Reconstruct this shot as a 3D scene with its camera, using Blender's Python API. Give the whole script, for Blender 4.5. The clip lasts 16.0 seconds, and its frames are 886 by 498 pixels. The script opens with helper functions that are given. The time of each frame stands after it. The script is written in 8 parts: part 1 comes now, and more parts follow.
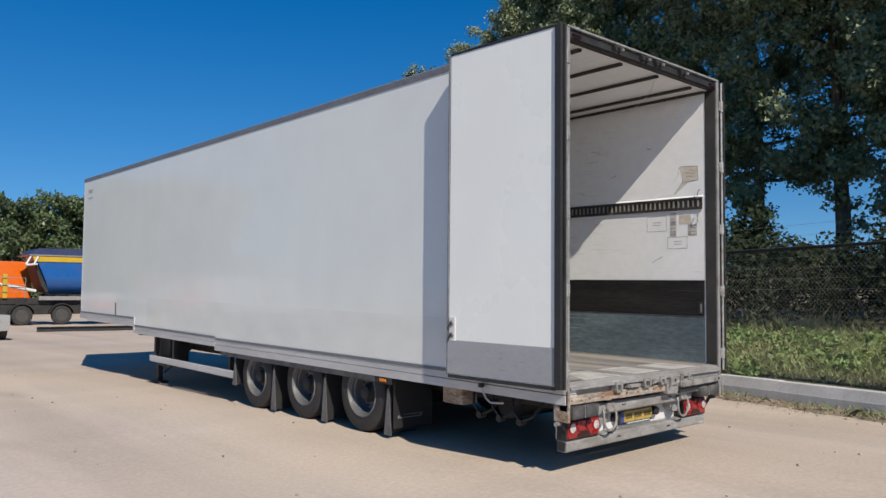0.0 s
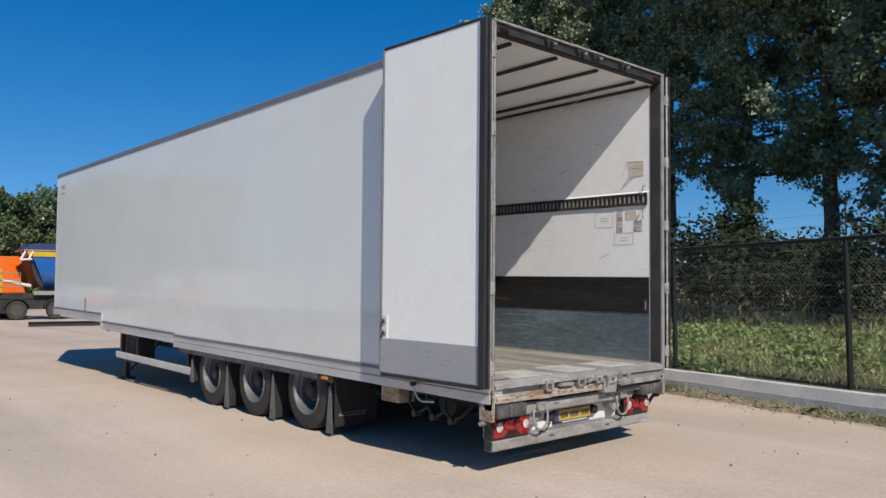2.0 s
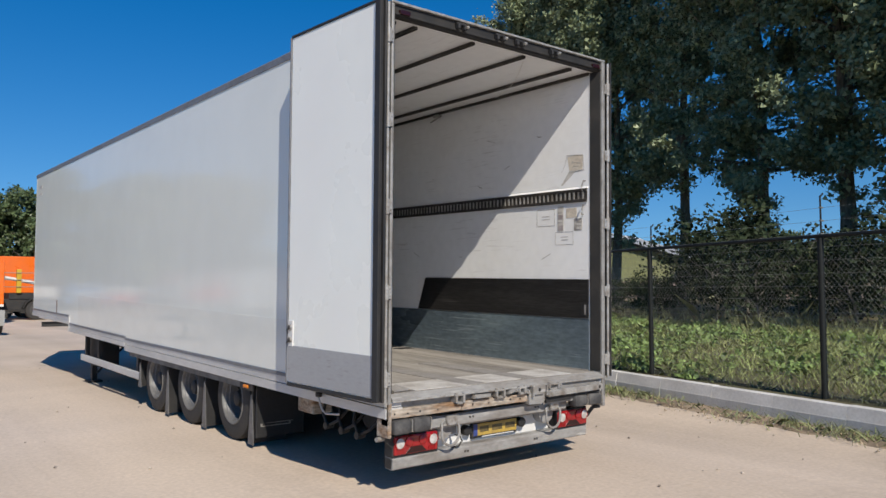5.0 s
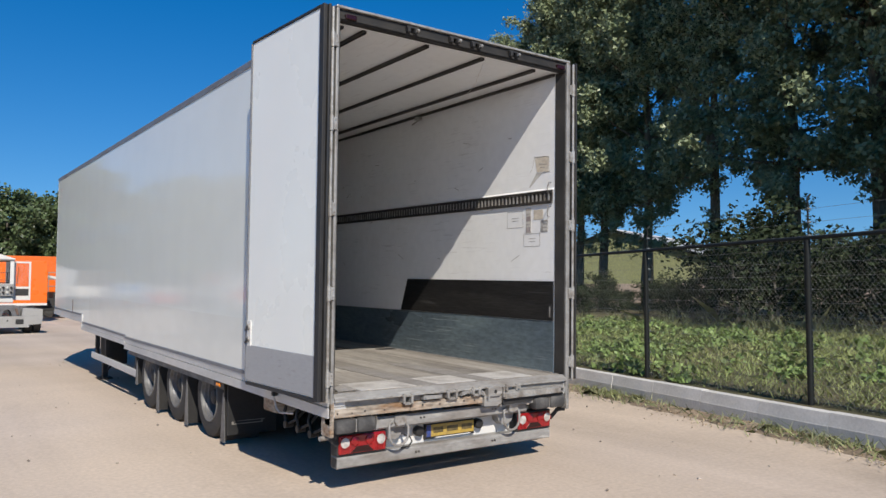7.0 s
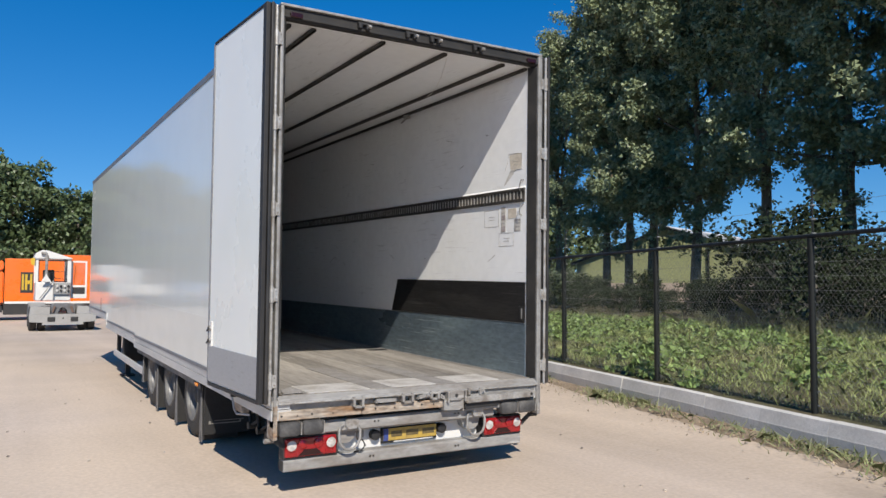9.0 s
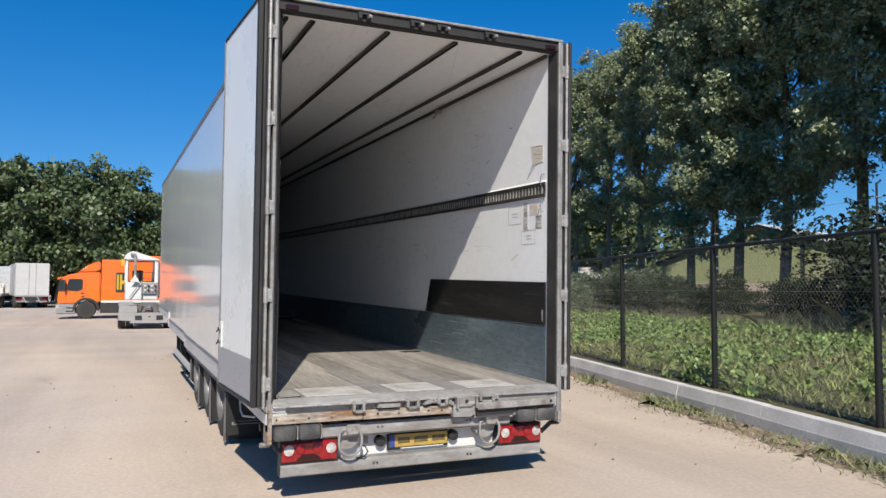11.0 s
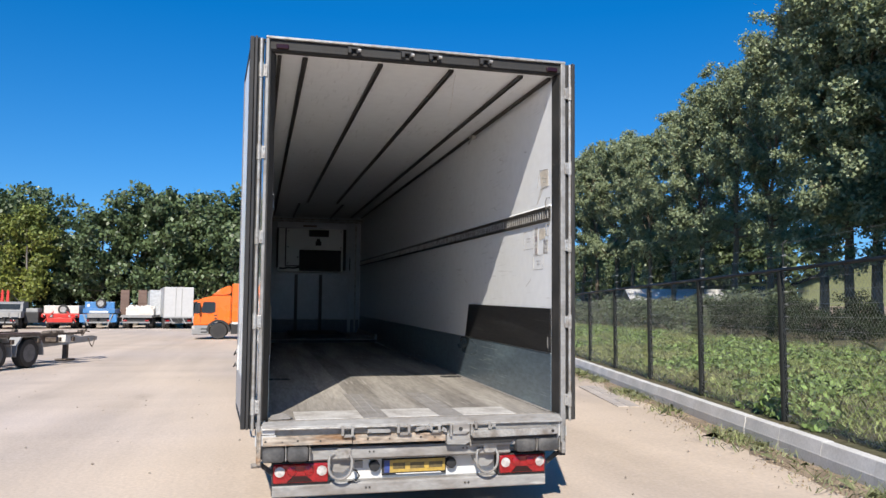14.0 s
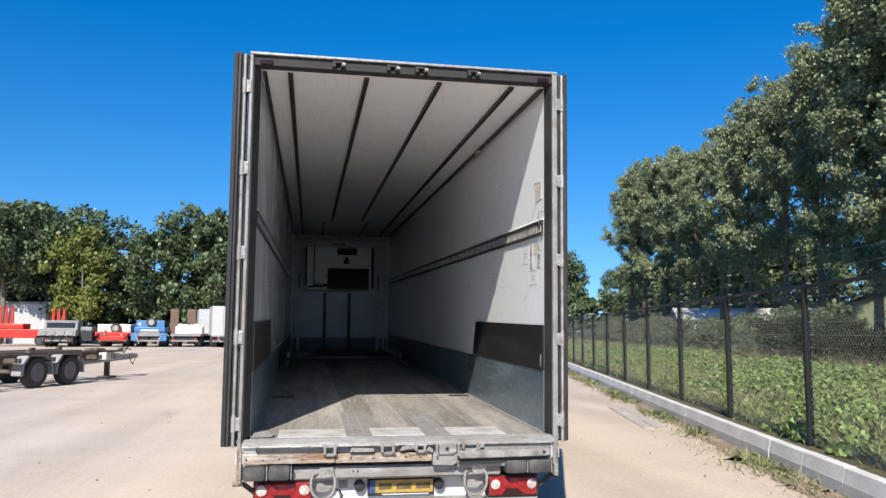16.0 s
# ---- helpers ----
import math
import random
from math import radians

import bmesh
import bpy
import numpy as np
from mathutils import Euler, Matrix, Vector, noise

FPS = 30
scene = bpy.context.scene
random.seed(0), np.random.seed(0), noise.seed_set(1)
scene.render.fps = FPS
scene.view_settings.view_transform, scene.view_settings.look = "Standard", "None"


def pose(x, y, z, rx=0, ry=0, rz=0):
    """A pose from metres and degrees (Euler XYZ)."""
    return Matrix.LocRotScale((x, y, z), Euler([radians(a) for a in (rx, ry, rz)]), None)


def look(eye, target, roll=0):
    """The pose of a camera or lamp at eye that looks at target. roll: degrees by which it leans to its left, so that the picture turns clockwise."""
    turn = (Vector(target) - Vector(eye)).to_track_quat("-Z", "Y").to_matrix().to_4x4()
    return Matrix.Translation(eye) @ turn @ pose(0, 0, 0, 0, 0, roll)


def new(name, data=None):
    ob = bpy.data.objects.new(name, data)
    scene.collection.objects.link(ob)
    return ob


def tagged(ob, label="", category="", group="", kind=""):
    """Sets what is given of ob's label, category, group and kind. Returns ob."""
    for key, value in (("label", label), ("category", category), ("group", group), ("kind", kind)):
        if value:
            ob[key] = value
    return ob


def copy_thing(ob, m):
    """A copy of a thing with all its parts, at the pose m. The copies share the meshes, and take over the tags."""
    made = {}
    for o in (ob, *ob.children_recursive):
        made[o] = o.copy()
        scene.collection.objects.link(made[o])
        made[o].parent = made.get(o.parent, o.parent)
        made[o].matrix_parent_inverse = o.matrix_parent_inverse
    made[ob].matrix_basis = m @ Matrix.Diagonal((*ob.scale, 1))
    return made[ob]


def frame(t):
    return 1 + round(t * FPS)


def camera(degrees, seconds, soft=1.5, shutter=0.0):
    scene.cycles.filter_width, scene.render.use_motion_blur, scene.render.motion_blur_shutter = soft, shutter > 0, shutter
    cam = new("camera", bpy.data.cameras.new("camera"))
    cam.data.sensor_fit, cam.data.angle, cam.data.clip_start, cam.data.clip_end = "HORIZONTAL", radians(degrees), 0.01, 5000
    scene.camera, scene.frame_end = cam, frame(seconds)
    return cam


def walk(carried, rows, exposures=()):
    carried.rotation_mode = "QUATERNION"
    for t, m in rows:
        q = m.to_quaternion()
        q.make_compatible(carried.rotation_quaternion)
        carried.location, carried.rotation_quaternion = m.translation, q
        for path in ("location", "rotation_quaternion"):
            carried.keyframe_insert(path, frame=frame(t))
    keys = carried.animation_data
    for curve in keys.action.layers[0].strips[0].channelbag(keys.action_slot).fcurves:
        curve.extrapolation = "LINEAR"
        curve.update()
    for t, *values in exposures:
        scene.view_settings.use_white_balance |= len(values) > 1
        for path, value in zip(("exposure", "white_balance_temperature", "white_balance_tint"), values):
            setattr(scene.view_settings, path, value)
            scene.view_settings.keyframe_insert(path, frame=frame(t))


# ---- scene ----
cam = camera(60.8, 16.0)
PATH = [
    (0, (-6.403, -4.058, 1.548), (-5.073, -2.57, 1.674), -0.2),
    (0.5, (-6.312, -4.174, 1.577), (-4.982, -2.686, 1.695), -0.3),
    (1, (-6.176, -4.316, 1.569), (-4.849, -2.824, 1.683), -0.3),
    (1.5, (-6.012, -4.399, 1.564), (-4.688, -2.904, 1.677), -0.2),
    (2, (-5.825, -4.458, 1.576), (-4.506, -2.959, 1.687), -0.2),
    (2.5, (-5.642, -4.529, 1.586), (-4.331, -3.022, 1.696), -0.2),
    (3, (-5.459, -4.635, 1.597), (-4.162, -3.116, 1.708), -0.1),
    (3.5, (-5.278, -4.707, 1.576), (-3.999, -3.173, 1.688), -0.1),
    (4, (-5.057, -4.71, 1.594), (-3.792, -3.164, 1.703), -0.2),
    (6.5, (-4.185, -5.127, 1.627), (-2.987, -3.53, 1.74), -0.1),
    (7, (-4.041, -5.304, 1.621), (-2.883, -3.677, 1.732), -0.0),
    (7.5, (-3.881, -5.506, 1.649), (-2.734, -3.871, 1.759), -0.0),
    (8, (-3.656, -5.603, 1.636), (-2.58, -3.921, 1.746), 0.0),
    (10.5, (-2.575, -5.704, 1.662), (-1.618, -3.951, 1.767), 0.2),
    (11, (-2.421, -5.718, 1.648), (-1.613, -3.892, 1.755), 0.2),
    (11.5, (-2.263, -5.783, 1.683), (-1.642, -3.885, 1.787), 0.7),
    (12, (-2.077, -5.874, 1.682), (-1.484, -3.967, 1.788), 0.6),
    (12.5, (-1.888, -5.916, 1.669), (-1.304, -4.006, 1.78), 0.5),
    (13, (-1.69, -5.948, 1.697), (-1.115, -4.035, 1.81), 0.3),
    (13.5, (-1.518, -6.032, 1.692), (-0.988, -4.107, 1.81), 0.4),
    (14, (-1.315, -6.125, 1.688), (-0.842, -4.188, 1.852), 0.3),
    (14.5, (-1.156, -6.147, 1.682), (-0.718, -4.206, 1.876), 0.3),
    (15, (-1.006, -6.117, 1.697), (-0.591, -4.171, 1.899), 0.3),
    (15.5, (-0.884, -6.101, 1.676), (-0.51, -4.148, 1.889), 0.4),
    (16, (-0.777, -6.104, 1.667), (-0.432, -4.145, 1.881), 0.4),
]
walk(cam, [(t, look(eye, target, roll)) for t, eye, target, roll in PATH],
     exposures=[(0, -0.08, 6900, 10), (4, -0.04, 6900, 10), (7, 0.05, 6850, 10), (10.5, 0.19, 6800, 10), (12.5, 0.27, 6750, 10), (14.0, 0.43, 6700, 10), (16, 0.52, 6700, 10)])

# ---- light ----
SUN_DIR = Vector((0.325, 1.0, -0.88)).normalized()
world = bpy.data.worlds.new("sky")
scene.world = world
world.use_nodes = True
wn = world.node_tree.nodes
sky = wn.new("ShaderNodeTexSky")
sky.sky_type = "NISHITA"
sky.sun_disc = False
sky.sun_elevation = math.asin(-SUN_DIR.z)
sky.sun_rotation = math.atan2(-SUN_DIR.x, -SUN_DIR.y)
sky.altitude = 1600.0
sky.air_density = 1.0
sky.dust_density = 0.0
sky.ozone_density = 3.0
wn["Background"].inputs["Strength"].default_value = 0.068
deep = wn.new("ShaderNodeHueSaturation")
deep.inputs["Hue"].default_value = 0.506
deep.inputs["Saturation"].default_value = 1.45
deep.inputs["Value"].default_value = 1.47
# a clear dry day: the paleness towards the horizon is weak
way = wn.new("ShaderNodeTexCoord")
lift = wn.new("ShaderNodeMapping")
lift.inputs["Scale"].default_value = (1.0, 1.0, 0.66)
lift.inputs["Location"].default_value = (0.0, 0.0, 0.07)
world.node_tree.links.new(way.outputs["Generated"], lift.inputs["Vector"])
world.node_tree.links.new(lift.outputs[0], sky.inputs["Vector"])
world.node_tree.links.new(sky.outputs[0], deep.inputs["Color"])
world.node_tree.links.new(deep.outputs[0], wn["Background"].inputs["Color"])
sun = new("sun", bpy.data.lights.new("sun", "SUN"))
sun.data.energy = 5.0
sun.data.angle = radians(0.53)
sun.data.color = (1.0, 0.95, 0.87)
sun.rotation_euler = SUN_DIR.to_track_quat("-Z", "Y").to_euler()


# ---- materials ----
def material(name, color, rough=0.6, metal=0.0, dirt=None, dirt_scale=1.5, dirt_amount=0.3, grain=12.0, grain_amount=0.15,
             bump=0.0, bump_scale=60.0, stretch=(1, 1, 1), coat=0.0, per_object=0.0, per_island=0.0, translucent=0.0, spec=0.5,
             rough_var=0.1, patch=0.0, scratch=None, lines=(1, 0.07, 1)):
    """A principled surface varied at two scales: broad stains of the colour dirt, and a fine grain, with a fine relief.
    scratch: the colour of thin worn lines, drawn out along the way that lines makes small."""
    m = bpy.data.materials.new(name)
    m.use_nodes = True
    nt = m.node_tree
    nodes, link = nt.nodes, nt.links.new
    b = nodes["Principled BSDF"]
    b.inputs["Metallic"].default_value = metal
    b.inputs["Specular IOR Level"].default_value = spec
    b.inputs["Coat Weight"].default_value = coat
    co = nodes.new("ShaderNodeTexCoord")
    mp = nodes.new("ShaderNodeMapping")
    mp.inputs["Scale"].default_value = stretch
    link(co.outputs["Object"], mp.inputs["Vector"])

    def noise_tex(scale, detail=5.0):
        n = nodes.new("ShaderNodeTexNoise")
        n.inputs["Scale"].default_value = scale
        n.inputs["Detail"].default_value = detail
        link(mp.outputs[0], n.inputs["Vector"])
        return n

    def mixer(fac, a, c, kind="MIX"):
        x = nodes.new("ShaderNodeMix")
        x.data_type, x.blend_type = "RGBA", kind
        for sock, v in ((x.inputs[0], fac), (x.inputs[6], a), (x.inputs[7], c)):
            if hasattr(v, "is_linked"):
                link(v, sock)
            else:
                sock.default_value = v if isinstance(v, float) else (*v, 1)
        return x.outputs[2]

    def ranged(src, lo, hi, out_lo, out_hi):
        r = nodes.new("ShaderNodeMapRange")
        r.inputs[1].default_value, r.inputs[2].default_value = lo, hi
        r.inputs[3].default_value, r.inputs[4].default_value = out_lo, out_hi
        link(src, r.inputs[0])
        return r.outputs[0]

    dirt = dirt or tuple(0.55 * c for c in color)
    broad, fine = noise_tex(dirt_scale), noise_tex(grain, 3.0)
    col = mixer(ranged(broad.outputs[0], 0.42, 0.72, 0.0, dirt_amount), color, dirt)
    g = ranged(fine.outputs[0], 0.3, 0.7, 1.0 - grain_amount, 1.0 + grain_amount)
    hsv = nodes.new("ShaderNodeHueSaturation")
    link(col, hsv.inputs["Color"])
    value = g
    if patch:
        spots = noise_tex(1.3, 8.0)
        spots.inputs["Distortion"].default_value = 1.2
        dark = nodes.new("ShaderNodeMath")
        dark.operation = "MULTIPLY"
        link(value, dark.inputs[0])
        link(ranged(spots.outputs[0], 0.56, 0.72, 1.0, 1.0 - patch), dark.inputs[1])
        value = dark.outputs[0]
    for on, node, sock in ((per_object, "ShaderNodeObjectInfo", "Random"), (per_island, "ShaderNodeNewGeometry", "Random Per Island")):
        if on:
            rnd = nodes.new(node)
            mul = nodes.new("ShaderNodeMath")
            mul.operation = "MULTIPLY"
            link(value, mul.inputs[0])
            link(ranged(rnd.outputs[sock], 0.0, 1.0, 1.0 - on, 1.0 + on), mul.inputs[1])
            value = mul.outputs[0]
    link(value, hsv.inputs["Value"])
    surface = hsv.outputs[0]
    if scratch:
        run = nodes.new("ShaderNodeMapping")
        run.inputs["Scale"].default_value = lines
        link(co.outputs["Object"], run.inputs["Vector"])
        worn = []
        for scale, lo, hi in ((34.0, 0.60, 0.68), (1.4, 0.40, 0.66)):
            n = nodes.new("ShaderNodeTexNoise")
            n.inputs["Scale"].default_value, n.inputs["Detail"].default_value = scale, 4.0
            link((run if scale > 5 else co).outputs[0 if scale > 5 else "Object"], n.inputs["Vector"])
            worn.append(ranged(n.outputs[0], lo, hi, 0.0, 1.0))
        both = nodes.new("ShaderNodeMath")
        both.operation = "MULTIPLY"
        link(worn[0], both.inputs[0])
        link(worn[1], both.inputs[1])
        surface = mixer(both.outputs[0], surface, scratch)
    link(surface, b.inputs["Base Color"])
    link(ranged(broad.outputs[0], 0.3, 0.7, max(0.02, rough - rough_var), min(1.0, rough + rough_var)), b.inputs["Roughness"])
    if bump:
        bn = nodes.new("ShaderNodeBump")
        bn.inputs["Strength"].default_value = bump
        bn.inputs["Distance"].default_value = 0.01
        link(noise_tex(bump_scale, 6.0).outputs[0], bn.inputs["Height"])
        link(bn.outputs[0], b.inputs["Normal"])
    if translucent:
        tr = nodes.new("ShaderNodeBsdfTranslucent")
        link(hsv.outputs[0], tr.inputs["Color"])
        ms = nodes.new("ShaderNodeMixShader")
        ms.inputs[0].default_value = translucent
        link(b.outputs[0], ms.inputs[1])
        link(tr.outputs[0], ms.inputs[2])
        link(ms.outputs[0], nodes["Material Output"].inputs["Surface"])
    return m


def sand_material():
    """Packed sand: yellow and rosy-grey zones, long faint wheel tracks, and a fine gritty relief."""
    m = bpy.data.materials.new("packed_sand")
    m.use_nodes = True
    nodes, link = m.node_tree.nodes, m.node_tree.links.new
    b = nodes["Principled BSDF"]
    b.inputs["Roughness"].default_value = 0.95
    b.inputs["Specular IOR Level"].default_value = 0.15
    co = nodes.new("ShaderNodeTexCoord")

    def tex(scale, stretch, turn=0.0, detail=4.0, warp=0.0):
        mp = nodes.new("ShaderNodeMapping")
        mp.inputs["Scale"].default_value = (*stretch, 1)
        mp.inputs["Rotation"].default_value = (0, 0, radians(turn))
        link(co.outputs["Object"], mp.inputs["Vector"])
        n = nodes.new("ShaderNodeTexNoise")
        n.inputs["Scale"].default_value, n.inputs["Detail"].default_value, n.inputs["Distortion"].default_value = scale, detail, warp
        link(mp.outputs[0], n.inputs["Vector"])
        return n.outputs[0]

    def ranged(src, lo, hi, a, c):
        r = nodes.new("ShaderNodeMapRange")
        for k, v in enumerate((lo, hi, a, c), 1):
            r.inputs[k].default_value = v
        link(src, r.inputs[0])
        return r.outputs[0]

    def times(a, c):
        x = nodes.new("ShaderNodeMath")
        x.operation = "MULTIPLY"
        link(a, x.inputs[0])
        link(c, x.inputs[1])
        return x.outputs[0]

    zone = nodes.new("ShaderNodeMix")
    zone.data_type = "RGBA"
    zone.inputs[6].default_value = (0.545, 0.448, 0.356, 1)
    zone.inputs[7].default_value = (0.520, 0.443, 0.388, 1)
    link(ranged(tex(0.09, (1.0, 0.6), 12, 3.0, 0.6), 0.40, 0.62, 0.0, 1.0), zone.inputs[0])
    tracks = ranged(tex(0.75, (1.0, 0.09), -16, 6.0, 0.35), 0.34, 0.70, 0.87, 1.09)
    arcs = ranged(tex(0.55, (0.16, 1.0), 38, 4.0, 0.4), 0.36, 0.68, 0.94, 1.05)
    damp = ranged(tex(0.5, (1.0, 0.5), 20, 7.0, 0.8), 0.60, 0.76, 1.0, 0.83)
    grit = ranged(tex(26.0, (1.0, 1.0), 0, 5.0), 0.30, 0.72, 0.90, 1.08)
    hsv = nodes.new("ShaderNodeHueSaturation")
    link(zone.outputs[2], hsv.inputs["Color"])
    link(times(times(tracks, arcs), times(damp, grit)), hsv.inputs["Value"])
    link(hsv.outputs[0], b.inputs["Base Color"])
    near = nodes.new("ShaderNodeBump")
    near.inputs["Strength"].default_value, near.inputs["Distance"].default_value = 0.45, 0.012
    link(tex(19.0, (1.0, 0.7), 0, 6.0), near.inputs["Height"])
    wide = nodes.new("ShaderNodeBump")
    wide.inputs["Strength"].default_value, wide.inputs["Distance"].default_value = 0.5, 0.05
    link(tex(1.7, (1.0, 0.25), -16, 4.0, 0.4), wide.inputs["Height"])
    link(wide.outputs[0], near.inputs["Normal"])
    link(near.outputs[0], b.inputs["Normal"])
    return m


SAND = sand_material()
WHITE_PANEL = material("white_polyester_panel", (0.725, 0.755, 0.722), 0.075, dirt=(0.69, 0.712, 0.675), dirt_scale=0.5, dirt_amount=0.5, grain=1.6, grain_amount=0.02, rough_var=0.03, spec=0.3)
WHITE_INNER = material("white_lining", (0.905, 0.912, 0.908), 0.11, dirt=(0.77, 0.765, 0.75), dirt_scale=1.6, dirt_amount=0.22, grain=9, grain_amount=0.025, rough_var=0.06, spec=0.6, scratch=(0.74, 0.735, 0.725), lines=(1, 0.10, 1.6))
# the lining's white is greyed for the shade deep inside; header and posts share it
BULKHEAD_DIM = material("shade_greyed_bulkhead_lining", (0.50, 0.52, 0.54), 0.3, dirt=(0.36, 0.38, 0.40), dirt_scale=1.5, dirt_amount=0.6, grain=9, grain_amount=0.05)
DOOR_WHITE = material("white_door_lining", (0.80, 0.82, 0.782), 0.3, dirt=(0.7, 0.7, 0.7), dirt_scale=1.5, dirt_amount=0.3, grain=3, grain_amount=0.02)
GREY_KICK = material("grey_kick_plate", (0.30, 0.31, 0.325), 0.4, dirt=(0.39, 0.39, 0.395), dirt_scale=1.2, dirt_amount=0.6, grain=60, grain_amount=0.05, stretch=(1, 0.3, 1), scratch=(0.22, 0.22, 0.22), lines=(1, 0.2, 0.9))
TRIM = material("grey_aluminium_trim", (0.56, 0.56, 0.555), 0.45, 0.25, dirt=(0.33, 0.32, 0.30), dirt_scale=3, dirt_amount=0.4, grain=40, grain_amount=0.06, stretch=(1, 0.2, 1))
TRIM_DARK = material("dark_grey_edge", (0.16, 0.165, 0.18), 0.5, dirt_scale=2, grain=20)
STEEL = material("worn_stainless_steel", (0.44, 0.43, 0.41), 0.42, 0.45, dirt=(0.20, 0.17, 0.14), dirt_scale=9, dirt_amount=0.9, grain=45, grain_amount=0.18, bump=0.15, scratch=(0.16, 0.14, 0.12), lines=(0.3, 1, 1))
TREAD = material("worn_tread_plate", (0.27, 0.255, 0.24), 0.75, 0.1, dirt=(0.18, 0.165, 0.15), dirt_scale=5, dirt_amount=0.7, grain=40)
DULL_STEEL = material("dull_galvanised_steel", (0.30, 0.295, 0.285), 0.6, 0.2, dirt=(0.155, 0.13, 0.108), dirt_scale=7, dirt_amount=0.9, grain=45, grain_amount=0.12, bump=0.15, stretch=(0.4, 1, 1), scratch=(0.46, 0.45, 0.43), lines=(0.12, 1, 1))
RUSTY = material("rust_stained_steel", (0.34, 0.295, 0.245), 0.8, 0.0, dirt=(0.21, 0.115, 0.055), dirt_scale=9, dirt_amount=1.0, grain=34, grain_amount=0.4, bump=0.4, stretch=(0.4, 1, 1.6))
BLACK_RUBBER = material("black_rubber", (0.017, 0.017, 0.018), 0.65, dirt=(0.05, 0.046, 0.042), dirt_scale=4, grain=40, bump=0.1)
DUSTY_RUBBER = material("dusty_buffer_rubber", (0.045, 0.045, 0.046), 0.75, dirt=(0.14, 0.135, 0.13), dirt_scale=9, dirt_amount=0.7, grain=50, bump=0.2)
TYRE = material("dusty_tyre_rubber", (0.026, 0.025, 0.025), 0.75, dirt=(0.062, 0.055, 0.048), dirt_scale=5, dirt_amount=0.6, grain=40, bump=0.2)
CHASSIS = material("dark_chassis_paint", (0.02, 0.02, 0.021), 0.6, dirt=(0.06, 0.053, 0.046), dirt_scale=3, grain=25)
FLOORING = material("worn_plywood_floor", (0.31, 0.287, 0.257), 0.75, dirt=(0.135, 0.12, 0.105), dirt_scale=3.0, dirt_amount=1.0, grain=40, grain_amount=0.2, stretch=(1, 0.12, 1), bump=0.25, per_object=0.22, scratch=(0.40, 0.38, 0.35), lines=(1, 0.05, 1))
FLOOR_PLATE = material("scuffed_steel_plate", (0.58, 0.56, 0.53), 0.6, 0.15, dirt=(0.34, 0.31, 0.28), dirt_scale=5, dirt_amount=0.8, grain=45, grain_amount=0.15, scratch=(0.30, 0.27, 0.24), lines=(0.3, 0.1, 1))
BLUE_GREY = material("blue_grey_kick_plate", (0.125, 0.165, 0.195), 0.36, 0.3, dirt=(0.25, 0.33, 0.35), dirt_scale=1.5, dirt_amount=0.75, grain=30, grain_amount=0.2, stretch=(1, 0.35, 1.0), bump=0.08, bump_scale=40, scratch=(0.42, 0.48, 0.49), lines=(1, 0.05, 2.4))
BLACK_PLATE = material("scuffed_black_board", (0.015, 0.0145, 0.0145), 0.42, dirt=(0.035, 0.033, 0.031), dirt_scale=2.5, dirt_amount=0.6, grain=70, grain_amount=0.5, stretch=(1, 0.12, 1), scratch=(0.075, 0.072, 0.07), lines=(1, 0.03, 2.0))
RAIL_DARK = material("dark_load_rail", (0.055, 0.05, 0.045), 0.5, 0.4, dirt=(0.11, 0.095, 0.08), dirt_scale=6, dirt_amount=0.5, grain=25)
HEADER_DARK = material("dark_rubber_header", (0.015, 0.0145, 0.014), 0.7, dirt=(0.045, 0.04, 0.036), dirt_scale=6, dirt_amount=0.5, grain=25)
POST_STEEL = material("dirty_post_steel", (0.30, 0.295, 0.285), 0.5, 0.25, dirt=(0.13, 0.12, 0.11), dirt_scale=5, dirt_amount=0.7, grain=30)
CONCRETE = material("kerb_concrete", (0.66, 0.645, 0.62), 0.9, dirt=(0.44, 0.43, 0.41), dirt_scale=1.2, dirt_amount=0.6, grain=30, grain_amount=0.08, bump=0.3, per_object=0.02, spec=0.2)
FENCE_GREEN = material("black_green_fence_paint", (0.011, 0.013, 0.0125), 0.55, dirt_scale=3, grain=20, spec=0.3)
MESH_WIRE = material("grey_green_mesh_wire", (0.20, 0.206, 0.198), 0.5, 0.2, dirt_scale=3, grain=20)
EARTH = material("verge_soil", (0.10, 0.095, 0.055), 0.95, dirt=(0.15, 0.115, 0.075), dirt_scale=0.8, dirt_amount=0.8, grain=9, grain_amount=0.3, bump=0.5, spec=0.1)
GRASS = material("grass_blades", (0.26, 0.312, 0.118), 0.6, dirt=(0.35, 0.335, 0.175), dirt_scale=0.7, dirt_amount=0.65, grain=3, per_island=0.5, translucent=0.15, spec=0.3)
WEED = material("broad_weed_leaves", (0.19, 0.272, 0.09), 0.5, dirt=(0.24, 0.295, 0.105), dirt_scale=1, per_island=0.45, translucent=0.15, spec=0.3)
LITTER = material("dry_leaf_litter", (0.36, 0.29, 0.20), 0.8, dirt=(0.22, 0.165, 0.11), dirt_scale=4, dirt_amount=0.9, per_island=0.5, spec=0.2)
DRY_GRASS = material("dry_grass", (0.29, 0.31, 0.175), 0.7, dirt=(0.2, 0.24, 0.08), dirt_scale=1, dirt_amount=0.8, per_island=0.45, translucent=0.3, spec=0.2)
POPLAR_LEAF = material("poplar_leaves", (0.225, 0.266, 0.145), 0.44, dirt=(0.155, 0.195, 0.10), dirt_scale=0.35, dirt_amount=1.0, grain=2, per_island=0.22, translucent=0.08, spec=0.4)
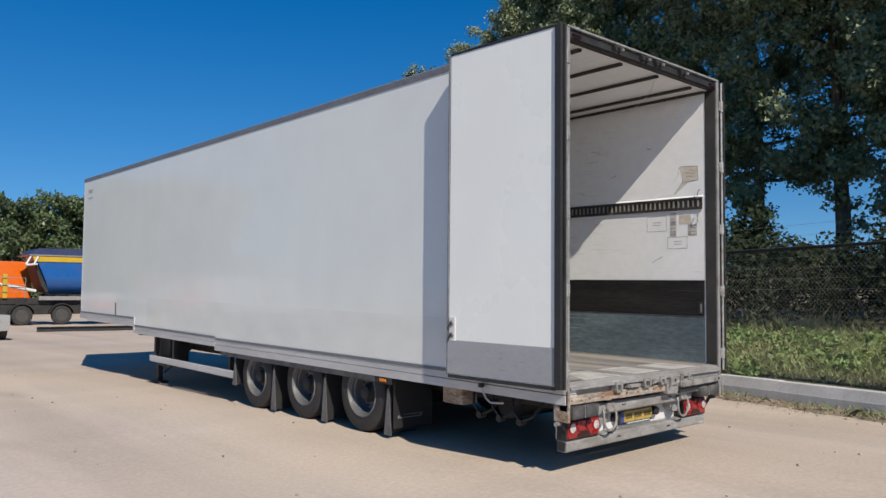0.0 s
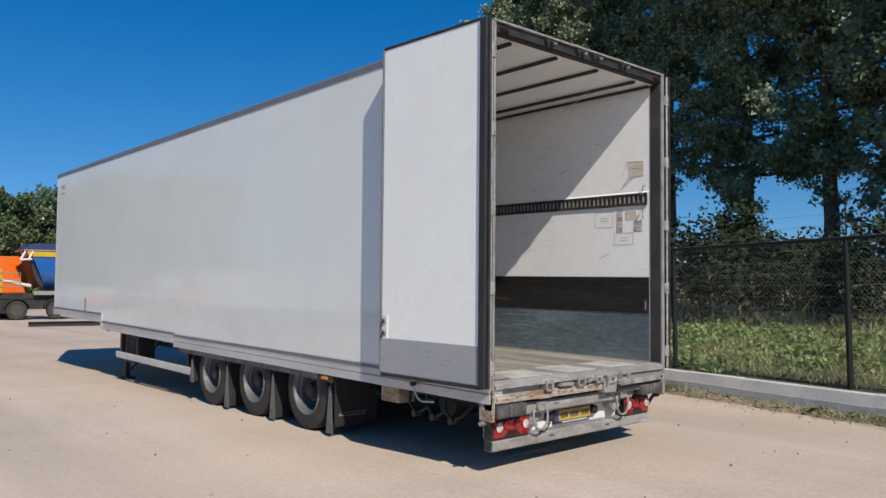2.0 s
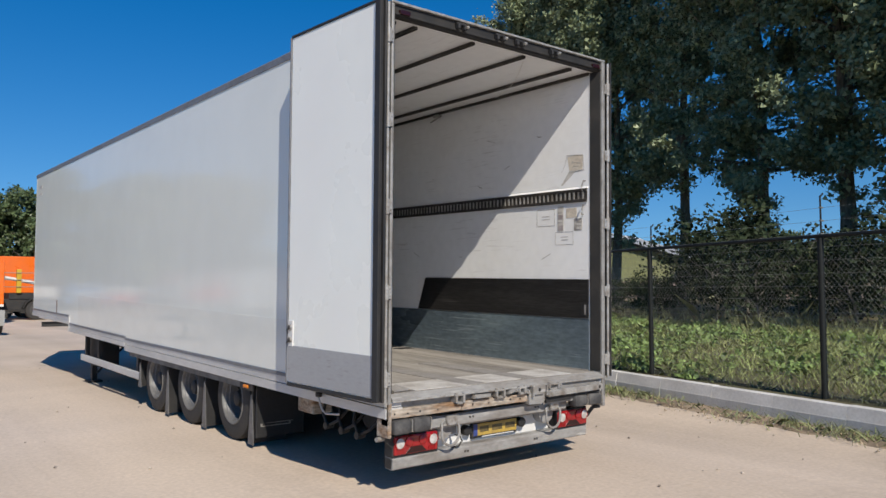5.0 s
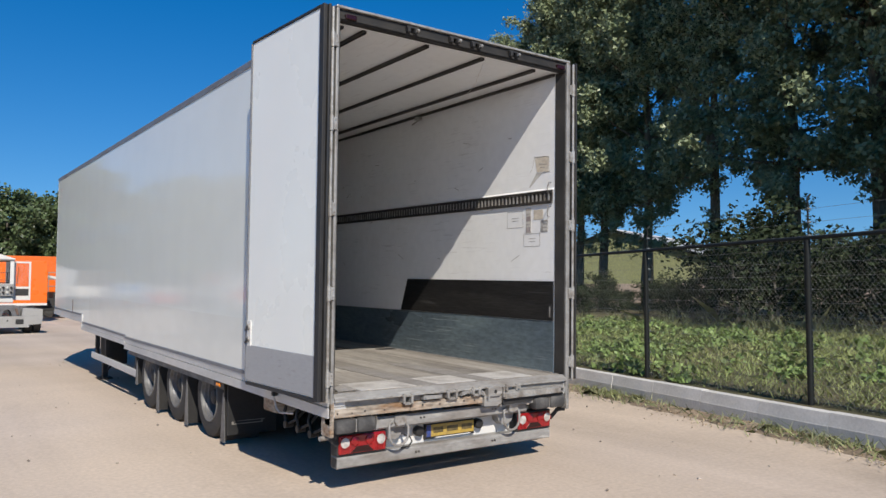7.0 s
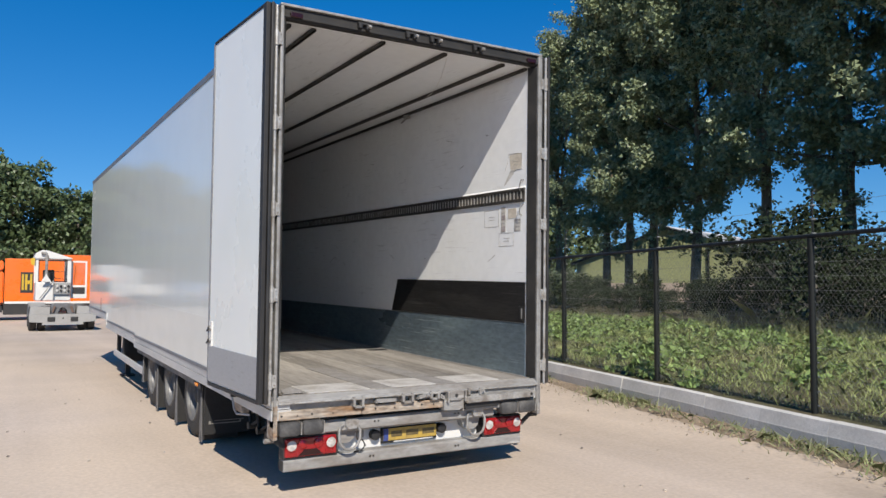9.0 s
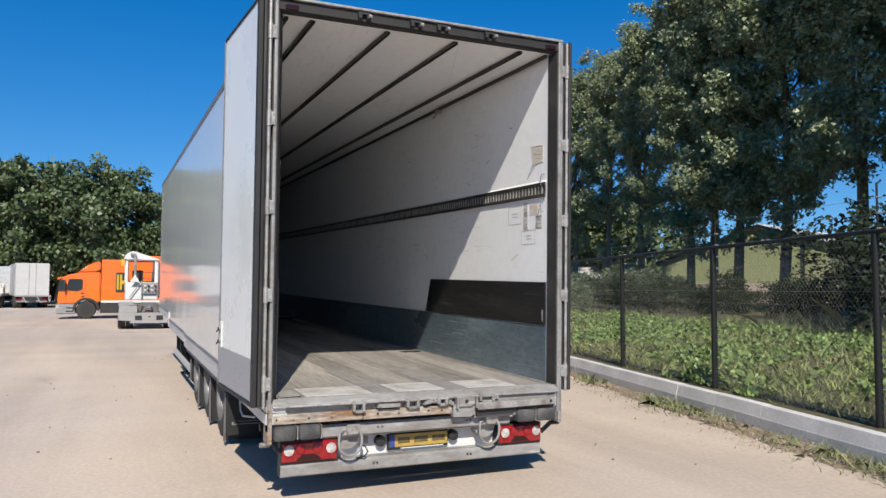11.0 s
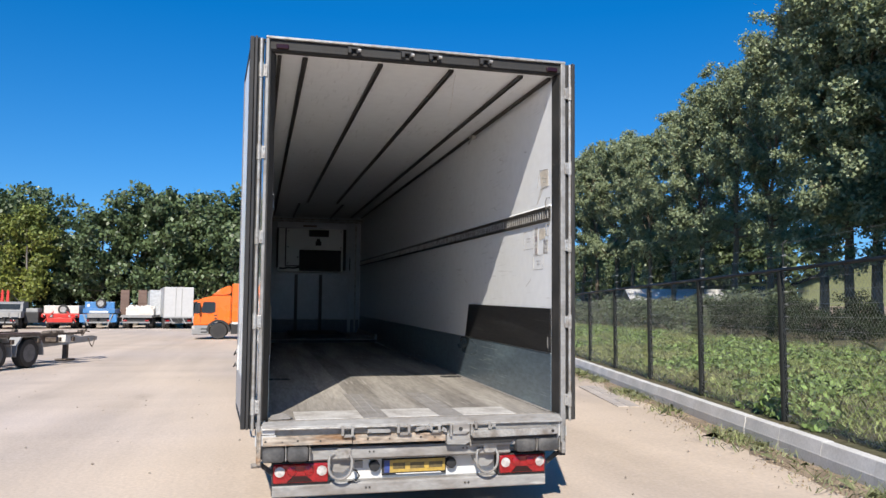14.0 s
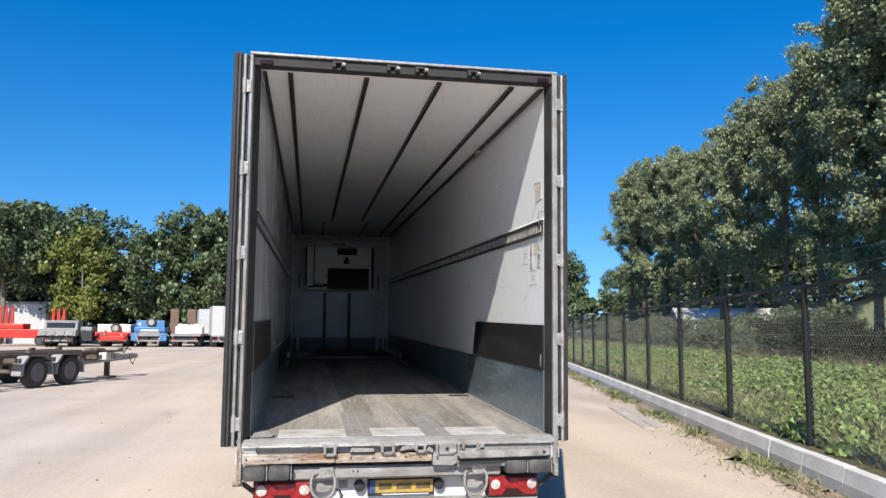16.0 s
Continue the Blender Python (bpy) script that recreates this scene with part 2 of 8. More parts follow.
THICKET_LEAF = material("thicket_leaves", (0.105, 0.14, 0.062), 0.5, dirt=(0.06, 0.086, 0.038), dirt_scale=0.5, dirt_amount=1.0, grain=2, per_island=0.35, translucent=0.08, spec=0.4)
OAK_LEAF = material("oak_leaves", (0.105, 0.146, 0.064), 0.45, dirt=(0.055, 0.088, 0.036), dirt_scale=0.25, dirt_amount=0.9, grain=2, per_island=0.4, translucent=0.15, spec=0.5)
YELLOW_LEAF = material("yellowing_leaves", (0.21, 0.235, 0.05), 0.5, dirt=(0.10, 0.145, 0.045), dirt_scale=0.3, dirt_amount=1.0, grain=2, per_island=0.4, translucent=0.2, spec=0.4)
# near-black: the shade under the trees is put into this leaf colour
SHRUB_LEAF_SHADED = material("shade_darkened_shrub_leaves", (0.028, 0.040, 0.020), 0.7, dirt=(0.016, 0.024, 0.011), dirt_scale=0.6, dirt_amount=0.9, grain=2, per_island=0.5, spec=0.12)
GREY_SHRUB = material("grey_green_shrub_leaves", (0.13, 0.16, 0.092), 0.55, dirt=(0.08, 0.105, 0.055), dirt_scale=0.7, dirt_amount=0.9, grain=2, per_island=0.35, translucent=0.1, spec=0.35)
BARK = material("grey_bark", (0.19, 0.175, 0.15), 0.9, dirt=(0.09, 0.08, 0.065), dirt_scale=3, dirt_amount=0.8, grain=14, grain_amount=0.3, bump=0.8, bump_scale=18, stretch=(1, 1, 0.3), spec=0.2)
PALE_BARK = material("pale_poplar_bark", (0.175, 0.14, 0.095), 0.95, dirt=(0.095, 0.074, 0.048), dirt_scale=3, dirt_amount=0.8, grain=14, grain_amount=0.3, bump=0.8, bump_scale=18, stretch=(1, 1, 0.3), spec=0.2)
GREEN_SHEET = material("green_wall_sheeting", (0.29, 0.31, 0.16), 0.7, dirt=(0.23, 0.25, 0.13), dirt_scale=0.4, grain=6)
ROOF_SHEET = material("grey_roof_sheeting", (0.33, 0.34, 0.35), 0.7, dirt_scale=0.5, grain=6)
PALE_WALL = material("pale_brick_base", (0.42, 0.34, 0.29), 0.9, dirt_scale=1, grain=10)
GREY_SHED = material("grey_shed_sheeting", (0.45, 0.46, 0.47), 0.6, dirt=(0.39, 0.40, 0.41), dirt_scale=0.5, grain=6)
ORANGE = material("orange_truck_paint", (0.80, 0.15, 0.012), 0.3, coat=0.4, dirt=(0.6, 0.13, 0.03), dirt_scale=1, dirt_amount=0.2, grain=4, grain_amount=0.03)
BLUE = material("blue_tipper_paint", (0.008, 0.105, 0.36), 0.35, coat=0.3, dirt=(0.03, 0.06, 0.18), dirt_scale=1.5, dirt_amount=0.4, grain=6, grain_amount=0.05)
LIGHT_BLUE = material("light_blue_paint", (0.05, 0.19, 0.42), 0.45, dirt=(0.08, 0.13, 0.2), dirt_scale=1.5, grain=6)
YELLOW = material("yellow_paint", (0.56, 0.36, 0.03), 0.45, dirt_scale=1.5, grain=6, grain_amount=0.05)
# a darker yellow: the shade among the shrubs is put into the paint
SHADED_YELLOW = material("shade_dulled_yellow_paint", (0.30, 0.21, 0.03), 0.6, dirt=(0.15, 0.11, 0.04), dirt_scale=2, dirt_amount=0.8, grain=20)
RED = material("red_paint", (0.55, 0.03, 0.02), 0.45, dirt=(0.3, 0.04, 0.03), dirt_scale=1.5, grain=6)
WHITE_PAINT = material("white_vehicle_paint", (0.64, 0.635, 0.615), 0.4, dirt=(0.5, 0.48, 0.45), dirt_scale=1.2, grain=6, grain_amount=0.04)
BOX_WHITE = material("weathered_white_box", (0.50, 0.50, 0.495), 0.45, dirt=(0.42, 0.41, 0.40), dirt_scale=1, grain=6, grain_amount=0.04)
GREY_PAINT = material("grey_chassis_paint", (0.25, 0.25, 0.25), 0.6, dirt=(0.14, 0.13, 0.12), dirt_scale=2, grain=10)
BROWN = material("brown_ramp_steel", (0.17, 0.11, 0.085), 0.8, dirt=(0.1, 0.07, 0.06), dirt_scale=2, grain=10)
RUST_FRAME = material("dirty_rusty_frame", (0.13, 0.105, 0.085), 0.85, dirt=(0.075, 0.05, 0.036), dirt_scale=3, dirt_amount=0.9, grain=18, grain_amount=0.3)
DUSTY_GREY = material("dusty_grey_steel", (0.30, 0.30, 0.295), 0.7, dirt=(0.22, 0.20, 0.18), dirt_scale=2, dirt_amount=0.5, grain=20, grain_amount=0.06)
TARP = material("crumpled_pale_tarpaulin", (0.62, 0.59, 0.54), 0.7, dirt=(0.45, 0.40, 0.35), dirt_scale=2, dirt_amount=0.8, grain=12, bump=0.3)
GLASS_DARK = material("dark_window_glass", (0.02, 0.024, 0.028), 0.08, dirt_scale=1, grain=5)
CLEAR_GLASS = material("clear_window_glass", (0.9, 0.92, 0.92), 0.05, dirt_scale=1, grain=5, grain_amount=0.0, rough_var=0.0)
CLEAR_GLASS.node_tree.nodes["Principled BSDF"].inputs["Transmission Weight"].default_value = 1.0
LAMP_RED = material("red_lamp_lens", (0.29, 0.007, 0.010), 0.2, dirt=(0.16, 0.01, 0.012), dirt_scale=9, dirt_amount=0.6, grain=50, grain_amount=0.2, coat=0.4)
LAMP_CLEAR = material("clear_lamp_lens", (0.50, 0.48, 0.46), 0.2, dirt=(0.28, 0.24, 0.22), dirt_scale=25, dirt_amount=0.9, grain=60, coat=0.5)
SEAL_GREY = material("dark_seal_carrier", (0.022, 0.0215, 0.0215), 0.45, dirt=(0.06, 0.055, 0.05), dirt_scale=7, dirt_amount=0.6, grain=20, stretch=(1, 1, 0.3))
LAMP_DARK = material("dark_red_lens", (0.022, 0.004, 0.004), 0.25, dirt_scale=3, grain=30)
RIM_EDGE = material("dusty_rim_flange", (0.165, 0.162, 0.155), 0.6, 0.2, dirt=(0.09, 0.085, 0.08), dirt_scale=6, dirt_amount=0.8, grain=30)
RIM_DARK = material("dark_dusty_rim", (0.06, 0.059, 0.058), 0.6, 0.2, dirt=(0.10, 0.095, 0.088), dirt_scale=7, dirt_amount=0.6, grain=30)
RIM = material("dirty_steel_rim", (0.15, 0.152, 0.158), 0.5, 0.3, dirt=(0.10, 0.095, 0.09), dirt_scale=7, dirt_amount=0.7, grain=30)
LAMP_AMBER = material("amber_lamp_lens", (0.75, 0.22, 0.01), 0.2, dirt_scale=3, grain=30)
PLATE_YELLOW = material("yellow_plate", (0.42, 0.285, 0.06), 0.5, dirt=(0.27, 0.19, 0.075), dirt_amount=0.9, dirt_scale=9, grain=30)
PLATE_BLUE = material("blue_band", (0.02, 0.055, 0.26), 0.5, dirt=(0.05, 0.06, 0.12), dirt_scale=9, dirt_amount=0.8, grain=30)
SHEET_NAVY = material("navy_sheet_cover", (0.02, 0.035, 0.11), 0.6, dirt=(0.05, 0.06, 0.10), dirt_scale=2, grain=8)
PLATE_INK = material("worn_plate_ink", (0.10, 0.075, 0.03), 0.6, dirt=(0.22, 0.16, 0.06), dirt_scale=14, dirt_amount=0.7, grain=40)
INK = material("black_ink", (0.02, 0.02, 0.02), 0.6, dirt_scale=3, grain=30)
PANEL_LOW = material("repainted_white_band", (0.718, 0.737, 0.698), 0.14, dirt=(0.665, 0.68, 0.64), dirt_scale=1.5, dirt_amount=0.5, grain=4, grain_amount=0.03, stretch=(1, 0.5, 1))
SOIL = material("dry_soil", (0.30, 0.235, 0.17), 0.95, dirt=(0.18, 0.14, 0.10), dirt_scale=2.5, dirt_amount=0.9, grain=20, grain_amount=0.2, bump=0.6, spec=0.1)
PEBBLE = material("pale_pebbles", (0.34, 0.295, 0.25), 0.9, dirt_scale=3, per_island=0.4, spec=0.2)
PAVER = material("grey_paving_bricks", (0.36, 0.33, 0.31), 0.9, dirt=(0.5, 0.42, 0.34), dirt_scale=3, dirt_amount=0.7, grain=25, per_object=0.12, bump=0.3, spec=0.2)
OLD_PAPER = material("yellowed_paper", (0.66, 0.60, 0.50), 0.6, dirt=(0.52, 0.44, 0.36), dirt_scale=10, dirt_amount=0.7, grain=40)
MARK_RED = material("faded_print", (0.30, 0.255, 0.25), 0.6, dirt=(0.5, 0.45, 0.44), dirt_scale=12, dirt_amount=0.7, grain=40)
STICKER = material("faded_paper_sticker", (0.60, 0.58, 0.54), 0.6, dirt=(0.45, 0.40, 0.36), dirt_scale=12, grain=40)
PENCIL = material("grey_ink", (0.36, 0.34, 0.32), 0.7, dirt=(0.55, 0.53, 0.5), dirt_scale=15, dirt_amount=0.8, grain=30)


# ---- mesh helpers ----
def box(bm, x0, x1, y0, y1, z0, z1, bevel=0.0, m=None):
    made = bmesh.ops.create_cube(bm, size=1.0)["verts"]
    for v in made:
        v.co = Vector(((x0 + x1) / 2 + v.co.x * (x1 - x0), (y0 + y1) / 2 + v.co.y * (y1 - y0), (z0 + z1) / 2 + v.co.z * (z1 - z0)))
    if bevel:
        edges = list({e for v in made for e in v.link_edges})
        made = list({v for f in bmesh.ops.bevel(bm, geom=edges, offset=bevel, segments=2, profile=0.5, affect="EDGES")["faces"] for v in f.verts} | {v for v in made if v.is_valid})
    if m is not None:
        bmesh.ops.transform(bm, matrix=m, verts=made)
    return made


def rod(bm, a, b, r0, r1=None, sides=10, caps=True):
    """A straight tapered rod from a to b."""
    a, b = Vector(a), Vector(b)
    q = (b - a).to_track_quat("Z", "Y").to_matrix()
    r1 = r0 if r1 is None else r1
    rings = []
    for p, r in ((a, r0), (b, r1)):
        rings.append([bm.verts.new(p + q @ Vector((r * math.cos(2 * math.pi * i / sides), r * math.sin(2 * math.pi * i / sides), 0))) for i in range(sides)])
    for i in range(sides):
        bm.faces.new((rings[0][i], rings[0][(i + 1) % sides], rings[1][(i + 1) % sides], rings[1][i]))
    if caps:
        bm.faces.new(rings[0][::-1])
        bm.faces.new(rings[1])


def pipe(bm, pts, r, sides=8):
    """A bent tube through the points."""
    pts = [Vector(p) for p in pts]
    rings = []
    for i, p in enumerate(pts):
        d = (pts[min(i + 1, len(pts) - 1)] - pts[max(i - 1, 0)]).normalized()
        q = d.to_track_quat("Z", "Y").to_matrix()
        rings.append([bm.verts.new(p + q @ Vector((r * math.cos(2 * math.pi * k / sides), r * math.sin(2 * math.pi * k / sides), 0))) for k in range(sides)])
    for a, b in zip(rings, rings[1:]):
        near = min(range(sides), key=lambda s: (a[0].co - b[s].co).length)
        for k in range(sides):
            bm.faces.new((a[k], a[(k + 1) % sides], b[(k + 1 + near) % sides], b[(k + near) % sides]))
    bm.faces.new(rings[0][::-1])
    bm.faces.new(rings[-1])


def lathe(bm, profile, axis="x", centre=(0, 0, 0), sides=32, caps=True):
    """Turns a profile of (along, radius) round an axis."""
    c = Vector(centre)
    rings = []
    for along, r in profile:
        ring = []
        for k in range(sides):
            a = 2 * math.pi * k / sides
            u, w = r * math.cos(a), r * math.sin(a)
            ring.append(bm.verts.new(c + Vector({"x": (along, u, w), "y": (u, along, w), "z": (u, w, along)}[axis])))
        rings.append(ring)
    for a, b in zip(rings, rings[1:]):
        for k in range(sides):
            bm.faces.new((a[k], a[(k + 1) % sides], b[(k + 1) % sides], b[k]))
    if caps:
        bm.faces.new(rings[0][::-1])
        bm.faces.new(rings[-1])


def prism(bm, outline, axis, lo, hi):
    """An outline pushed along an axis. outline: pairs in the two other axes, in their order."""
    def at(p, s):
        return {"x": (s, p[0], p[1]), "y": (p[0], s, p[1]), "z": (p[0], p[1], s)}[axis]
    a = [bm.verts.new(at(p, lo)) for p in outline]
    b = [bm.verts.new(at(p, hi)) for p in outline]
    n = len(outline)
    for i in range(n):
        bm.faces.new((a[i], a[(i + 1) % n], b[(i + 1) % n], b[i]))
    bm.faces.new(a[::-1])
    bm.faces.new(b)


def part(name, bm, mat, parent=None, label="", smooth=False):
    """Links a bmesh as one mesh object under a thing or a part."""
    bmesh.ops.recalc_face_normals(bm, faces=bm.faces)
    me = bpy.data.meshes.new(name)
    bm.to_mesh(me)
    bm.free()
    me.materials.append(mat)
    if smooth:
        me.polygons.foreach_set("use_smooth", [True] * len(me.polygons))
        me.set_sharp_from_angle(angle=radians(35))
    ob = new(name, me)
    if parent is not None:
        ob.parent = parent
    if label:
        ob["label"] = label
    return ob


def bpart(name, dims, mat, parent=None, label="", bevel=0.004):
    bm = bmesh.new()
    box(bm, *dims, bevel=bevel)
    return part(name, bm, mat, parent, label)


def thing(name, m, label, category, group="", kind=""):
    ob = new(name)
    ob.empty_display_size = 0.2
    ob.matrix_basis = m
    return tagged(ob, label, category, group, kind)


def raw_mesh(name, verts, faces, mat, parent=None):
    """A mesh from numpy arrays: verts (n, 3), faces (m, k)."""
    me = bpy.data.meshes.new(name)
    n, k = faces.shape
    me.vertices.add(len(verts))
    me.vertices.foreach_set("co", np.ascontiguousarray(verts, dtype=np.float32).ravel())
    me.loops.add(n * k)
    me.loops.foreach_set("vertex_index", np.ascontiguousarray(faces, dtype=np.int32).ravel())
    me.polygons.add(n)
    me.polygons.foreach_set("loop_start", np.arange(0, n * k, k, dtype=np.int32))
    me.update(calc_edges=True)
    me.validate()
    me.materials.append(mat)
    ob = new(name, me)
    if parent is not None:
        ob.parent = parent
    return ob


# ---- ground, kerb, fence, verge ----
SLOPE = 0.2317                                   # the kerb runs aside by this much per metre
ALONG = Vector((SLOPE, 1, 0)).normalized()
ACROSS = Vector((1, -SLOPE, 0)).normalized()


def kerb_x(y):
    return 4.39 + SLOPE * y


def build_ground():
    rng = np.random.default_rng(1)
    xs = np.concatenate([[-1500, -400, -150, -80, -50], np.linspace(-35, 8, 87), [20, 60, 200, 600, 1500]])
    ys = np.concatenate([[-1500, -300, -80, -30], np.linspace(-14, 30, 89), np.linspace(32, 100, 35), [150, 400, 1500]])
    X, Y = np.meshgrid(xs, ys)
    Z = np.zeros_like(X)
    for i in range(X.shape[0]):
        for j in range(X.shape[1]):
            x, y = X[i, j], Y[i, j]
            if -35 < x < 8 and -14 < y < 60:
                Z[i, j] = 0.022 * noise.noise((x * 0.35, y * 0.35, 0)) + 0.012 * noise.noise((x * 1.3, y * 1.3, 5))
    Z[X > 7.5] = -0.05
    verts = np.stack([X.ravel(), Y.ravel(), Z.ravel() - 0.008], 1)
    w = len(xs)
    idx = np.arange(X.size).reshape(X.shape)
    faces = np.stack([idx[:-1, :-1].ravel(), idx[:-1, 1:].ravel(), idx[1:, 1:].ravel(), idx[1:, :-1].ravel()], 1)
    g = raw_mesh("ground", verts, faces, SAND)
    g.data.polygons.foreach_set("use_smooth", [True] * len(g.data.polygons))
    tagged(g, "pale packed sand yard with faint tyre tracks", "ground", kind="structure")


build_ground()


def build_verge():
    ts = np.concatenate([np.arange(-40, 60, 1.0), [70, 90, 130, 400]])
    ds = np.array([0.13, 0.5, 1, 2, 4, 6, 8, 10, 12, 16, 30, 80, 400.0])
    verts = []
    for t in ts:
        for d in ds:
            h = 0.275 + 0.053 * min(d, 11) + (0.06 * noise.noise((t * 0.5, d * 0.5, 3)) if d > 0.6 else 0)
            p = Vector((kerb_x(0), 0, 0)) + ALONG * float(t) + ACROSS * float(d)
            verts.append((p.x, p.y, h))
    idx = np.arange(len(verts)).reshape(len(ts), len(ds))
    faces = np.stack([idx[:-1, :-1].ravel(), idx[:-1, 1:].ravel(), idx[1:, 1:].ravel(), idx[1:, :-1].ravel()], 1)
    v = raw_mesh("verge_ground", np.array(verts), faces, EARTH)
    v.data.polygons.foreach_set("use_smooth", [True] * len(v.data.polygons))
    tagged(v, "overgrown soil bank behind the kerb", "verge", kind="structure")


build_verge()


def beside(t, d, z=0.0):
    """The place t metres along the kerb and d metres behind its face."""
    p = Vector((kerb_x(0), 0, z)) + ALONG * t + ACROSS * d
    return p


TURN_KERB = -math.degrees(math.atan(SLOPE))
kerb = thing("kerb", pose(kerb_x(0), 0, 0, 0, 0, TURN_KERB), "pale grey concrete kerb stones along the yard's edge", "kerb", kind="structure")
bm = bmesh.new()
prism(bm, [(0, -0.1), (0, 0.150), (0.004, 0.162), (0.032, 0.296), (0.042, 0.303), (0.150, 0.303), (0.160, 0.294), (0.160, -0.1)], "y", 0.001, 0.999)
stone = part("kerb_stone", bm, CONCRETE, kerb)
stone.location = (0, -22, 0)
rng = random.Random(3)
for i in range(1, 82):
    s = new("kerb_stone", stone.data)
    s.parent = kerb
    s.location = (rng.uniform(-0.004, 0.004), -22 + i, rng.uniform(-0.004, 0.004))
    s.rotation_euler = (0, 0, rng.uniform(-0.003, 0.003))

# a strip of dry soil along the kerb's foot, some paving bricks, and loose pebbles
def kerb_foot():
    rng = random.Random(12)
    verts = []
    ts = [-9 + 0.25 * i for i in range(240)]
    for t in ts:
        w = 0.34 + 0.30 * noise.noise((t * 0.5, 7, 0)) + 0.16 * noise.noise((t * 2.3, 3, 0))
        for d, z in ((0.004, 0.03), (-0.5 * w, 0.02), (-max(0.08, w), -0.03)):
            p = beside(t, d, z)
            verts.append(tuple(p))
    idx = np.arange(len(verts)).reshape(-1, 3)
    faces = np.concatenate([np.stack([idx[:-1, k], idx[1:, k], idx[1:, k + 1], idx[:-1, k + 1]], 1) for k in range(2)])
    g = raw_mesh("soil_strip", np.array(verts), faces, SOIL)
    g.data.polygons.foreach_set("use_smooth", [True] * len(g.data.polygons))
    tagged(g, "dry brown soil gathered along the kerb's foot", "soil", kind="structure")
    strip = thing("paving_strip", pose(kerb_x(0), 0, 0, 0, 0, TURN_KERB), "short strip of sandy grey paving bricks by the kerb", "paving", kind="structure")
    bm = bmesh.new()
    box(bm, -0.10, 0.10, -0.05, 0.05, -0.06, 0.012, 0.006)
    brick = part("paver", bm, PAVER, strip)
    k = 0
    for i in range(34):
        for j in range(2):
            o = brick if k == 0 else new("paver", brick.data)
            o.parent = strip
            o.location = (-0.78 + j * 0.208, 6.4 + i * 0.108, 0.004 + rng.uniform(-0.004, 0.003))
            k += 1
    v, f = [], []
    prs = np.random.default_rng(4)
    for k in range(620):
        if k < 380:
            p = beside(prs.uniform(-8, 26), -abs(prs.normal()) * 0.5 - 0.05)
            x, y = p.x, p.y
        else:
            x, y = prs.uniform(-12, 5), prs.uniform(-6, 16)
        r = prs.uniform(0.006, 0.022)
        base = len(v)
        for dx, dy, dz in ((1, 0, 0), (0, 1, 0), (-1, 0, 0), (0, -1, 0), (0, 0, 1), (0, 0, -1)):
            q = r * prs.uniform(0.7, 1.2)
            v.append((x + dx * q, y + dy * q, 0.006 + dz * q * 0.6))
        for a, c in ((0, 1), (1, 2), (2, 3), (3, 0)):
            f.append((base + a, base + c, base + 4))
            f.append((base + c, base + a, base + 5))
    tagged(raw_mesh("pebbles", np.array(v), np.array(f), PEBBLE), "small loose pebbles on the sand", "pebbles", kind="stuff")


kerb_foot()

# ---- the semi-trailer ----
PITCH = 1.1                                      # it stands nose-high on its legs
trailer = thing("semi_trailer", pose(0, 0.08, 0, PITCH, 0, 0), "long white box semi-trailer, rear doors folded open, parked on its legs", "trailer")
LEN, TOP, DECK = 13.45, 3.90, 0.81
R_WHEEL = 0.44

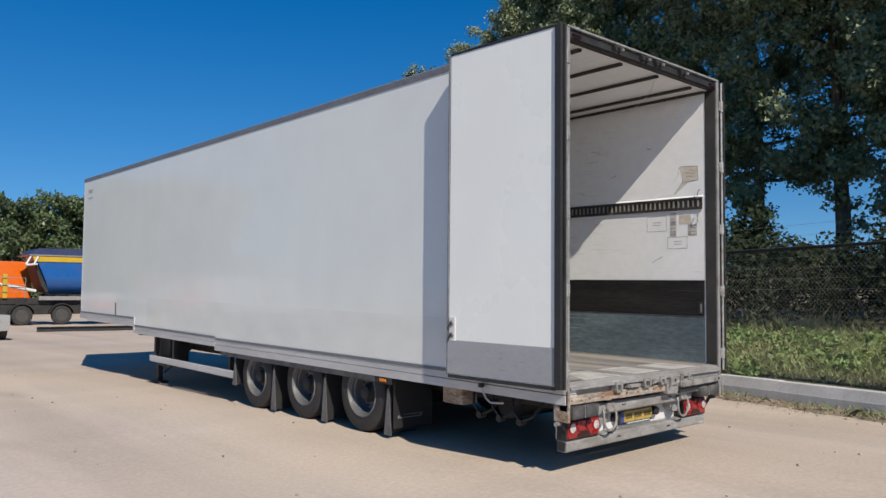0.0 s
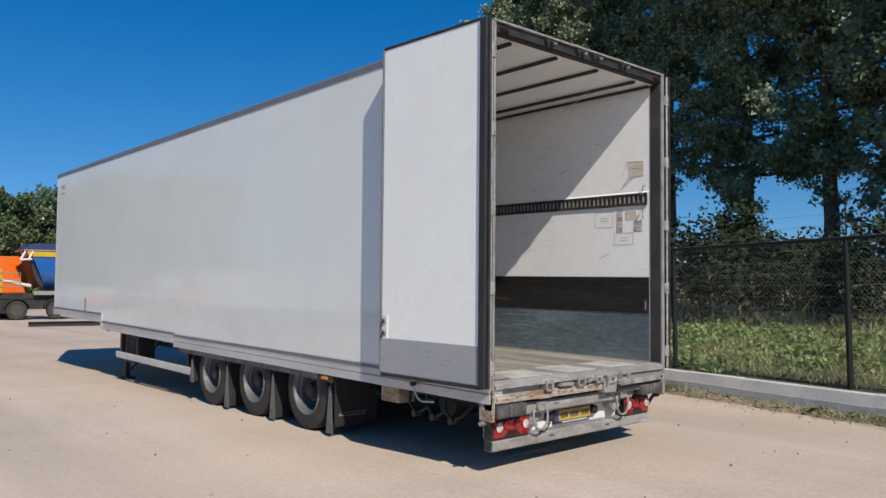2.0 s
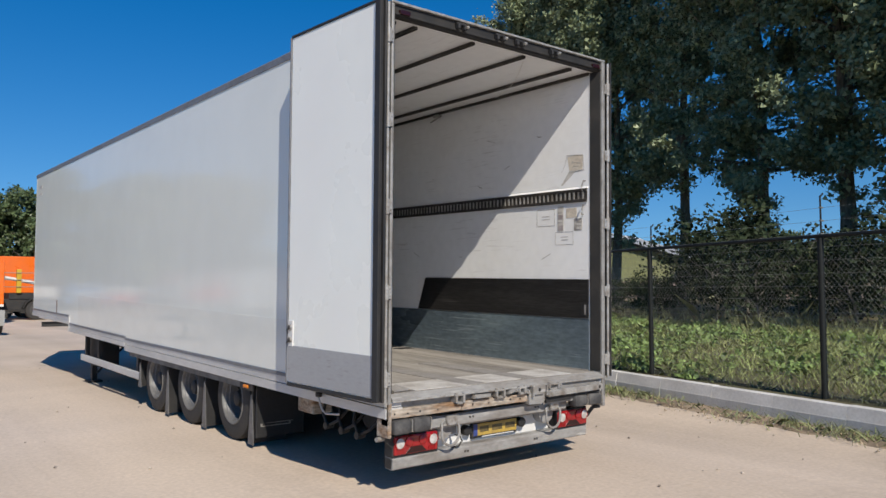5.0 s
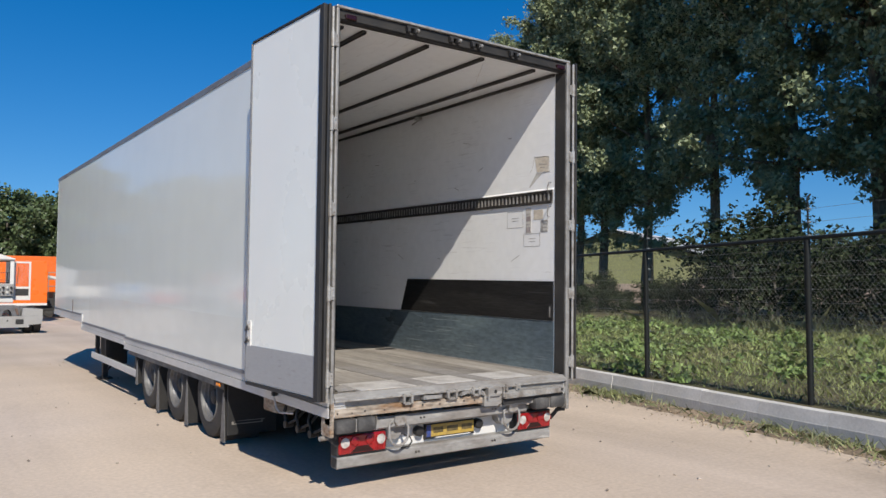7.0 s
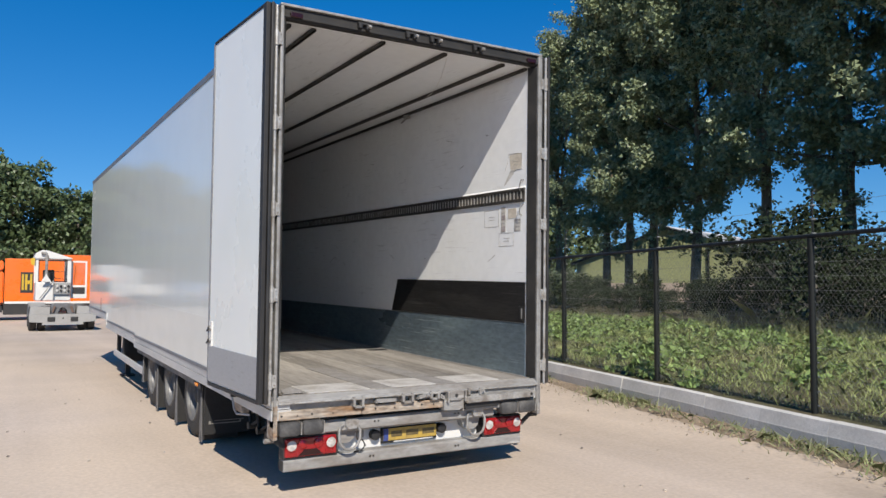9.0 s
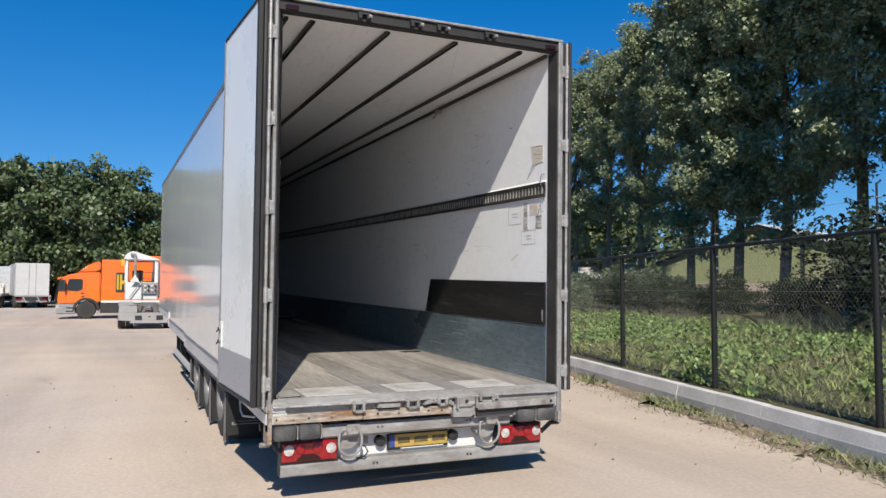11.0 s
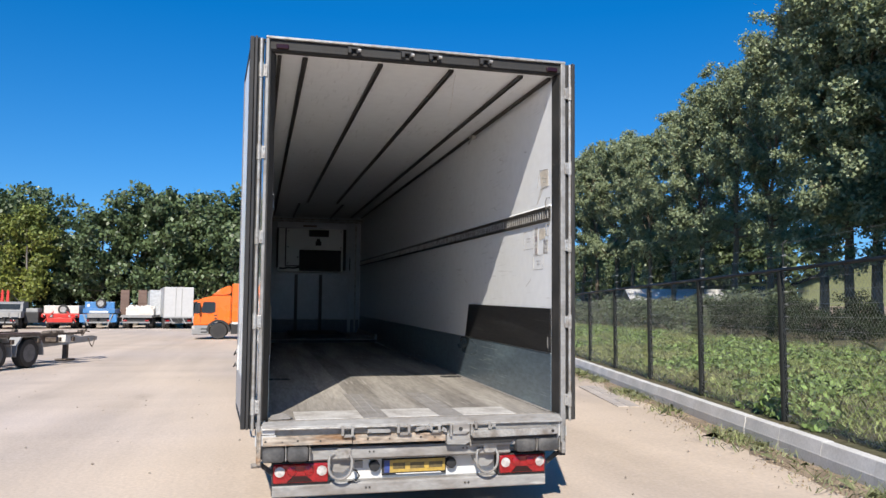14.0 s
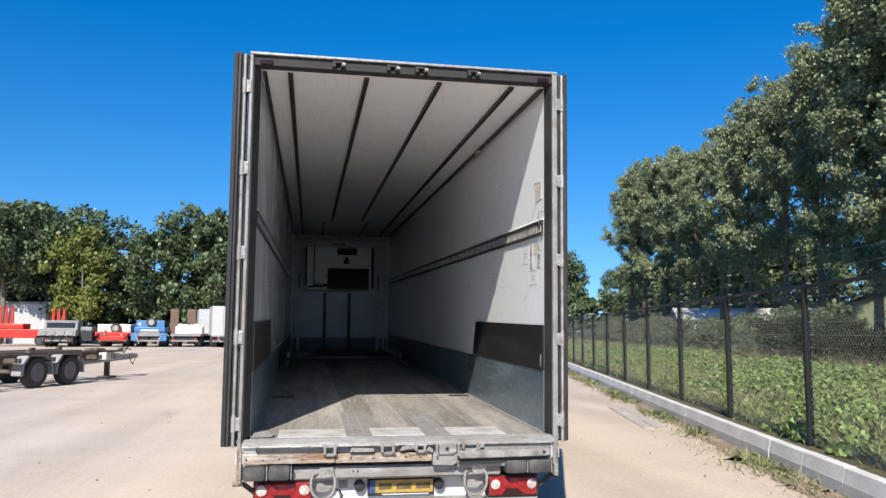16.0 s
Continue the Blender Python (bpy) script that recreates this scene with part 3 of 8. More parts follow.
# side walls, with the stepped lower edge
side_outline = [(0.1, 0.755), (6.75, 0.755), (6.75, 0.80), (10.2, 0.80), (10.2, 0.93), (LEN - 0.06, 0.965), (LEN - 0.06, TOP - 0.075), (0.1, TOP - 0.075)]
for sx, nm in ((-1, "left_wall"), (1, "right_wall")):
    bm = bmesh.new()
    prism(bm, side_outline, "x", *sorted((sx * 1.298, sx * 1.235)))
    part(nm, bm, WHITE_PANEL, trailer, "plain glossy white side panel")
    # lining inside
    bm = bmesh.new()
    box(bm, *sorted((sx * 1.233, sx * 1.222)), 0.115, LEN - 0.25, DECK, TOP - 0.107, 0)
    part("lining", bm, WHITE_INNER, trailer, "scuffed white inner lining")
    # blue-grey kick plate, full length
    bm = bmesh.new()
    box(bm, *sorted((sx * 1.22, sx * 1.212)), 0.135, LEN - 0.28, DECK + 0.003, 1.318, 0.002)
    part("kick_plate", bm, BLUE_GREY, trailer, "scratched blue-grey kick plate")
    bm = bmesh.new()
    prism(bm, [(0.14, 1.321), (2.96, 1.325), (2.81, 1.722), (0.14, 1.714)], "x", *sorted((sx * 1.22, sx * 1.206)))
    part("scuff_board", bm, BLACK_PLATE, trailer, "black scuff board")
    bpart("plate_edge", (*sorted((sx * 1.22, sx * 1.2105)), 0.136, LEN - 0.28, 1.3182, 1.3208), TRIM, trailer, "rubbed bright upper edge", 0.0)
    # load rail with its row of slots, rising a little towards the front
    def shear(m):
        for q in m.verts:
            q.co.z += 0.006 * q.co.y

    bm = bmesh.new()
    z0, z1 = 2.497, 2.630
    b = sx * 1.2205
    box(bm, *sorted((sx * 1.203, b)), 0.16, LEN - 0.28, z0, z0 + 0.03, 0.003)
    box(bm, *sorted((sx * 1.203, b)), 0.16, LEN - 0.28, z1 - 0.03, z1, 0.003)
    box(bm, *sorted((sx * 1.214, b)), 0.16, LEN - 0.28, z0 + 0.03, z1 - 0.03)
    shear(bm)
    rail = part("load_rail", bm, RAIL_DARK, trailer, "dark slotted load rail")
    bm = bmesh.new()
    prism(bm, [(sx * 1.2215, z1 + 0.002), (sx * 1.204, z1 + 0.002), (sx * 1.2215, z1 + 0.022)], "y", 0.15, LEN - 0.28)
    shear(bm)
    part("rail_ledge", bm, WHITE_INNER, rail, "white sloping ledge above the rail")
    bm = bmesh.new()
    for i in range(215):
        y = 0.2 + i * 0.06
        box(bm, *sorted((sx * 1.206, sx * 1.2142)), y, y + 0.018, z0 + 0.03, z1 - 0.03)
    shear(bm)
    tagged(part("rail_bar", bm, STEEL, rail, "bright bars between the slots"), kind="stuff")
    # repainted band low on the wall
    bm = bmesh.new()
    prism(bm, [(0.12, 0.81), (6.7, 0.81), (6.9, 0.85), (9.6, 0.85), (9.6, 1.36), (0.12, 1.30)], "x", *sorted((sx * 1.3005, sx * 1.297)))
    part("repainted_band", bm, PANEL_LOW, trailer, "faintly greyer repainted band")
    # trims along the foot of the wall: a dark bead, a bright band and a lip
    for name, y0, y1, a0, a1, h in (("rear_skirt", 0.02, 6.78, 0.62, 0.62, 0.155), ("middle_skirt", 6.784, 10.196, 0.675, 0.70, 0.125), ("front_skirt", 10.2, LEN, 0.845, 0.86, 0.12)):
        bm = bmesh.new()
        prism(bm, [(y0, a0), (y1, a1), (y1, a1 + h * 0.52), (y0, a0 + h * 0.52)], "x", *sorted((sx * 1.312, sx * 1.15)))
        sk = part(name, bm, TRIM, trailer, "pale grey aluminium skirt")
        bm = bmesh.new()
        prism(bm, [(y0, a0 + h * 0.56), (y1, a1 + h * 0.56), (y1, a1 + h), (y0, a0 + h)], "x", *sorted((sx * 1.304, sx * 1.16)))
        part("skirt_band", bm, TRIM, sk)
        bm = bmesh.new()
        prism(bm, [(y0, a0 + h - 0.002), (y1, a1 + h - 0.002), (y1, a1 + h + 0.03), (y0, a0 + h + 0.03)], "x", *sorted((sx * 1.310, sx * 1.29)))
        part("skirt_bead", bm, TRIM_DARK, sk, "dark grey bead")
    bm = bmesh.new()
    prism(bm, [(10.17, 0.70), (10.215, 0.70), (10.215, 0.99), (10.17, 0.99)], "x", *sorted((sx * 1.316, sx * 1.16)))
    part("skirt_step", bm, TRIM, trailer)
    bm = bmesh.new()
    prism(bm, [(2.75, 0.55), (6.62, 0.555), (6.62, 0.618), (2.75, 0.618)], "x", *sorted((sx * 1.285, sx * 1.2)))
    part("wheel_arch_beam", bm, RIM_EDGE, trailer, "dusty grey beam over the wheels")
    # cant rail at the roof's edge
    bm = bmesh.new()
    prism(bm, [(sx * 1.225, TOP - 0.085), (sx * 1.306, TOP - 0.085), (sx * 1.306, TOP - 0.02), (sx * 1.285, TOP), (sx * 1.225, TOP)], "y", 0.1, LEN)
    part("cant_rail", bm, TRIM_DARK, trailer, "dark grey roof edge")
    # front corner
    bpart("front_corner", (*sorted((sx * 1.2985, sx * 1.22)), LEN - 0.062, LEN + 0.005, 0.985, TOP - 0.085), WHITE_PANEL, trailer, "", 0.015)

bpart("roof", (-1.225, 1.225, 0.1, LEN, TOP - 0.07, TOP - 0.004), WHITE_PANEL, trailer, "white roof panel")
bpart("ceiling_lining", (-1.221, 1.221, 0.1, LEN - 0.25, TOP - 0.105, TOP - 0.072), WHITE_INNER, trailer, "greyish white ceiling lining")
bpart("front_wall", (-1.22, 1.22, LEN - 0.25, LEN, 0.985, TOP - 0.072), WHITE_PANEL, trailer, "white bulkhead")
bpart("bulkhead_lining", (-1.205, 1.205, LEN - 0.262, LEN - 0.252, 1.222, TOP - 0.11), BULKHEAD_DIM, trailer, "bulkhead lining, greyed for the shade deep inside", 0.0)
bpart("lower_bulkhead", (-1.2, 1.2, LEN - 0.268, LEN - 0.252, DECK + 0.05, 1.205), TRIM_DARK, trailer, "dark kick plate on the bulkhead", 0.002)
bpart("gooseneck_riser", (-1.2205, 1.2205, 10.152, 10.165, 0.66, 0.863), CHASSIS, trailer, "", 0.0)
bpart("gooseneck_floor", (-1.2115, 1.2115, 10.13, LEN - 0.26, 0.864, 0.885), FLOORING, trailer, "raised front deck", 0.003)
bpart("deck_frame", (-1.14, 1.14, 0.16, 10.15, 0.66, 0.780), CHASSIS, trailer, "", 0.0)
# ceiling rails
for x in (-1.19, -0.98, -0.345, 0.28, 0.92, 1.19):
    bm = bmesh.new()
    w = 0.021 if abs(x) < 1 else 0.016
    zc = TOP - 0.107
    box(bm, x - w, x + w, 0.12, LEN - 0.6 if abs(x) > 0.9 else 10.0, zc - 0.012, zc, 0.002)
    box(bm, x - w, x - w + 0.012, 0.12, LEN - 0.6 if abs(x) > 0.9 else 10.0, zc - 0.026, zc - 0.012, 0.002)
    box(bm, x + w - 0.012, x + w, 0.12, LEN - 0.6 if abs(x) > 0.9 else 10.0, zc - 0.026, zc - 0.012, 0.002)
    part("ceiling_rail", bm, RAIL_DARK, trailer, "dark load rail under the ceiling")
for x in (-0.50, 0.43):
    bpart("ceiling_rail", (x - 0.02, x + 0.02, 10.25, LEN - 0.35, TOP - 0.135, TOP - 0.107), RAIL_DARK, trailer, "short dark ceiling rail", 0.002)
# deck boards
for i in range(9):
    w = 2.423 / 9
    x0 = -1.2115 + i * w
    bpart("deck_board", (x0 + 0.001, x0 + w - 0.001, 0.052, 10.151, 0.783, DECK + (0.001 if i % 2 else 0.0)), FLOORING, trailer, "", 0.001)
for x0, x1, y1 in ((-1.0, -0.455, 0.46), (-0.245, 0.185, 0.48), (0.40, 0.86, 0.46)):
    bpart("deck_plate", (x0, x1, 0.055, y1, DECK + 0.001, DECK + 0.006), FLOOR_PLATE, trailer, "worn bright steel plate", 0.002)
for x0, x1 in ((-0.455, -0.245), (0.185, 0.40)):
    bm = bmesh.new()
    box(bm, x0 + 0.004, x1 - 0.004, 0.055, 1.6, DECK + 0.001, DECK + 0.005, 0.001)
    chk = part("tread_plate", bm, TREAD, trailer, "studded tread plate")
    bm = bmesh.new()
    for k in range(21):
        for j in range(2):
            u, w = x0 + 0.06 + j * 0.09, 0.10 + k * 0.068 + j * 0.032
            rod(bm, (u, w, DECK + 0.005), (u, w, DECK + 0.008), 0.009, 0.006, 6)
    tagged(part("stud", bm, TREAD, chk), kind="stuff")
# the side angles that hold the boards down
for sx in (-1, 1):
    bpart("floor_angle", (*sorted((sx * 1.2105, sx * 1.175)), 0.14, 10.12, DECK + 0.002, DECK + 0.007), TREAD, trailer, "worn steel angle along the floor's edge", 0.001)

# rear portal
for sx in (-1, 1):
    bm = bmesh.new()
    box(bm, *sorted((sx * 1.30, sx * (1.272 if sx < 0 else 1.254))), 0.0, 0.098, 0.56, TOP - 0.011, 0.008)
    part("portal_post", bm, POST_STEEL, trailer, "worn steel door post")
    bm = bmesh.new()
    prism(bm, [(-1.2715, 0.012), (-1.262, 0.012), (-1.217, 0.125), (-1.2715, 0.125)] if sx < 0 else [(1.2535, 0.02), (1.246, 0.02), (1.217, 0.125), (1.2535, 0.125)], "z", DECK + 0.002, TOP - 0.105)
    part("inner_post", bm, HEADER_DARK, trailer, "dark inner door seal post")
bm = bmesh.new()
box(bm, -1.30, 1.30, 0.0, 0.098, TOP - 0.010, TOP + 0.012, 0.006)
part("portal_header_cap", bm, STEEL, trailer, "bright steel edge")
bm = bmesh.new()
box(bm, -1.271, 1.271, 0.025, 0.098, TOP - 0.105, TOP - 0.011, 0.006)
box(bm, -1.271, 1.271, 0.012, 0.026, TOP - 0.095, TOP - 0.075, 0.004)
part("portal_header", bm, HEADER_DARK, trailer, "dark door header")
for x in (-0.59, -0.14, 0.10, 0.55):
    bm = bmesh.new()
    box(bm, x - 0.05, x + 0.05, -0.012, 0.02, TOP - 0.045, TOP - 0.025, 0.004)
    box(bm, x - 0.05, x - 0.02, -0.03, 0.02, TOP - 0.085, TOP - 0.045, 0.006)
    box(bm, x + 0.02, x + 0.05, -0.03, 0.02, TOP - 0.085, TOP - 0.045, 0.006)
    keep = part("lock_keeper", bm, BLACK_RUBBER, trailer, "black lock keeper")
    bm = bmesh.new()
    rod(bm, (x + 0.03, -0.034, TOP - 0.06), (x + 0.055, -0.034, TOP - 0.06), 0.014)
    part("roller", bm, STEEL, keep)
for x in (-1.17, 1.17):
    bpart("marker_lamp", (x - 0.05, x + 0.05, -0.004, 0.03, TOP - 0.09, TOP - 0.05), LAMP_DARK, trailer, "dark red marker lamp", 0.006)


def rear_door(sx):
    """A door folded back against the side: its inner face shows outwards."""
    slim = 1.0 if sx < 0 else 0.62

    def out(x):
        return sx * (1.395 + (x - 1.395) * slim)

    x_in = sx * 1.395
    lo, hi = 0.78, TOP - 0.02
    y0, y1 = 0.055, 1.315
    bm = bmesh.new()
    box(bm, *sorted((out(1.49), x_in)), y0, y1, lo, hi, 0.006)
    door = part("rear_door", bm, DOOR_WHITE, trailer, "white rear door folded flat against the side")
    bpart("door_kick_plate", (*sorted((out(1.496), out(1.488))), y0 + 0.004, y1 + 0.012, lo + 0.01, lo + 0.33), GREY_KICK, door, "scuffed grey kick plate", 0.003)
    bm = bmesh.new()
    box(bm, *sorted((out(1.50), out(1.385))), y1 + 0.002, y1 + 0.022, lo - 0.01, hi + 0.004, 0.005)
    part("edge_profile", bm, TRIM_DARK, door, "grey edge profile")
    bm = bmesh.new()
    box(bm, *sorted((out(1.50), out(1.385))), y0, y1, hi + 0.001, hi + 0.02, 0.004)
    top = part("top_profile", bm, BLACK_RUBBER, door, "black top seal")
    for y in (0.30, 0.62, 0.95):
        bpart("seal_clip", (*sorted((out(1.475), out(1.42))), y - 0.03, y + 0.03, hi + 0.021, hi + 0.036), BLACK_RUBBER, top, "", 0.006)
    bm = bmesh.new()
    box(bm, *sorted((out(1.50), out(1.385))), y0, y1, lo - 0.03, lo - 0.001, 0.004)
    part("bottom_profile", bm, BLACK_RUBBER, door, "black bottom seal")
    # seals on the hinge side, in ribs
    for x0, x1, ys, m in ((1.512, 1.478, -0.015, BLACK_RUBBER), (1.474, 1.452, -0.035, SEAL_GREY), (1.448, 1.436, -0.012, BLACK_RUBBER), (1.432, 1.40, 0.018, SEAL_GREY)):
        bm = bmesh.new()
        box(bm, *sorted((out(x0), out(x1))), ys, y0 - 0.002, lo - 0.02, hi + 0.01, 0.005)
        part("door_seal", bm, m, door, "black ribbed rubber seal" if m == BLACK_RUBBER else "dark grey seal carrier")
    bm = bmesh.new()
    box(bm, *sorted((out(1.50), out(1.488))), y1 - 0.09, y1 - 0.012, 1.10, 1.33, 0.004)
    lock = part("lock_plate", bm, WHITE_PAINT, door, "pale lock plate")
    for z in (1.16, 1.27):
        bm = bmesh.new()
        rod(bm, (out(1.50), y1 - 0.05, z), (out(1.512), y1 - 0.05, z), 0.028, 0.024, 14)
        part("lock_ring", bm, DULL_STEEL, lock, "grey ring round the knob", True)
        bm = bmesh.new()
        rod(bm, (out(1.512), y1 - 0.05, z), (out(1.522), y1 - 0.05, z), 0.015, 0.012, 12)
        rod(bm, (out(1.512), y1 - 0.05, z), (out(1.53), y1 - 0.035, z - 0.03), 0.009, 0.007, 8)
        part("lock_knob", bm, CHASSIS, lock, "dark lock knob")
    # swung out a little from the side, about its hinge
    door.matrix_basis = Matrix.Translation((-sx * 0.085, 0, 0)) @ Matrix.Translation((sx * 1.42, 0.03, 0)) @ Matrix.Rotation(radians(3.6) if sx < 0 else radians(-1.6), 4, "Z") @ Matrix.Translation((-sx * 1.42, -0.03, 0))
    for z in (0.93, 1.60, 2.27, 2.95, 3.62):
        bm = bmesh.new()
        box(bm, *sorted((sx * 1.345, sx * 1.285)), -0.012, 0.0, z - 0.05, z + 0.05, 0.003)
        rod(bm, (sx * 1.335, -0.006, z - 0.06), (sx * 1.335, -0.006, z + 0.06), 0.02, sides=12)
        hinge = part("hinge", bm, STEEL, trailer, "steel hinge")
        for dz in (-0.028, 0.028):
            bm = bmesh.new()
            rod(bm, (sx * 1.302, -0.016, z + dz), (sx * 1.302, -0.012, z + dz), 0.008, 0.007, 6)
            part("bolt", bm, DULL_STEEL, hinge)
    bm = bmesh.new()
    rod(bm, (sx * 1.335, -0.004, lo - 0.03), (sx * 1.335, -0.004, hi), 0.013, sides=12)
    part("hinge_rod", bm, STEEL, trailer, "bright hinge rod")
    return door


rear_door(-1)
rear_door(1)

# sill and tail
bm = bmesh.new()
prism(bm, [(0.0, 0.745), (-0.004, 0.758), (0.0, 0.772), (0.035, 0.796), (0.05, 0.804), (0.14, 0.781), (0.14, 0.745)], "x", -1.262, 1.262)
sill = part("sill", bm, DULL_STEEL, trailer, "worn steel sill sloping to the rear")
bm = bmesh.new()
box(bm, -1.262, 1.262, -0.012, 0.004, 0.744, 0.757, 0.003)
part("sill_lip", bm, STEEL, sill, "rubbed bright lip")
bm = bmesh.new()
box(bm, -1.22, 1.22, 0.045, 0.13, 0.69, 0.743, 0.004)
part("sill_recess", bm, POST_STEEL, trailer)
# the beam under the sill: a rusted run, then the bare one
bm = bmesh.new()
box(bm, -1.252, -0.545, 0.015, 0.10, 0.615, 0.688, 0.005)
part("tail_beam", bm, RUSTY, trailer, "rust-stained steel beam")
bm = bmesh.new()
box(bm, -0.540, 0.235, 0.018, 0.10, 0.612, 0.684, 0.005)
part("tail_beam", bm, RUSTY, trailer, "rust-stained steel beam")
for x0, x1 in ((-1.23, -1.10), (-0.98, -0.80), (-0.42, -0.24), (0.02, 0.14)):
    for x, z, r in ((x0, 0.652, 0.009), (x1, 0.646, 0.007)):
        bm = bmesh.new()
        rod(bm, (x, 0.012, z), (x, 0.02, z), r, r - 0.001, 8)
        part("beam_bolt", bm, RAIL_DARK, trailer, "dark bolt head")
bm = bmesh.new()
prism(bm, [(0.240, 0.585), (0.240, 0.668), (0.262, 0.690), (0.44, 0.690), (0.44, 0.60), (0.40, 0.578)], "y", 0.0, 0.09)
part("tail_beam", bm, DULL_STEEL, trailer, "grey plate below the latch")
bm = bmesh.new()
box(bm, 0.445, 1.245, 0.02, 0.10, 0.56, 0.742, 0.005)
part("tail_beam", bm, DULL_STEEL, trailer, "grey beam behind the lock bar")
# lock brackets: two cheeks, a bent tongue and a pin
for x, w, h in ((-0.588, 0.05, 0.075), (-0.13, 0.055, 0.07), (0.135, 0.045, 0.06), (0.545, 0.07, 0.055)):
    bm = bmesh.new()
    box(bm, x - w, x - w + 0.022, -0.028, 0.06, 0.762 - h, 0.768, 0.004)
    box(bm, x + w - 0.022, x + w, -0.028, 0.06, 0.757 - h, 0.764, 0.004)
    box(bm, x - w * 0.6, x + w * 1.2, -0.014, 0.05, 0.745 - h, 0.765 - h, 0.004)
    rod(bm, (x - w - 0.012, -0.016, 0.748), (x + w + 0.006, -0.016, 0.746), 0.010)
    part("lock_bracket", bm, DULL_STEEL, trailer, "steel lock bracket on the sill")
for x0, x1, z, t in ((-0.43, -0.24, 0.70, 0.0), (-0.03, 0.05, 0.70, 0.02), (0.05, 0.09, 0.715, 0.0), (0.19, 0.235, 0.70, -0.015), (0.62, 0.66, 0.715, 0.0)):
    bm = bmesh.new()
    prism(bm, [(x0, z), (x1, z + t), (x1, z + t + 0.028), (x0 + 0.01, z + 0.034)], "y", -0.016, 0.03)
    rod(bm, (x0 + 0.02, -0.026, z + 0.016), (x0 + 0.02, -0.01, z + 0.016), 0.009, sides=8)
    part("lock_clip", bm, DULL_STEEL, trailer, "bent steel clip")
bm = bmesh.new()
prism(bm, [(0.285, 0.668), (0.285, 0.742), (0.305, 0.756), (0.412, 0.756), (0.432, 0.742), (0.432, 0.690), (0.40, 0.668)], "y", -0.022, 0.04)
bmesh.ops.bevel(bm, geom=list(bm.edges), offset=0.004, segments=1, affect="EDGES")
latch = part("latch_box", bm, DULL_STEEL, trailer, "steel latch box")
bm = bmesh.new()
rod(bm, (0.352, -0.0245, 0.712), (0.352, -0.021, 0.712), 0.017, sides=14)
part("latch_hole", bm, BLACK_RUBBER, latch, "dark round hole")
for x in (0.268, 0.445):
    bpart("latch_tab", (x - 0.008, x + 0.008, -0.035, 0.03, 0.655, 0.75), DULL_STEEL, latch, "upright tab", 0.003)
bm = bmesh.new()
prism(bm, [(0.452, 0.636), (0.448, 0.690), (0.47, 0.697), (1.19, 0.706), (1.212, 0.696), (1.212, 0.652), (1.19, 0.645)], "y", -0.045, 0.015)
bmesh.ops.bevel(bm, geom=list(bm.edges), offset=0.005, segments=2, affect="EDGES")
bar = part("lock_bar", bm, STEEL, trailer, "pale steel lock bar lying along the sill")
bm = bmesh.new()
rod(bm, (1.16, -0.052, 0.676), (1.16, -0.044, 0.676), 0.013, sides=12)
part("bar_bolt", bm, RAIL_DARK, bar)
bm = bmesh.new()
prism(bm, [(0.455, 0.580), (0.452, 0.628), (0.80, 0.634), (1.21, 0.640), (1.21, 0.622), (0.83, 0.612), (0.80, 0.585)], "y", -0.006, 0.019)
part("sill_pocket", bm, BLACK_RUBBER, trailer, "dark slot under the lock bar")
bm = bmesh.new()
prism(bm, [(0.10, 0.470), (0.082, 0.486), (0.082, 0.555), (0.096, 0.575), (0.16, 0.575), (0.16, 0.470)], "x", -0.87, 0.82)
cross = part("cross_member", bm, DULL_STEEL, trailer, "dull grey cross member")
for x in (-0.395, -0.36, 0.40, 0.435):
    bm = bmesh.new()
    rod(bm, (x, 0.074, 0.535), (x, 0.082, 0.535), 0.008, 0.007, 8)
    part("member_bolt", bm, RAIL_DARK, cross)
for x0, x1 in ((-1.262, -1.072), (-1.068, -0.885), (0.838, 1.030), (1.034, 1.235)):
    bm = bmesh.new()
    up = 0.008 if x0 > 0 else 0.0
    box(bm, x0 + 0.004, x1 - 0.004, -0.025, 0.09, 0.490 + up, 0.604 + up, 0.030)
    buf = part("rubber_buffer", bm, DUSTY_RUBBER, trailer, "black rubber dock buffer", True)
    bpart("buffer_end", (x1 - 0.002, x1 + 0.004, -0.012, 0.085, 0.498 + up, 0.6 + up), STEEL, buf, "thin steel plate between the buffers", 0.0)
for sx in (-1, 1):
    bm = bmesh.new()
    box(bm, *sorted((sx * 1.30, sx * 1.264)), 0.0, 0.16, 0.47, 0.742, 0.008)
    part("corner_plate", bm, RUSTY if sx < 0 else DULL_STEEL, trailer, "stained corner plate")
    bm = bmesh.new()
    rod(bm, (sx * 1.26, 0.12, 0.45), (sx * 1.335, 0.105, 0.452), 0.02, sides=12)
    part("end_tube", bm, DULL_STEEL if sx < 0 else CHASSIS, trailer, "short tube end at the corner", True)
    bm = bmesh.new()
    prism(bm, [(sx * 1.25, 0.47), (sx * 1.27, 0.44), (sx * 1.17, 0.36), (sx * 1.16, 0.40)], "y", 0.11, 0.125)
    part("corner_strap", bm, BLACK_RUBBER, trailer, "black strap")
bm = bmesh.new()
box(bm, -1.15, 1.15, 0.23, 0.26, 0.28, 0.50, 0.006)
part("lamp_panel", bm, WHITE_PAINT, trailer, "white lamp panel")


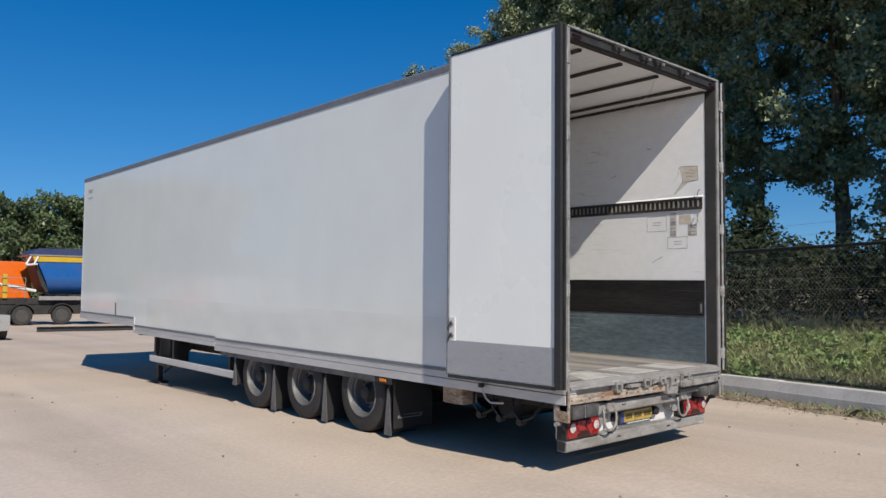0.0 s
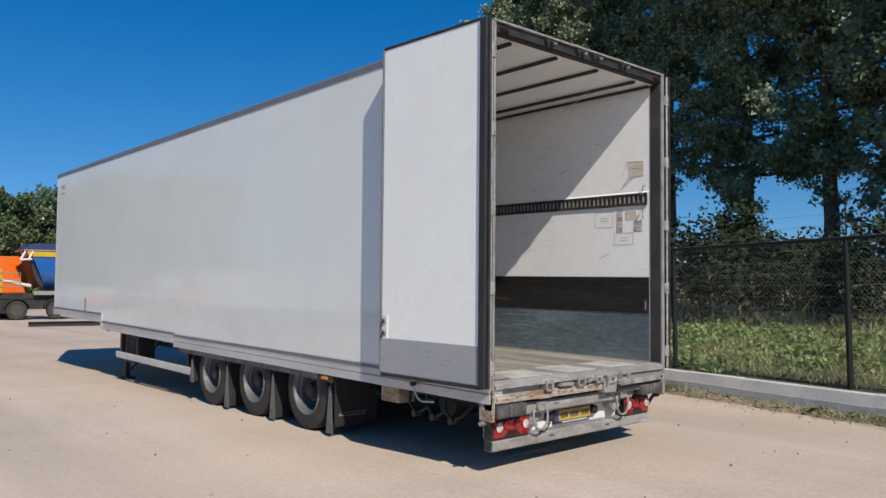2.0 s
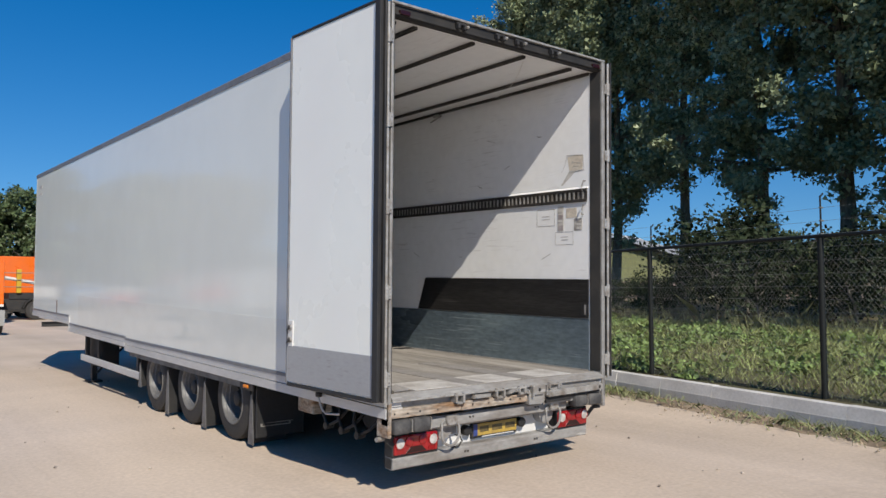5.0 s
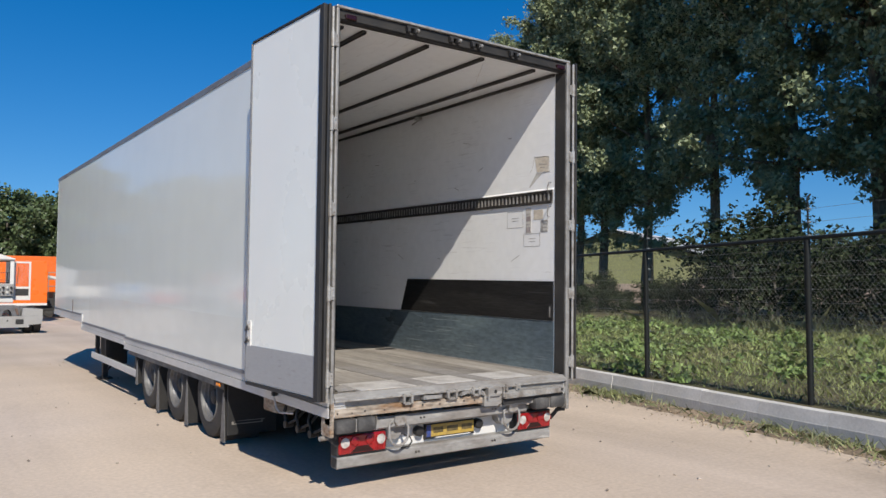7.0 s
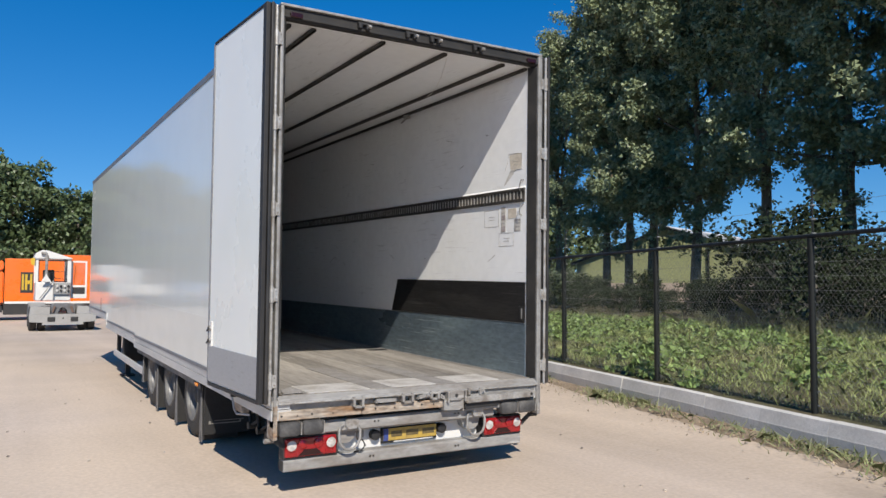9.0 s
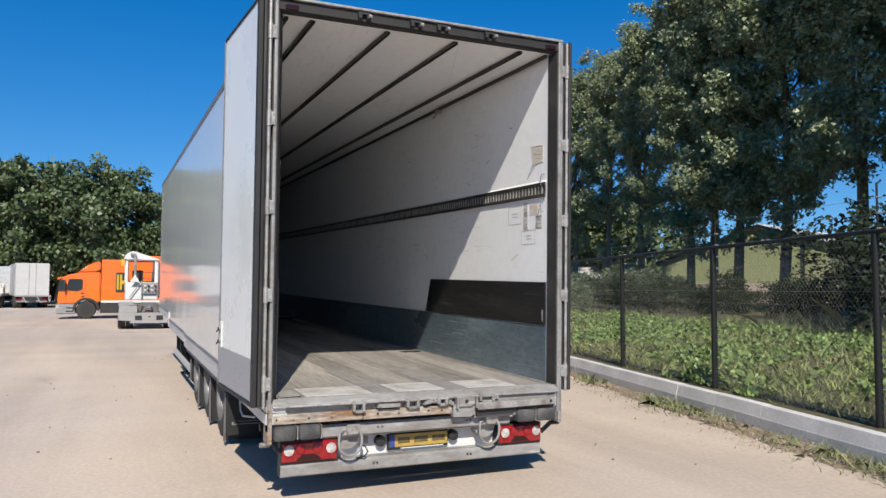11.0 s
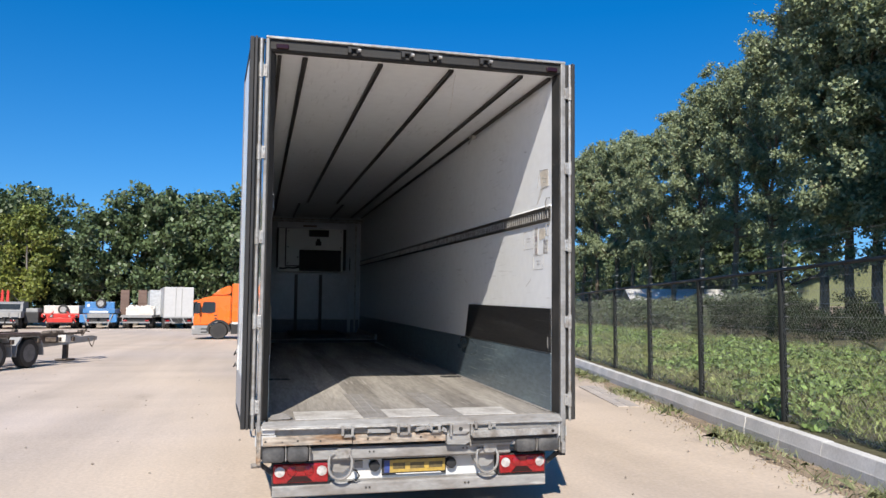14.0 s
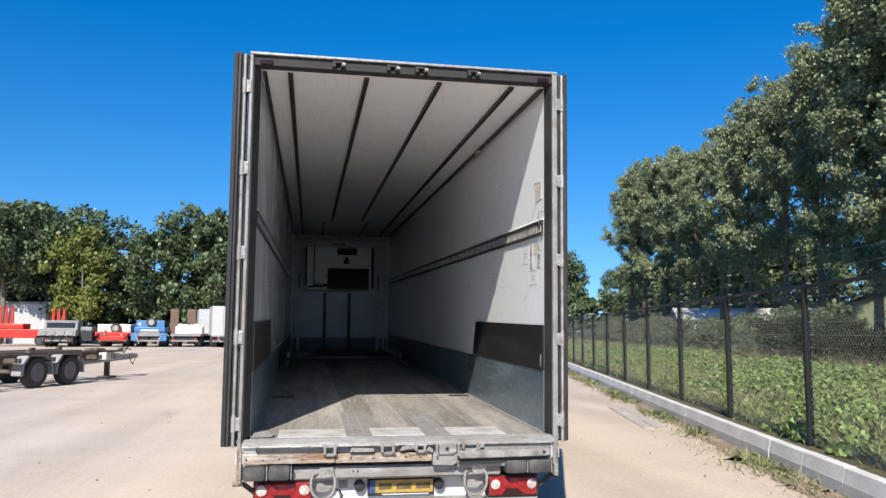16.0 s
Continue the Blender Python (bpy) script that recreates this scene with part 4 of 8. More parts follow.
def tail_lamp(x0, x1, flip):
    bm = bmesh.new()
    box(bm, x0, x1, 0.10, 0.19, 0.300, 0.453, 0.014)
    lamp = part("tail_lamp", bm, LAMP_RED, trailer, "red tail lamp cluster")
    w = x1 - x0
    for u, m, r, z in ((0.12, LAMP_CLEAR, 0.043, 0.395), (0.33, LAMP_RED, 0.036, 0.402), (0.64, LAMP_RED, 0.036, 0.402), (0.88, LAMP_CLEAR, 0.043, 0.395)):
        x = x0 + w * (1 - u if flip else u)
        bm = bmesh.new()
        lathe(bm, [(0.102, r), (0.092, r * 0.95), (0.086, r * 0.5), (0.085, 0.001)], "y", (x, 0, z), 18)
        lens = part("lens", bm, m, lamp, "clear round lens" if m == LAMP_CLEAR else "domed red lens", True)
        bm = bmesh.new()
        lathe(bm, [(0.100, r * 1.14), (0.090, r * 1.12), (0.090, r * 0.98), (0.100, r * 0.97)], "y", (x, 0, z), 18, False)
        part("lens_ring", bm, LAMP_RED, lens, "", True)
    bm = bmesh.new()
    prism(bm, [(x0 + 0.25 * w, 0.312), (x0 + 0.72 * w, 0.312), (x0 + 0.6 * w, 0.358), (x0 + 0.36 * w, 0.358)], "y", 0.094, 0.101)
    part("reflector", bm, LAMP_DARK, lamp, "dark red reflector")
    for k in range(5):
        xx = x0 + w * (0.08 + 0.035 * k) if flip else x1 - w * (0.08 + 0.035 * k)
        bpart("lens_rib", (xx - 0.003, xx + 0.003, 0.095, 0.101, 0.31, 0.345), LAMP_RED, lamp, "", 0.0)
    bpart("lamp_housing", (x0 - 0.012, x1 + 0.012, 0.115, 0.229, 0.286, 0.465), BLACK_RUBBER, lamp, "black lamp housing", 0.008)


tail_lamp(-1.165, -0.725, False)
tail_lamp(0.735, 1.145, True)
bm = bmesh.new()
prism(bm, [(0.13, 0.185), (0.12, 0.195), (0.12, 0.268), (0.135, 0.284), (0.226, 0.284), (0.226, 0.185)], "x", -1.17, 1.155)
under = part("underrun_bar", bm, DULL_STEEL, trailer, "scuffed grey underrun bar")
for x in (-0.415, -0.385, 0.43, 0.46):
    bm = bmesh.new()
    rod(bm, (x, 0.112, 0.238), (x, 0.12, 0.238), 0.009, 0.008, 8)
    part("bar_bolt", bm, RAIL_DARK, under)
for sx, x in ((-1, -1.17), (1, 1.155)):
    bm = bmesh.new()
    prism(bm, [(0.14, 0.195), (0.13, 0.27), (0.22, 0.275), (0.22, 0.195)], "x", *sorted((x + sx * 0.001, x + sx * 0.006)))
    part("bar_end", bm, BLACK_RUBBER, under, "dark end cap")
for x in (-0.45, 0.5):
    bpart("bumper_bracket", (x - 0.04, x + 0.04, 0.261, 0.5, 0.22, 0.6), CHASSIS, trailer)
# number plate: plain bars stand for the characters
bm = bmesh.new()
box(bm, -0.268, 0.285, 0.205, 0.229, 0.306, 0.440, 0.005)
holder = part("plate_holder", bm, BLACK_RUBBER, trailer, "black plate holder")
bpart("number_plate", (-0.252, 0.276, 0.198, 0.206, 0.328, 0.434), PLATE_YELLOW, holder, "dirty yellow number plate with plain dark bars", 0.003)
bpart("country_band", (-0.252, -0.205, 0.1965, 0.1992, 0.329, 0.433), PLATE_BLUE, holder, "blue band", 0.0)
for x0, x1 in ((-0.178, -0.072), (-0.03, 0.092), (0.134, 0.252)):
    bpart("plate_bar", (x0, x1, 0.1965, 0.1992, 0.358, 0.408), PLATE_INK, holder, "", 0.0)
bpart("holder_strip", (-0.15, 0.24, 0.2005, 0.2045, 0.312, 0.320), WHITE_PAINT, holder, "thin pale strip", 0.0)
for x in (-0.335, 0.325):
    bm = bmesh.new()
    lathe(bm, [(0.23, 0.044), (0.175, 0.044), (0.168, 0.038), (0.165, 0.002)], "y", (x, 0, 0.393), 18)
    part("rubber_stop", bm, BLACK_RUBBER, trailer, "round black rubber stop", True)
for x in (-0.635, 0.605):
    bm = bmesh.new()
    pts = [(x + 0.045, 0.075, 0.530), (x + 0.080, 0.06, 0.515), (x + 0.094, 0.05, 0.48)] + [(x + 0.092 * math.cos(a), 0.045, 0.425 - 0.095 * math.sin(a)) for a in np.linspace(0.0, math.pi, 11)] + [(x - 0.094, 0.05, 0.48), (x - 0.080, 0.06, 0.515), (x - 0.045, 0.075, 0.530)]
    pipe(bm, pts, 0.0115)
    part("towing_loop", bm, DULL_STEEL, trailer, "thin grey steel loop", True)
    bm = bmesh.new()
    prism(bm, [(x - 0.03, 0.572), (x + 0.085, 0.572), (x + 0.085, 0.52), (x + 0.06, 0.49), (x - 0.01, 0.49), (x - 0.03, 0.52)], "y", 0.052, 0.081)
    bmesh.ops.bevel(bm, geom=list(bm.edges), offset=0.006, segments=2, affect="EDGES")
    part("loop_plate", bm, STEEL, trailer, "pale plate that holds the loop")
    bm = bmesh.new()
    prism(bm, [(x - 0.10, 0.468), (x + 0.10, 0.468), (x + 0.08, 0.40), (x + 0.035, 0.365), (x - 0.035, 0.365), (x - 0.08, 0.40)], "y", 0.14, 0.229)
    part("loop_backing", bm, DULL_STEEL, trailer, "dull plate behind the loop")
bm = bmesh.new()
box(bm, -0.50, -0.43, 0.218, 0.229, 0.375, 0.435, 0.002)
part("socket_plate", bm, DULL_STEEL, trailer, "small square socket")
bm = bmesh.new()
pipe(bm, [(-0.55, 0.10, 0.40), (-0.50, 0.09, 0.385), (-0.475, 0.09, 0.34), (-0.50, 0.10, 0.30), (-0.56, 0.13, 0.285)], 0.007, 6)
part("tail_cable", bm, BLACK_RUBBER, trailer, "short hanging black cable", True)

# running gear
for x in (-0.50, 0.50):
    bpart("chassis_beam", (x - 0.07, x + 0.07, 0.5, 10.0, 0.42, 0.698), CHASSIS, trailer, "dark chassis beam", 0.008)
for y in (3.08, 4.35, 5.6):
    zc = R_WHEEL - 0.0192 * y
    bm = bmesh.new()
    rod(bm, (-0.95, y, zc), (0.95, y, zc), 0.065, sides=12)
    part("axle", bm, CHASSIS, trailer)
    for sx in (-1, 1):
        bm = bmesh.new()
        lathe(bm, [(sx * a, r) for a, r in ((0.90, 0.26), (0.895, 0.40), (0.92, 0.432), (0.96, R_WHEEL), (1.02, R_WHEEL), (1.028, R_WHEEL - 0.012), (1.036, R_WHEEL), (1.10, R_WHEEL), (1.108, R_WHEEL - 0.012), (1.116, R_WHEEL), (1.18, R_WHEEL), (1.215, 0.43), (1.235, 0.39), (1.232, 0.30), (1.225, 0.262))], "x", (0, y, zc), 40, False)
        wheel = part("wheel", bm, TYRE, trailer, "dusty black trailer wheel", True)
        bm = bmesh.new()
        lathe(bm, [(sx * a, r) for a, r in ((1.212, 0.258), (1.20, 0.245), (1.168, 0.240), (1.160, 0.226), (1.10, 0.222), (1.07, 0.206), (1.062, 0.186), (1.085, 0.178), (1.09, 0.150), (1.07, 0.120), (1.07, 0.10), (1.069, 0.002))], "x", (0, y, zc), 40, False)
        part("rim", bm, RIM, wheel, "grey steel rim", True)
        bm = bmesh.new()
        lathe(bm, [(sx * a, r) for a, r in ((1.222, 0.282), (1.236, 0.278), (1.24, 0.268), (1.228, 0.256), (1.205, 0.25))], "x", (0, y, zc), 40, False)
        part("rim_ring", bm, RIM_EDGE, wheel, "paler rim flange", True)
        bm = bmesh.new()
        lathe(bm, [(sx * a, r) for a, r in ((1.06, 0.115), (1.13, 0.11), (1.155, 0.085), (1.185, 0.078), (1.195, 0.055), (1.196, 0.002))], "x", (0, y, zc), 24)
        for k in range(10):
            a = 2 * math.pi * k / 10
            rod(bm, (sx * 1.08, y + 0.163 * math.cos(a), zc + 0.163 * math.sin(a)), (sx * 1.112, y + 0.163 * math.cos(a), zc + 0.163 * math.sin(a)), 0.016, 0.014, 6)
        part("hub", bm, CHASSIS, wheel, "dark hub with wheel nuts", True)
        # mud flap behind the wheel, and the one ahead of the first
        for yf, z0 in ((y - 0.56, 0.05 - 0.0192 * y), (y + 0.58, 0.16)) if y > 5 else ((y - 0.56, 0.05 - 0.0192 * y),):
            bm = bmesh.new()
            prism(bm, [(yf, 0.60), (yf + 0.02, 0.60), (yf + 0.045, z0), (yf + 0.02, z0)], "x", *sorted((sx * 0.86, sx * 1.25)))
            flap = part("mud_flap", bm, BLACK_RUBBER, trailer, "black mud flap")
            bm = bmesh.new()
            prism(bm, [(yf + 0.010, 0.50), (yf + 0.035, 0.48), (yf + 0.085, z0 - 0.01), (yf - 0.045, z0 - 0.01)], "x", *sorted((sx * 1.252, sx * 1.262)))
            part("flap_stay", bm, RIM, flap, "pale stay on the flap's edge")
# panel with the flap maker's mark as plain bars, behind the last wheels
for sx in (-1, 1):
    bm = bmesh.new()
    box(bm, *sorted((sx * 0.70, sx * 1.245)), 2.44, 2.47, 0.06, 0.618, 0.004)
    flap = part("rear_flap", bm, BLACK_RUBBER, trailer, "large black flap with pale bars")
    for z0, z1, a, b in ((0.172, 0.180, 1.20, 0.86), (0.202, 0.208, 1.14, 0.83), (0.18, 0.202, 1.20, 1.18), (0.18, 0.202, 0.875, 0.86)):
        bpart("flap_bar", (*sorted((sx * a, sx * b)), 2.434, 2.4395, z0, z1), DULL_STEEL, flap, "thin pale bar in place of a maker's mark", 0.0)
    bpart("side_marker", (*sorted((sx * 1.30, sx * 1.312)), 2.52, 2.64, 0.565, 0.60), LAMP_AMBER, trailer, "amber side marker", 0.006)
    bpart("marker_strip", (*sorted((sx * 1.286, sx * 1.30)), 2.42, 2.74, 0.545, 0.617), CHASSIS, trailer, "", 0.003)
# landing legs, side guard, locker
for sx in (-1, 1):
    bm = bmesh.new()
    box(bm, *sorted((sx * 0.90, sx * 1.02)), 9.72, 9.86, 0.25, 0.72, 0.01)
    box(bm, *sorted((sx * 0.915, sx * 1.005)), 9.735, 9.845, -0.16, 0.25, 0.008)
    leg = part("landing_leg", bm, CHASSIS, trailer, "dark landing leg")
    bm = bmesh.new()
    box(bm, *sorted((sx * 0.84, sx * 1.08)), 9.66, 9.92, -0.195, -0.16, 0.006)
    part("foot", bm, CHASSIS, leg)
    bm = bmesh.new()
    rod(bm, (sx * 0.95, 9.6, 0.0), (sx * 0.62, 9.1, 0.5), 0.02)
    part("leg_brace", bm, CHASSIS, leg)
    bm = bmesh.new()
    box(bm, *sorted((sx * 1.21, sx * 1.25)), 6.25, 9.55, 0.235, 0.345, 0.014)
    guard = part("side_guard", bm, TRIM, trailer, "grey side guard bar")
    for y in (6.5, 8.6, 9.4):
        bpart("guard_post", (*sorted((sx * 1.14, sx * 1.208)), y - 0.04, y + 0.04, 0.22, 0.70), CHASSIS, guard)
    bm = bmesh.new()
    pipe(bm, [(sx * 1.30, 1.0, 0.70), (sx * 1.335, 1.01, 0.705), (sx * 1.35, 1.0, 0.68), (sx * 1.35, 0.93, 0.58), (sx * 1.34, 0.88, 0.545), (sx * 1.25, 0.80, 0.54)], 0.009)
    hook = part("door_hook", bm, FLOOR_PLATE, trailer, "bent steel door holder", True)
    bm = bmesh.new()
    box(bm, *sorted((sx * 1.315, sx * 1.362)), 0.985, 1.03, 0.672, 0.712, 0.008)
    part("hook_clip", bm, BLACK_RUBBER, hook, "black clip at the hook's head")
bpart("locker", (-1.1, -0.75, 9.0, 9.55, 0.15, 0.69), CHASSIS, trailer, "dark under-deck locker", 0.015)
bpart("valve_box", (-1.12, -0.9, 1.5, 1.8, 0.42, 0.60), RUSTY, trailer, "rusty valve box", 0.02)
for y in (1.25, 0.98, 0.72):
    bm = bmesh.new()
    pipe(bm, [(-1.0, y + 0.2, 0.62), (-1.08, y + 0.12, 0.45), (-1.1, y, 0.36), (-1.07, y - 0.12, 0.42), (-0.9, y - 0.2, 0.62)], 0.016, 8)
    rod(bm, (-1.13, y, 0.36), (-1.05, y, 0.36), 0.035, 0.03, 10)
    part("air_hose", bm, CHASSIS, trailer, "dark looped air hose", True)
bpart("hose_bracket", (-1.14, -1.05, 0.6, 1.4, 0.60, 0.619), RUSTY, trailer, "", 0.004)
bm = bmesh.new()
rod(bm, (-0.55, 1.4, 0.38), (0.55, 1.4, 0.38), 0.14, sides=18)
part("air_tank", bm, CHASSIS, trailer, "dark air tank", True)
bpart("kingpin_plate", (-0.6, 0.6, 10.6, 12.9, 0.87, 0.95), CHASSIS, trailer, "dark coupling plate", 0.01)
bpart("reflector_strip", (-1.303, -1.299, 11.2, 11.26, 0.98, 1.24), BROWN, trailer, "small brown mark on the panel", 0.0)

# cooling unit on the bulkhead, seen through the open doors
UY = LEN - 0.75
cool = bpart("cooling_unit", (-0.86, 0.72, UY, LEN - 0.262, 2.385, 3.46), DOOR_WHITE, trailer, "white cooling unit on the bulkhead", 0.02)
bpart("unit_header", (-0.90, 0.80, UY - 0.012, LEN - 0.262, 3.465, 3.60), BULKHEAD_DIM, cool, "grey header above the unit", 0.008)
bpart("header_tag", (-0.27, 0.06, UY - 0.018, UY - 0.0125, 3.50, 3.545), BROWN, cool, "brown tag", 0.0)
bpart("unit_side", (-0.90, -0.862, UY - 0.01, LEN - 0.262, 2.50, 3.46), CHASSIS, cool, "dark side strip", 0.003)
bpart("unit_side", (0.722, 0.79, UY - 0.01, LEN - 0.262, 2.44, 3.46), CHASSIS, cool, "dark side strip", 0.003)
bpart("panel_gap", (-0.70, -0.672, UY - 0.005, UY - 0.0005, 2.54, 3.45), CHASSIS, cool, "", 0.0)
bpart("panel_gap", (-0.70, -0.36, UY - 0.005, UY - 0.0005, 2.52, 2.545), CHASSIS, cool, "", 0.0)
door = bpart("service_panel", (-0.668, 0.70, UY - 0.02, UY - 0.001, 2.96, 3.44), DOOR_WHITE, cool, "pale scuffed service panel", 0.006)
bpart("service_panel", (-0.668, -0.362, UY - 0.02, UY - 0.001, 2.548, 2.955), DOOR_WHITE, cool, "", 0.006)
bm = bmesh.new()
for x, z in ((-0.63, 3.40), (0.66, 3.40), (-0.63, 3.0), (-0.63, 2.6), (0.66, 3.0), (-0.39, 2.75)):
    rod(bm, (x, UY - 0.026, z), (x, UY - 0.019, z), 0.016, 0.012, 8)
part("panel_screw", bm, CHASSIS, door)
fan = bpart("fan_guard", (-0.355, 0.665, UY - 0.07, UY - 0.002, 2.41, 2.93), CHASSIS, cool, "black fan guard", 0.012)
for k in range(6):
    bpart("guard_slat", (-0.33, 0.64, UY - 0.078, UY - 0.071, 2.45 + k * 0.08, 2.475 + k * 0.08), BLACK_RUBBER, fan, "", 0.0)
bpart("air_slot", (-0.13, 0.36, UY - 0.034, UY - 0.021, 3.262, 3.43), CHASSIS, cool, "dark air slot", 0.004)
bm = bmesh.new()
box(bm, 0.035, 0.178, UY - 0.026, UY - 0.0205, 3.045, 3.15, 0.004)
box(bm, 0.065, 0.145, UY - 0.026, UY - 0.0205, 3.152, 3.215, 0.004)
part("warning_sticker", bm, INK, cool, "small dark warning sticker")
bpart("drip_tray", (-0.84, -0.36, UY - 0.05, UY - 0.001, 2.39, 2.46), DOOR_WHITE, cool, "pale drip tray", 0.01)
bm = bmesh.new()
pipe(bm, [(-0.83, UY - 0.06, 2.475), (-0.74, UY - 0.065, 2.46), (-0.62, UY - 0.065, 2.49), (-0.50, UY - 0.065, 2.475), (-0.36, UY - 0.06, 2.50)], 0.024, 6)
part("cooling_cable", bm, CHASSIS, cool, "dark cable", True)
for y, z in ((LEN - 0.9, 3.675), (LEN - 0.84, 3.63)):
    bm = bmesh.new()
    rod(bm, (-1.2, y, z), (1.2, y, z), 0.017)
    part("cross_pipe", bm, STEEL, trailer, "pale cross pipe under the ceiling", True)
for x in (-1.16, 1.09):
    bpart("bulkhead_post", (x - 0.018, x + 0.018, LEN - 0.31, LEN - 0.262, DECK + 0.08, 3.62), STEEL, trailer, "pale bulkhead post", 0.004)
for x in (-1.04, 0.94):
    post = bpart("guide_post", (x - 0.035, x + 0.035, LEN - 0.33, LEN - 0.262, DECK + 0.08, 2.85), BULKHEAD_DIM, trailer, "grey guide post", 0.006)
    bpart("guide_slot", (x - 0.014, x + 0.014, LEN - 0.335, LEN - 0.3305, 2.45, 2.78), CHASSIS, post, "", 0.0)
for x in (-0.395, 0.215):
    bpart("bulkhead_rail", (x - 0.04, x + 0.04, LEN - 0.29, LEN - 0.2685, DECK + 0.08, 2.34), RAIL_DARK, trailer, "dark bulkhead rail", 0.003)
bpart("bulkhead_trim", (-1.2, 1.2, LEN - 0.274, LEN - 0.2625, 1.206, 1.225), STEEL, trailer, "pale trim across the bulkhead", 0.002)

# things on the lining of the lit wall: faded stickers, ink outlines, hooks
def outline(bm, y0, y1, z0, z1, x=1.2215, w=0.004):
    for a, b, c, d in ((y0, y1, z0, z0 + w), (y0, y1, z1 - w, z1), (y0, y0 + w, z0, z1), (y1 - w, y1, z0, z1)):
        box(bm, x - 0.0015, x, a, b, c, d)


for y0, y1, z0, z1 in ((0.604, 0.862, 2.274, 2.451), (0.345, 0.595, 2.071, 2.205)):
    bm = bmesh.new()
    outline(bm, y0, y1, z0, z1)
    for k in range(2):
        box(bm, 1.2200, 1.2215, y0 + 0.07, y1 - 0.08, (z0 + z1) / 2 + 0.012 - 0.03 * k, (z0 + z1) / 2 + 0.017 - 0.03 * k)
    part("ink_outline", bm, PENCIL, trailer, "grey ink outline with two ink strokes on the lining")
bpart("sticker", (1.2195, 1.2212, 0.30, 0.44, 2.345, 2.445), OLD_PAPER, trailer, "faded yellowish paper sticker", 0.0)
st = bpart("label_strip", (1.2195, 1.2212, 0.478, 0.560, 2.215, 2.470), STICKER, trailer, "narrow label with dark bars", 0.0)
for k, (z0, z1) in enumerate(((2.222, 2.272), (2.295, 2.310), (2.335, 2.385), (2.398, 2.410), (2.45, 2.458))):
    bpart("label_bar", (1.218, 1.2194, 0.486 + 0.01 * (k % 2), 0.552, z0, z1), (MARK_RED, PENCIL)[k % 2], st, "", 0.0)
st = bpart("dark_label", (1.2195, 1.2212, 0.227, 0.336, 2.212, 2.335), PENCIL, trailer, "small dark label with pale bars", 0.0)
for z0, z1 in ((2.225, 2.25), (2.262, 2.285), (2.302, 2.312)):
    bpart("label_bar", (1.218, 1.2194, 0.235, 0.30, z0, z1), STICKER, st, "", 0.0)
# the torn label: a paper sheet, its frame of ink, and the long torn tail
bm = bmesh.new()
prism(bm, [(0.225, 2.825), (0.40, 2.835), (0.425, 2.975), (0.30, 2.99), (0.215, 2.975)], "x", 1.2202, 1.2212)
torn = part("torn_label", bm, OLD_PAPER, trailer, "torn paper label with ink scrawls")
bm = bmesh.new()
for a, b in (((0.215, 2.98), (0.43, 2.995)), ((0.43, 2.995), (0.455, 2.90)), ((0.215, 2.98), (0.205, 2.825)), ((0.205, 2.825), (0.40, 2.815)), ((0.455, 2.90), (0.50, 2.83)), ((0.25, 2.90), (0.36, 2.92)), ((0.27, 2.87), (0.35, 2.88))):
    rod(bm, (1.2195, *a), (1.2195, *b), 0.0022, sides=4)
part("ink_scrawl", bm, PENCIL, torn)
bm = bmesh.new()
prism(bm, [(0.30, 2.83), (0.40, 2.83), (0.515, 2.685), (0.50, 2.682)], "x", 1.2200, 1.2210)
part("torn_tail", bm, STICKER, torn, "grey torn strip")
rnd = random.Random(77)
for k in range(26):
    y, z = rnd.uniform(0.6, 8.5), rnd.uniform(1.85, 3.3)
    bm = bmesh.new()
    l = rnd.uniform(0.02, 0.14)
    s = rnd.uniform(-0.6, 0.6)
    prism(bm, [(y, z), (y + l, z + s * l), (y + l, z + s * l + 0.006), (y, z + 0.008)], "x", 1.2205, 1.2213)
    part("scratch", bm, PENCIL, trailer)
for z in (2.66, 2.42):
    bm = bmesh.new()
    pipe(bm, [(1.222, 0.19, z + 0.05), (1.195, 0.19, z + 0.05), (1.185, 0.20, z), (1.195, 0.21, z - 0.05), (1.222, 0.21, z - 0.05)], 0.006, 6)
    part("lining_hook", bm, DULL_STEEL, trailer, "small bent wire hook", True)
pl = bpart("slot_plate", (1.200, 1.2055, 0.150, 0.222, 1.345, 1.475), CHASSIS, trailer, "small recessed handle", 0.004)
bpart("slot_grip", (1.196, 1.1995, 0.165, 0.180, 1.36, 1.46), DULL_STEEL, pl, "", 0.0)
# a loose cord below the ceiling, and a lamp bracket at the wall's top
bm = bmesh.new()
pipe(bm, [(0.33, 0.18, 3.765), (0.322, 0.21, 3.69), (0.332, 0.29, 3.60), (0.352, 0.42, 3.535), (0.36, 0.53, 3.505), (0.372, 0.62, 3.50)], 0.003, 5)
part("loose_cord", bm, STICKER, trailer, "thin pale cord hanging from the ceiling", True)
bm = bmesh.new()
box(bm, 1.13, 1.2, 2.5, 2.58, 3.72, 3.76, 0.008)
rod(bm, (1.12, 2.4, 3.72), (1.15, 2.65, 3.68), 0.01)
part("lamp_bracket", bm, STEEL, trailer, "small bright bracket under the ceiling")
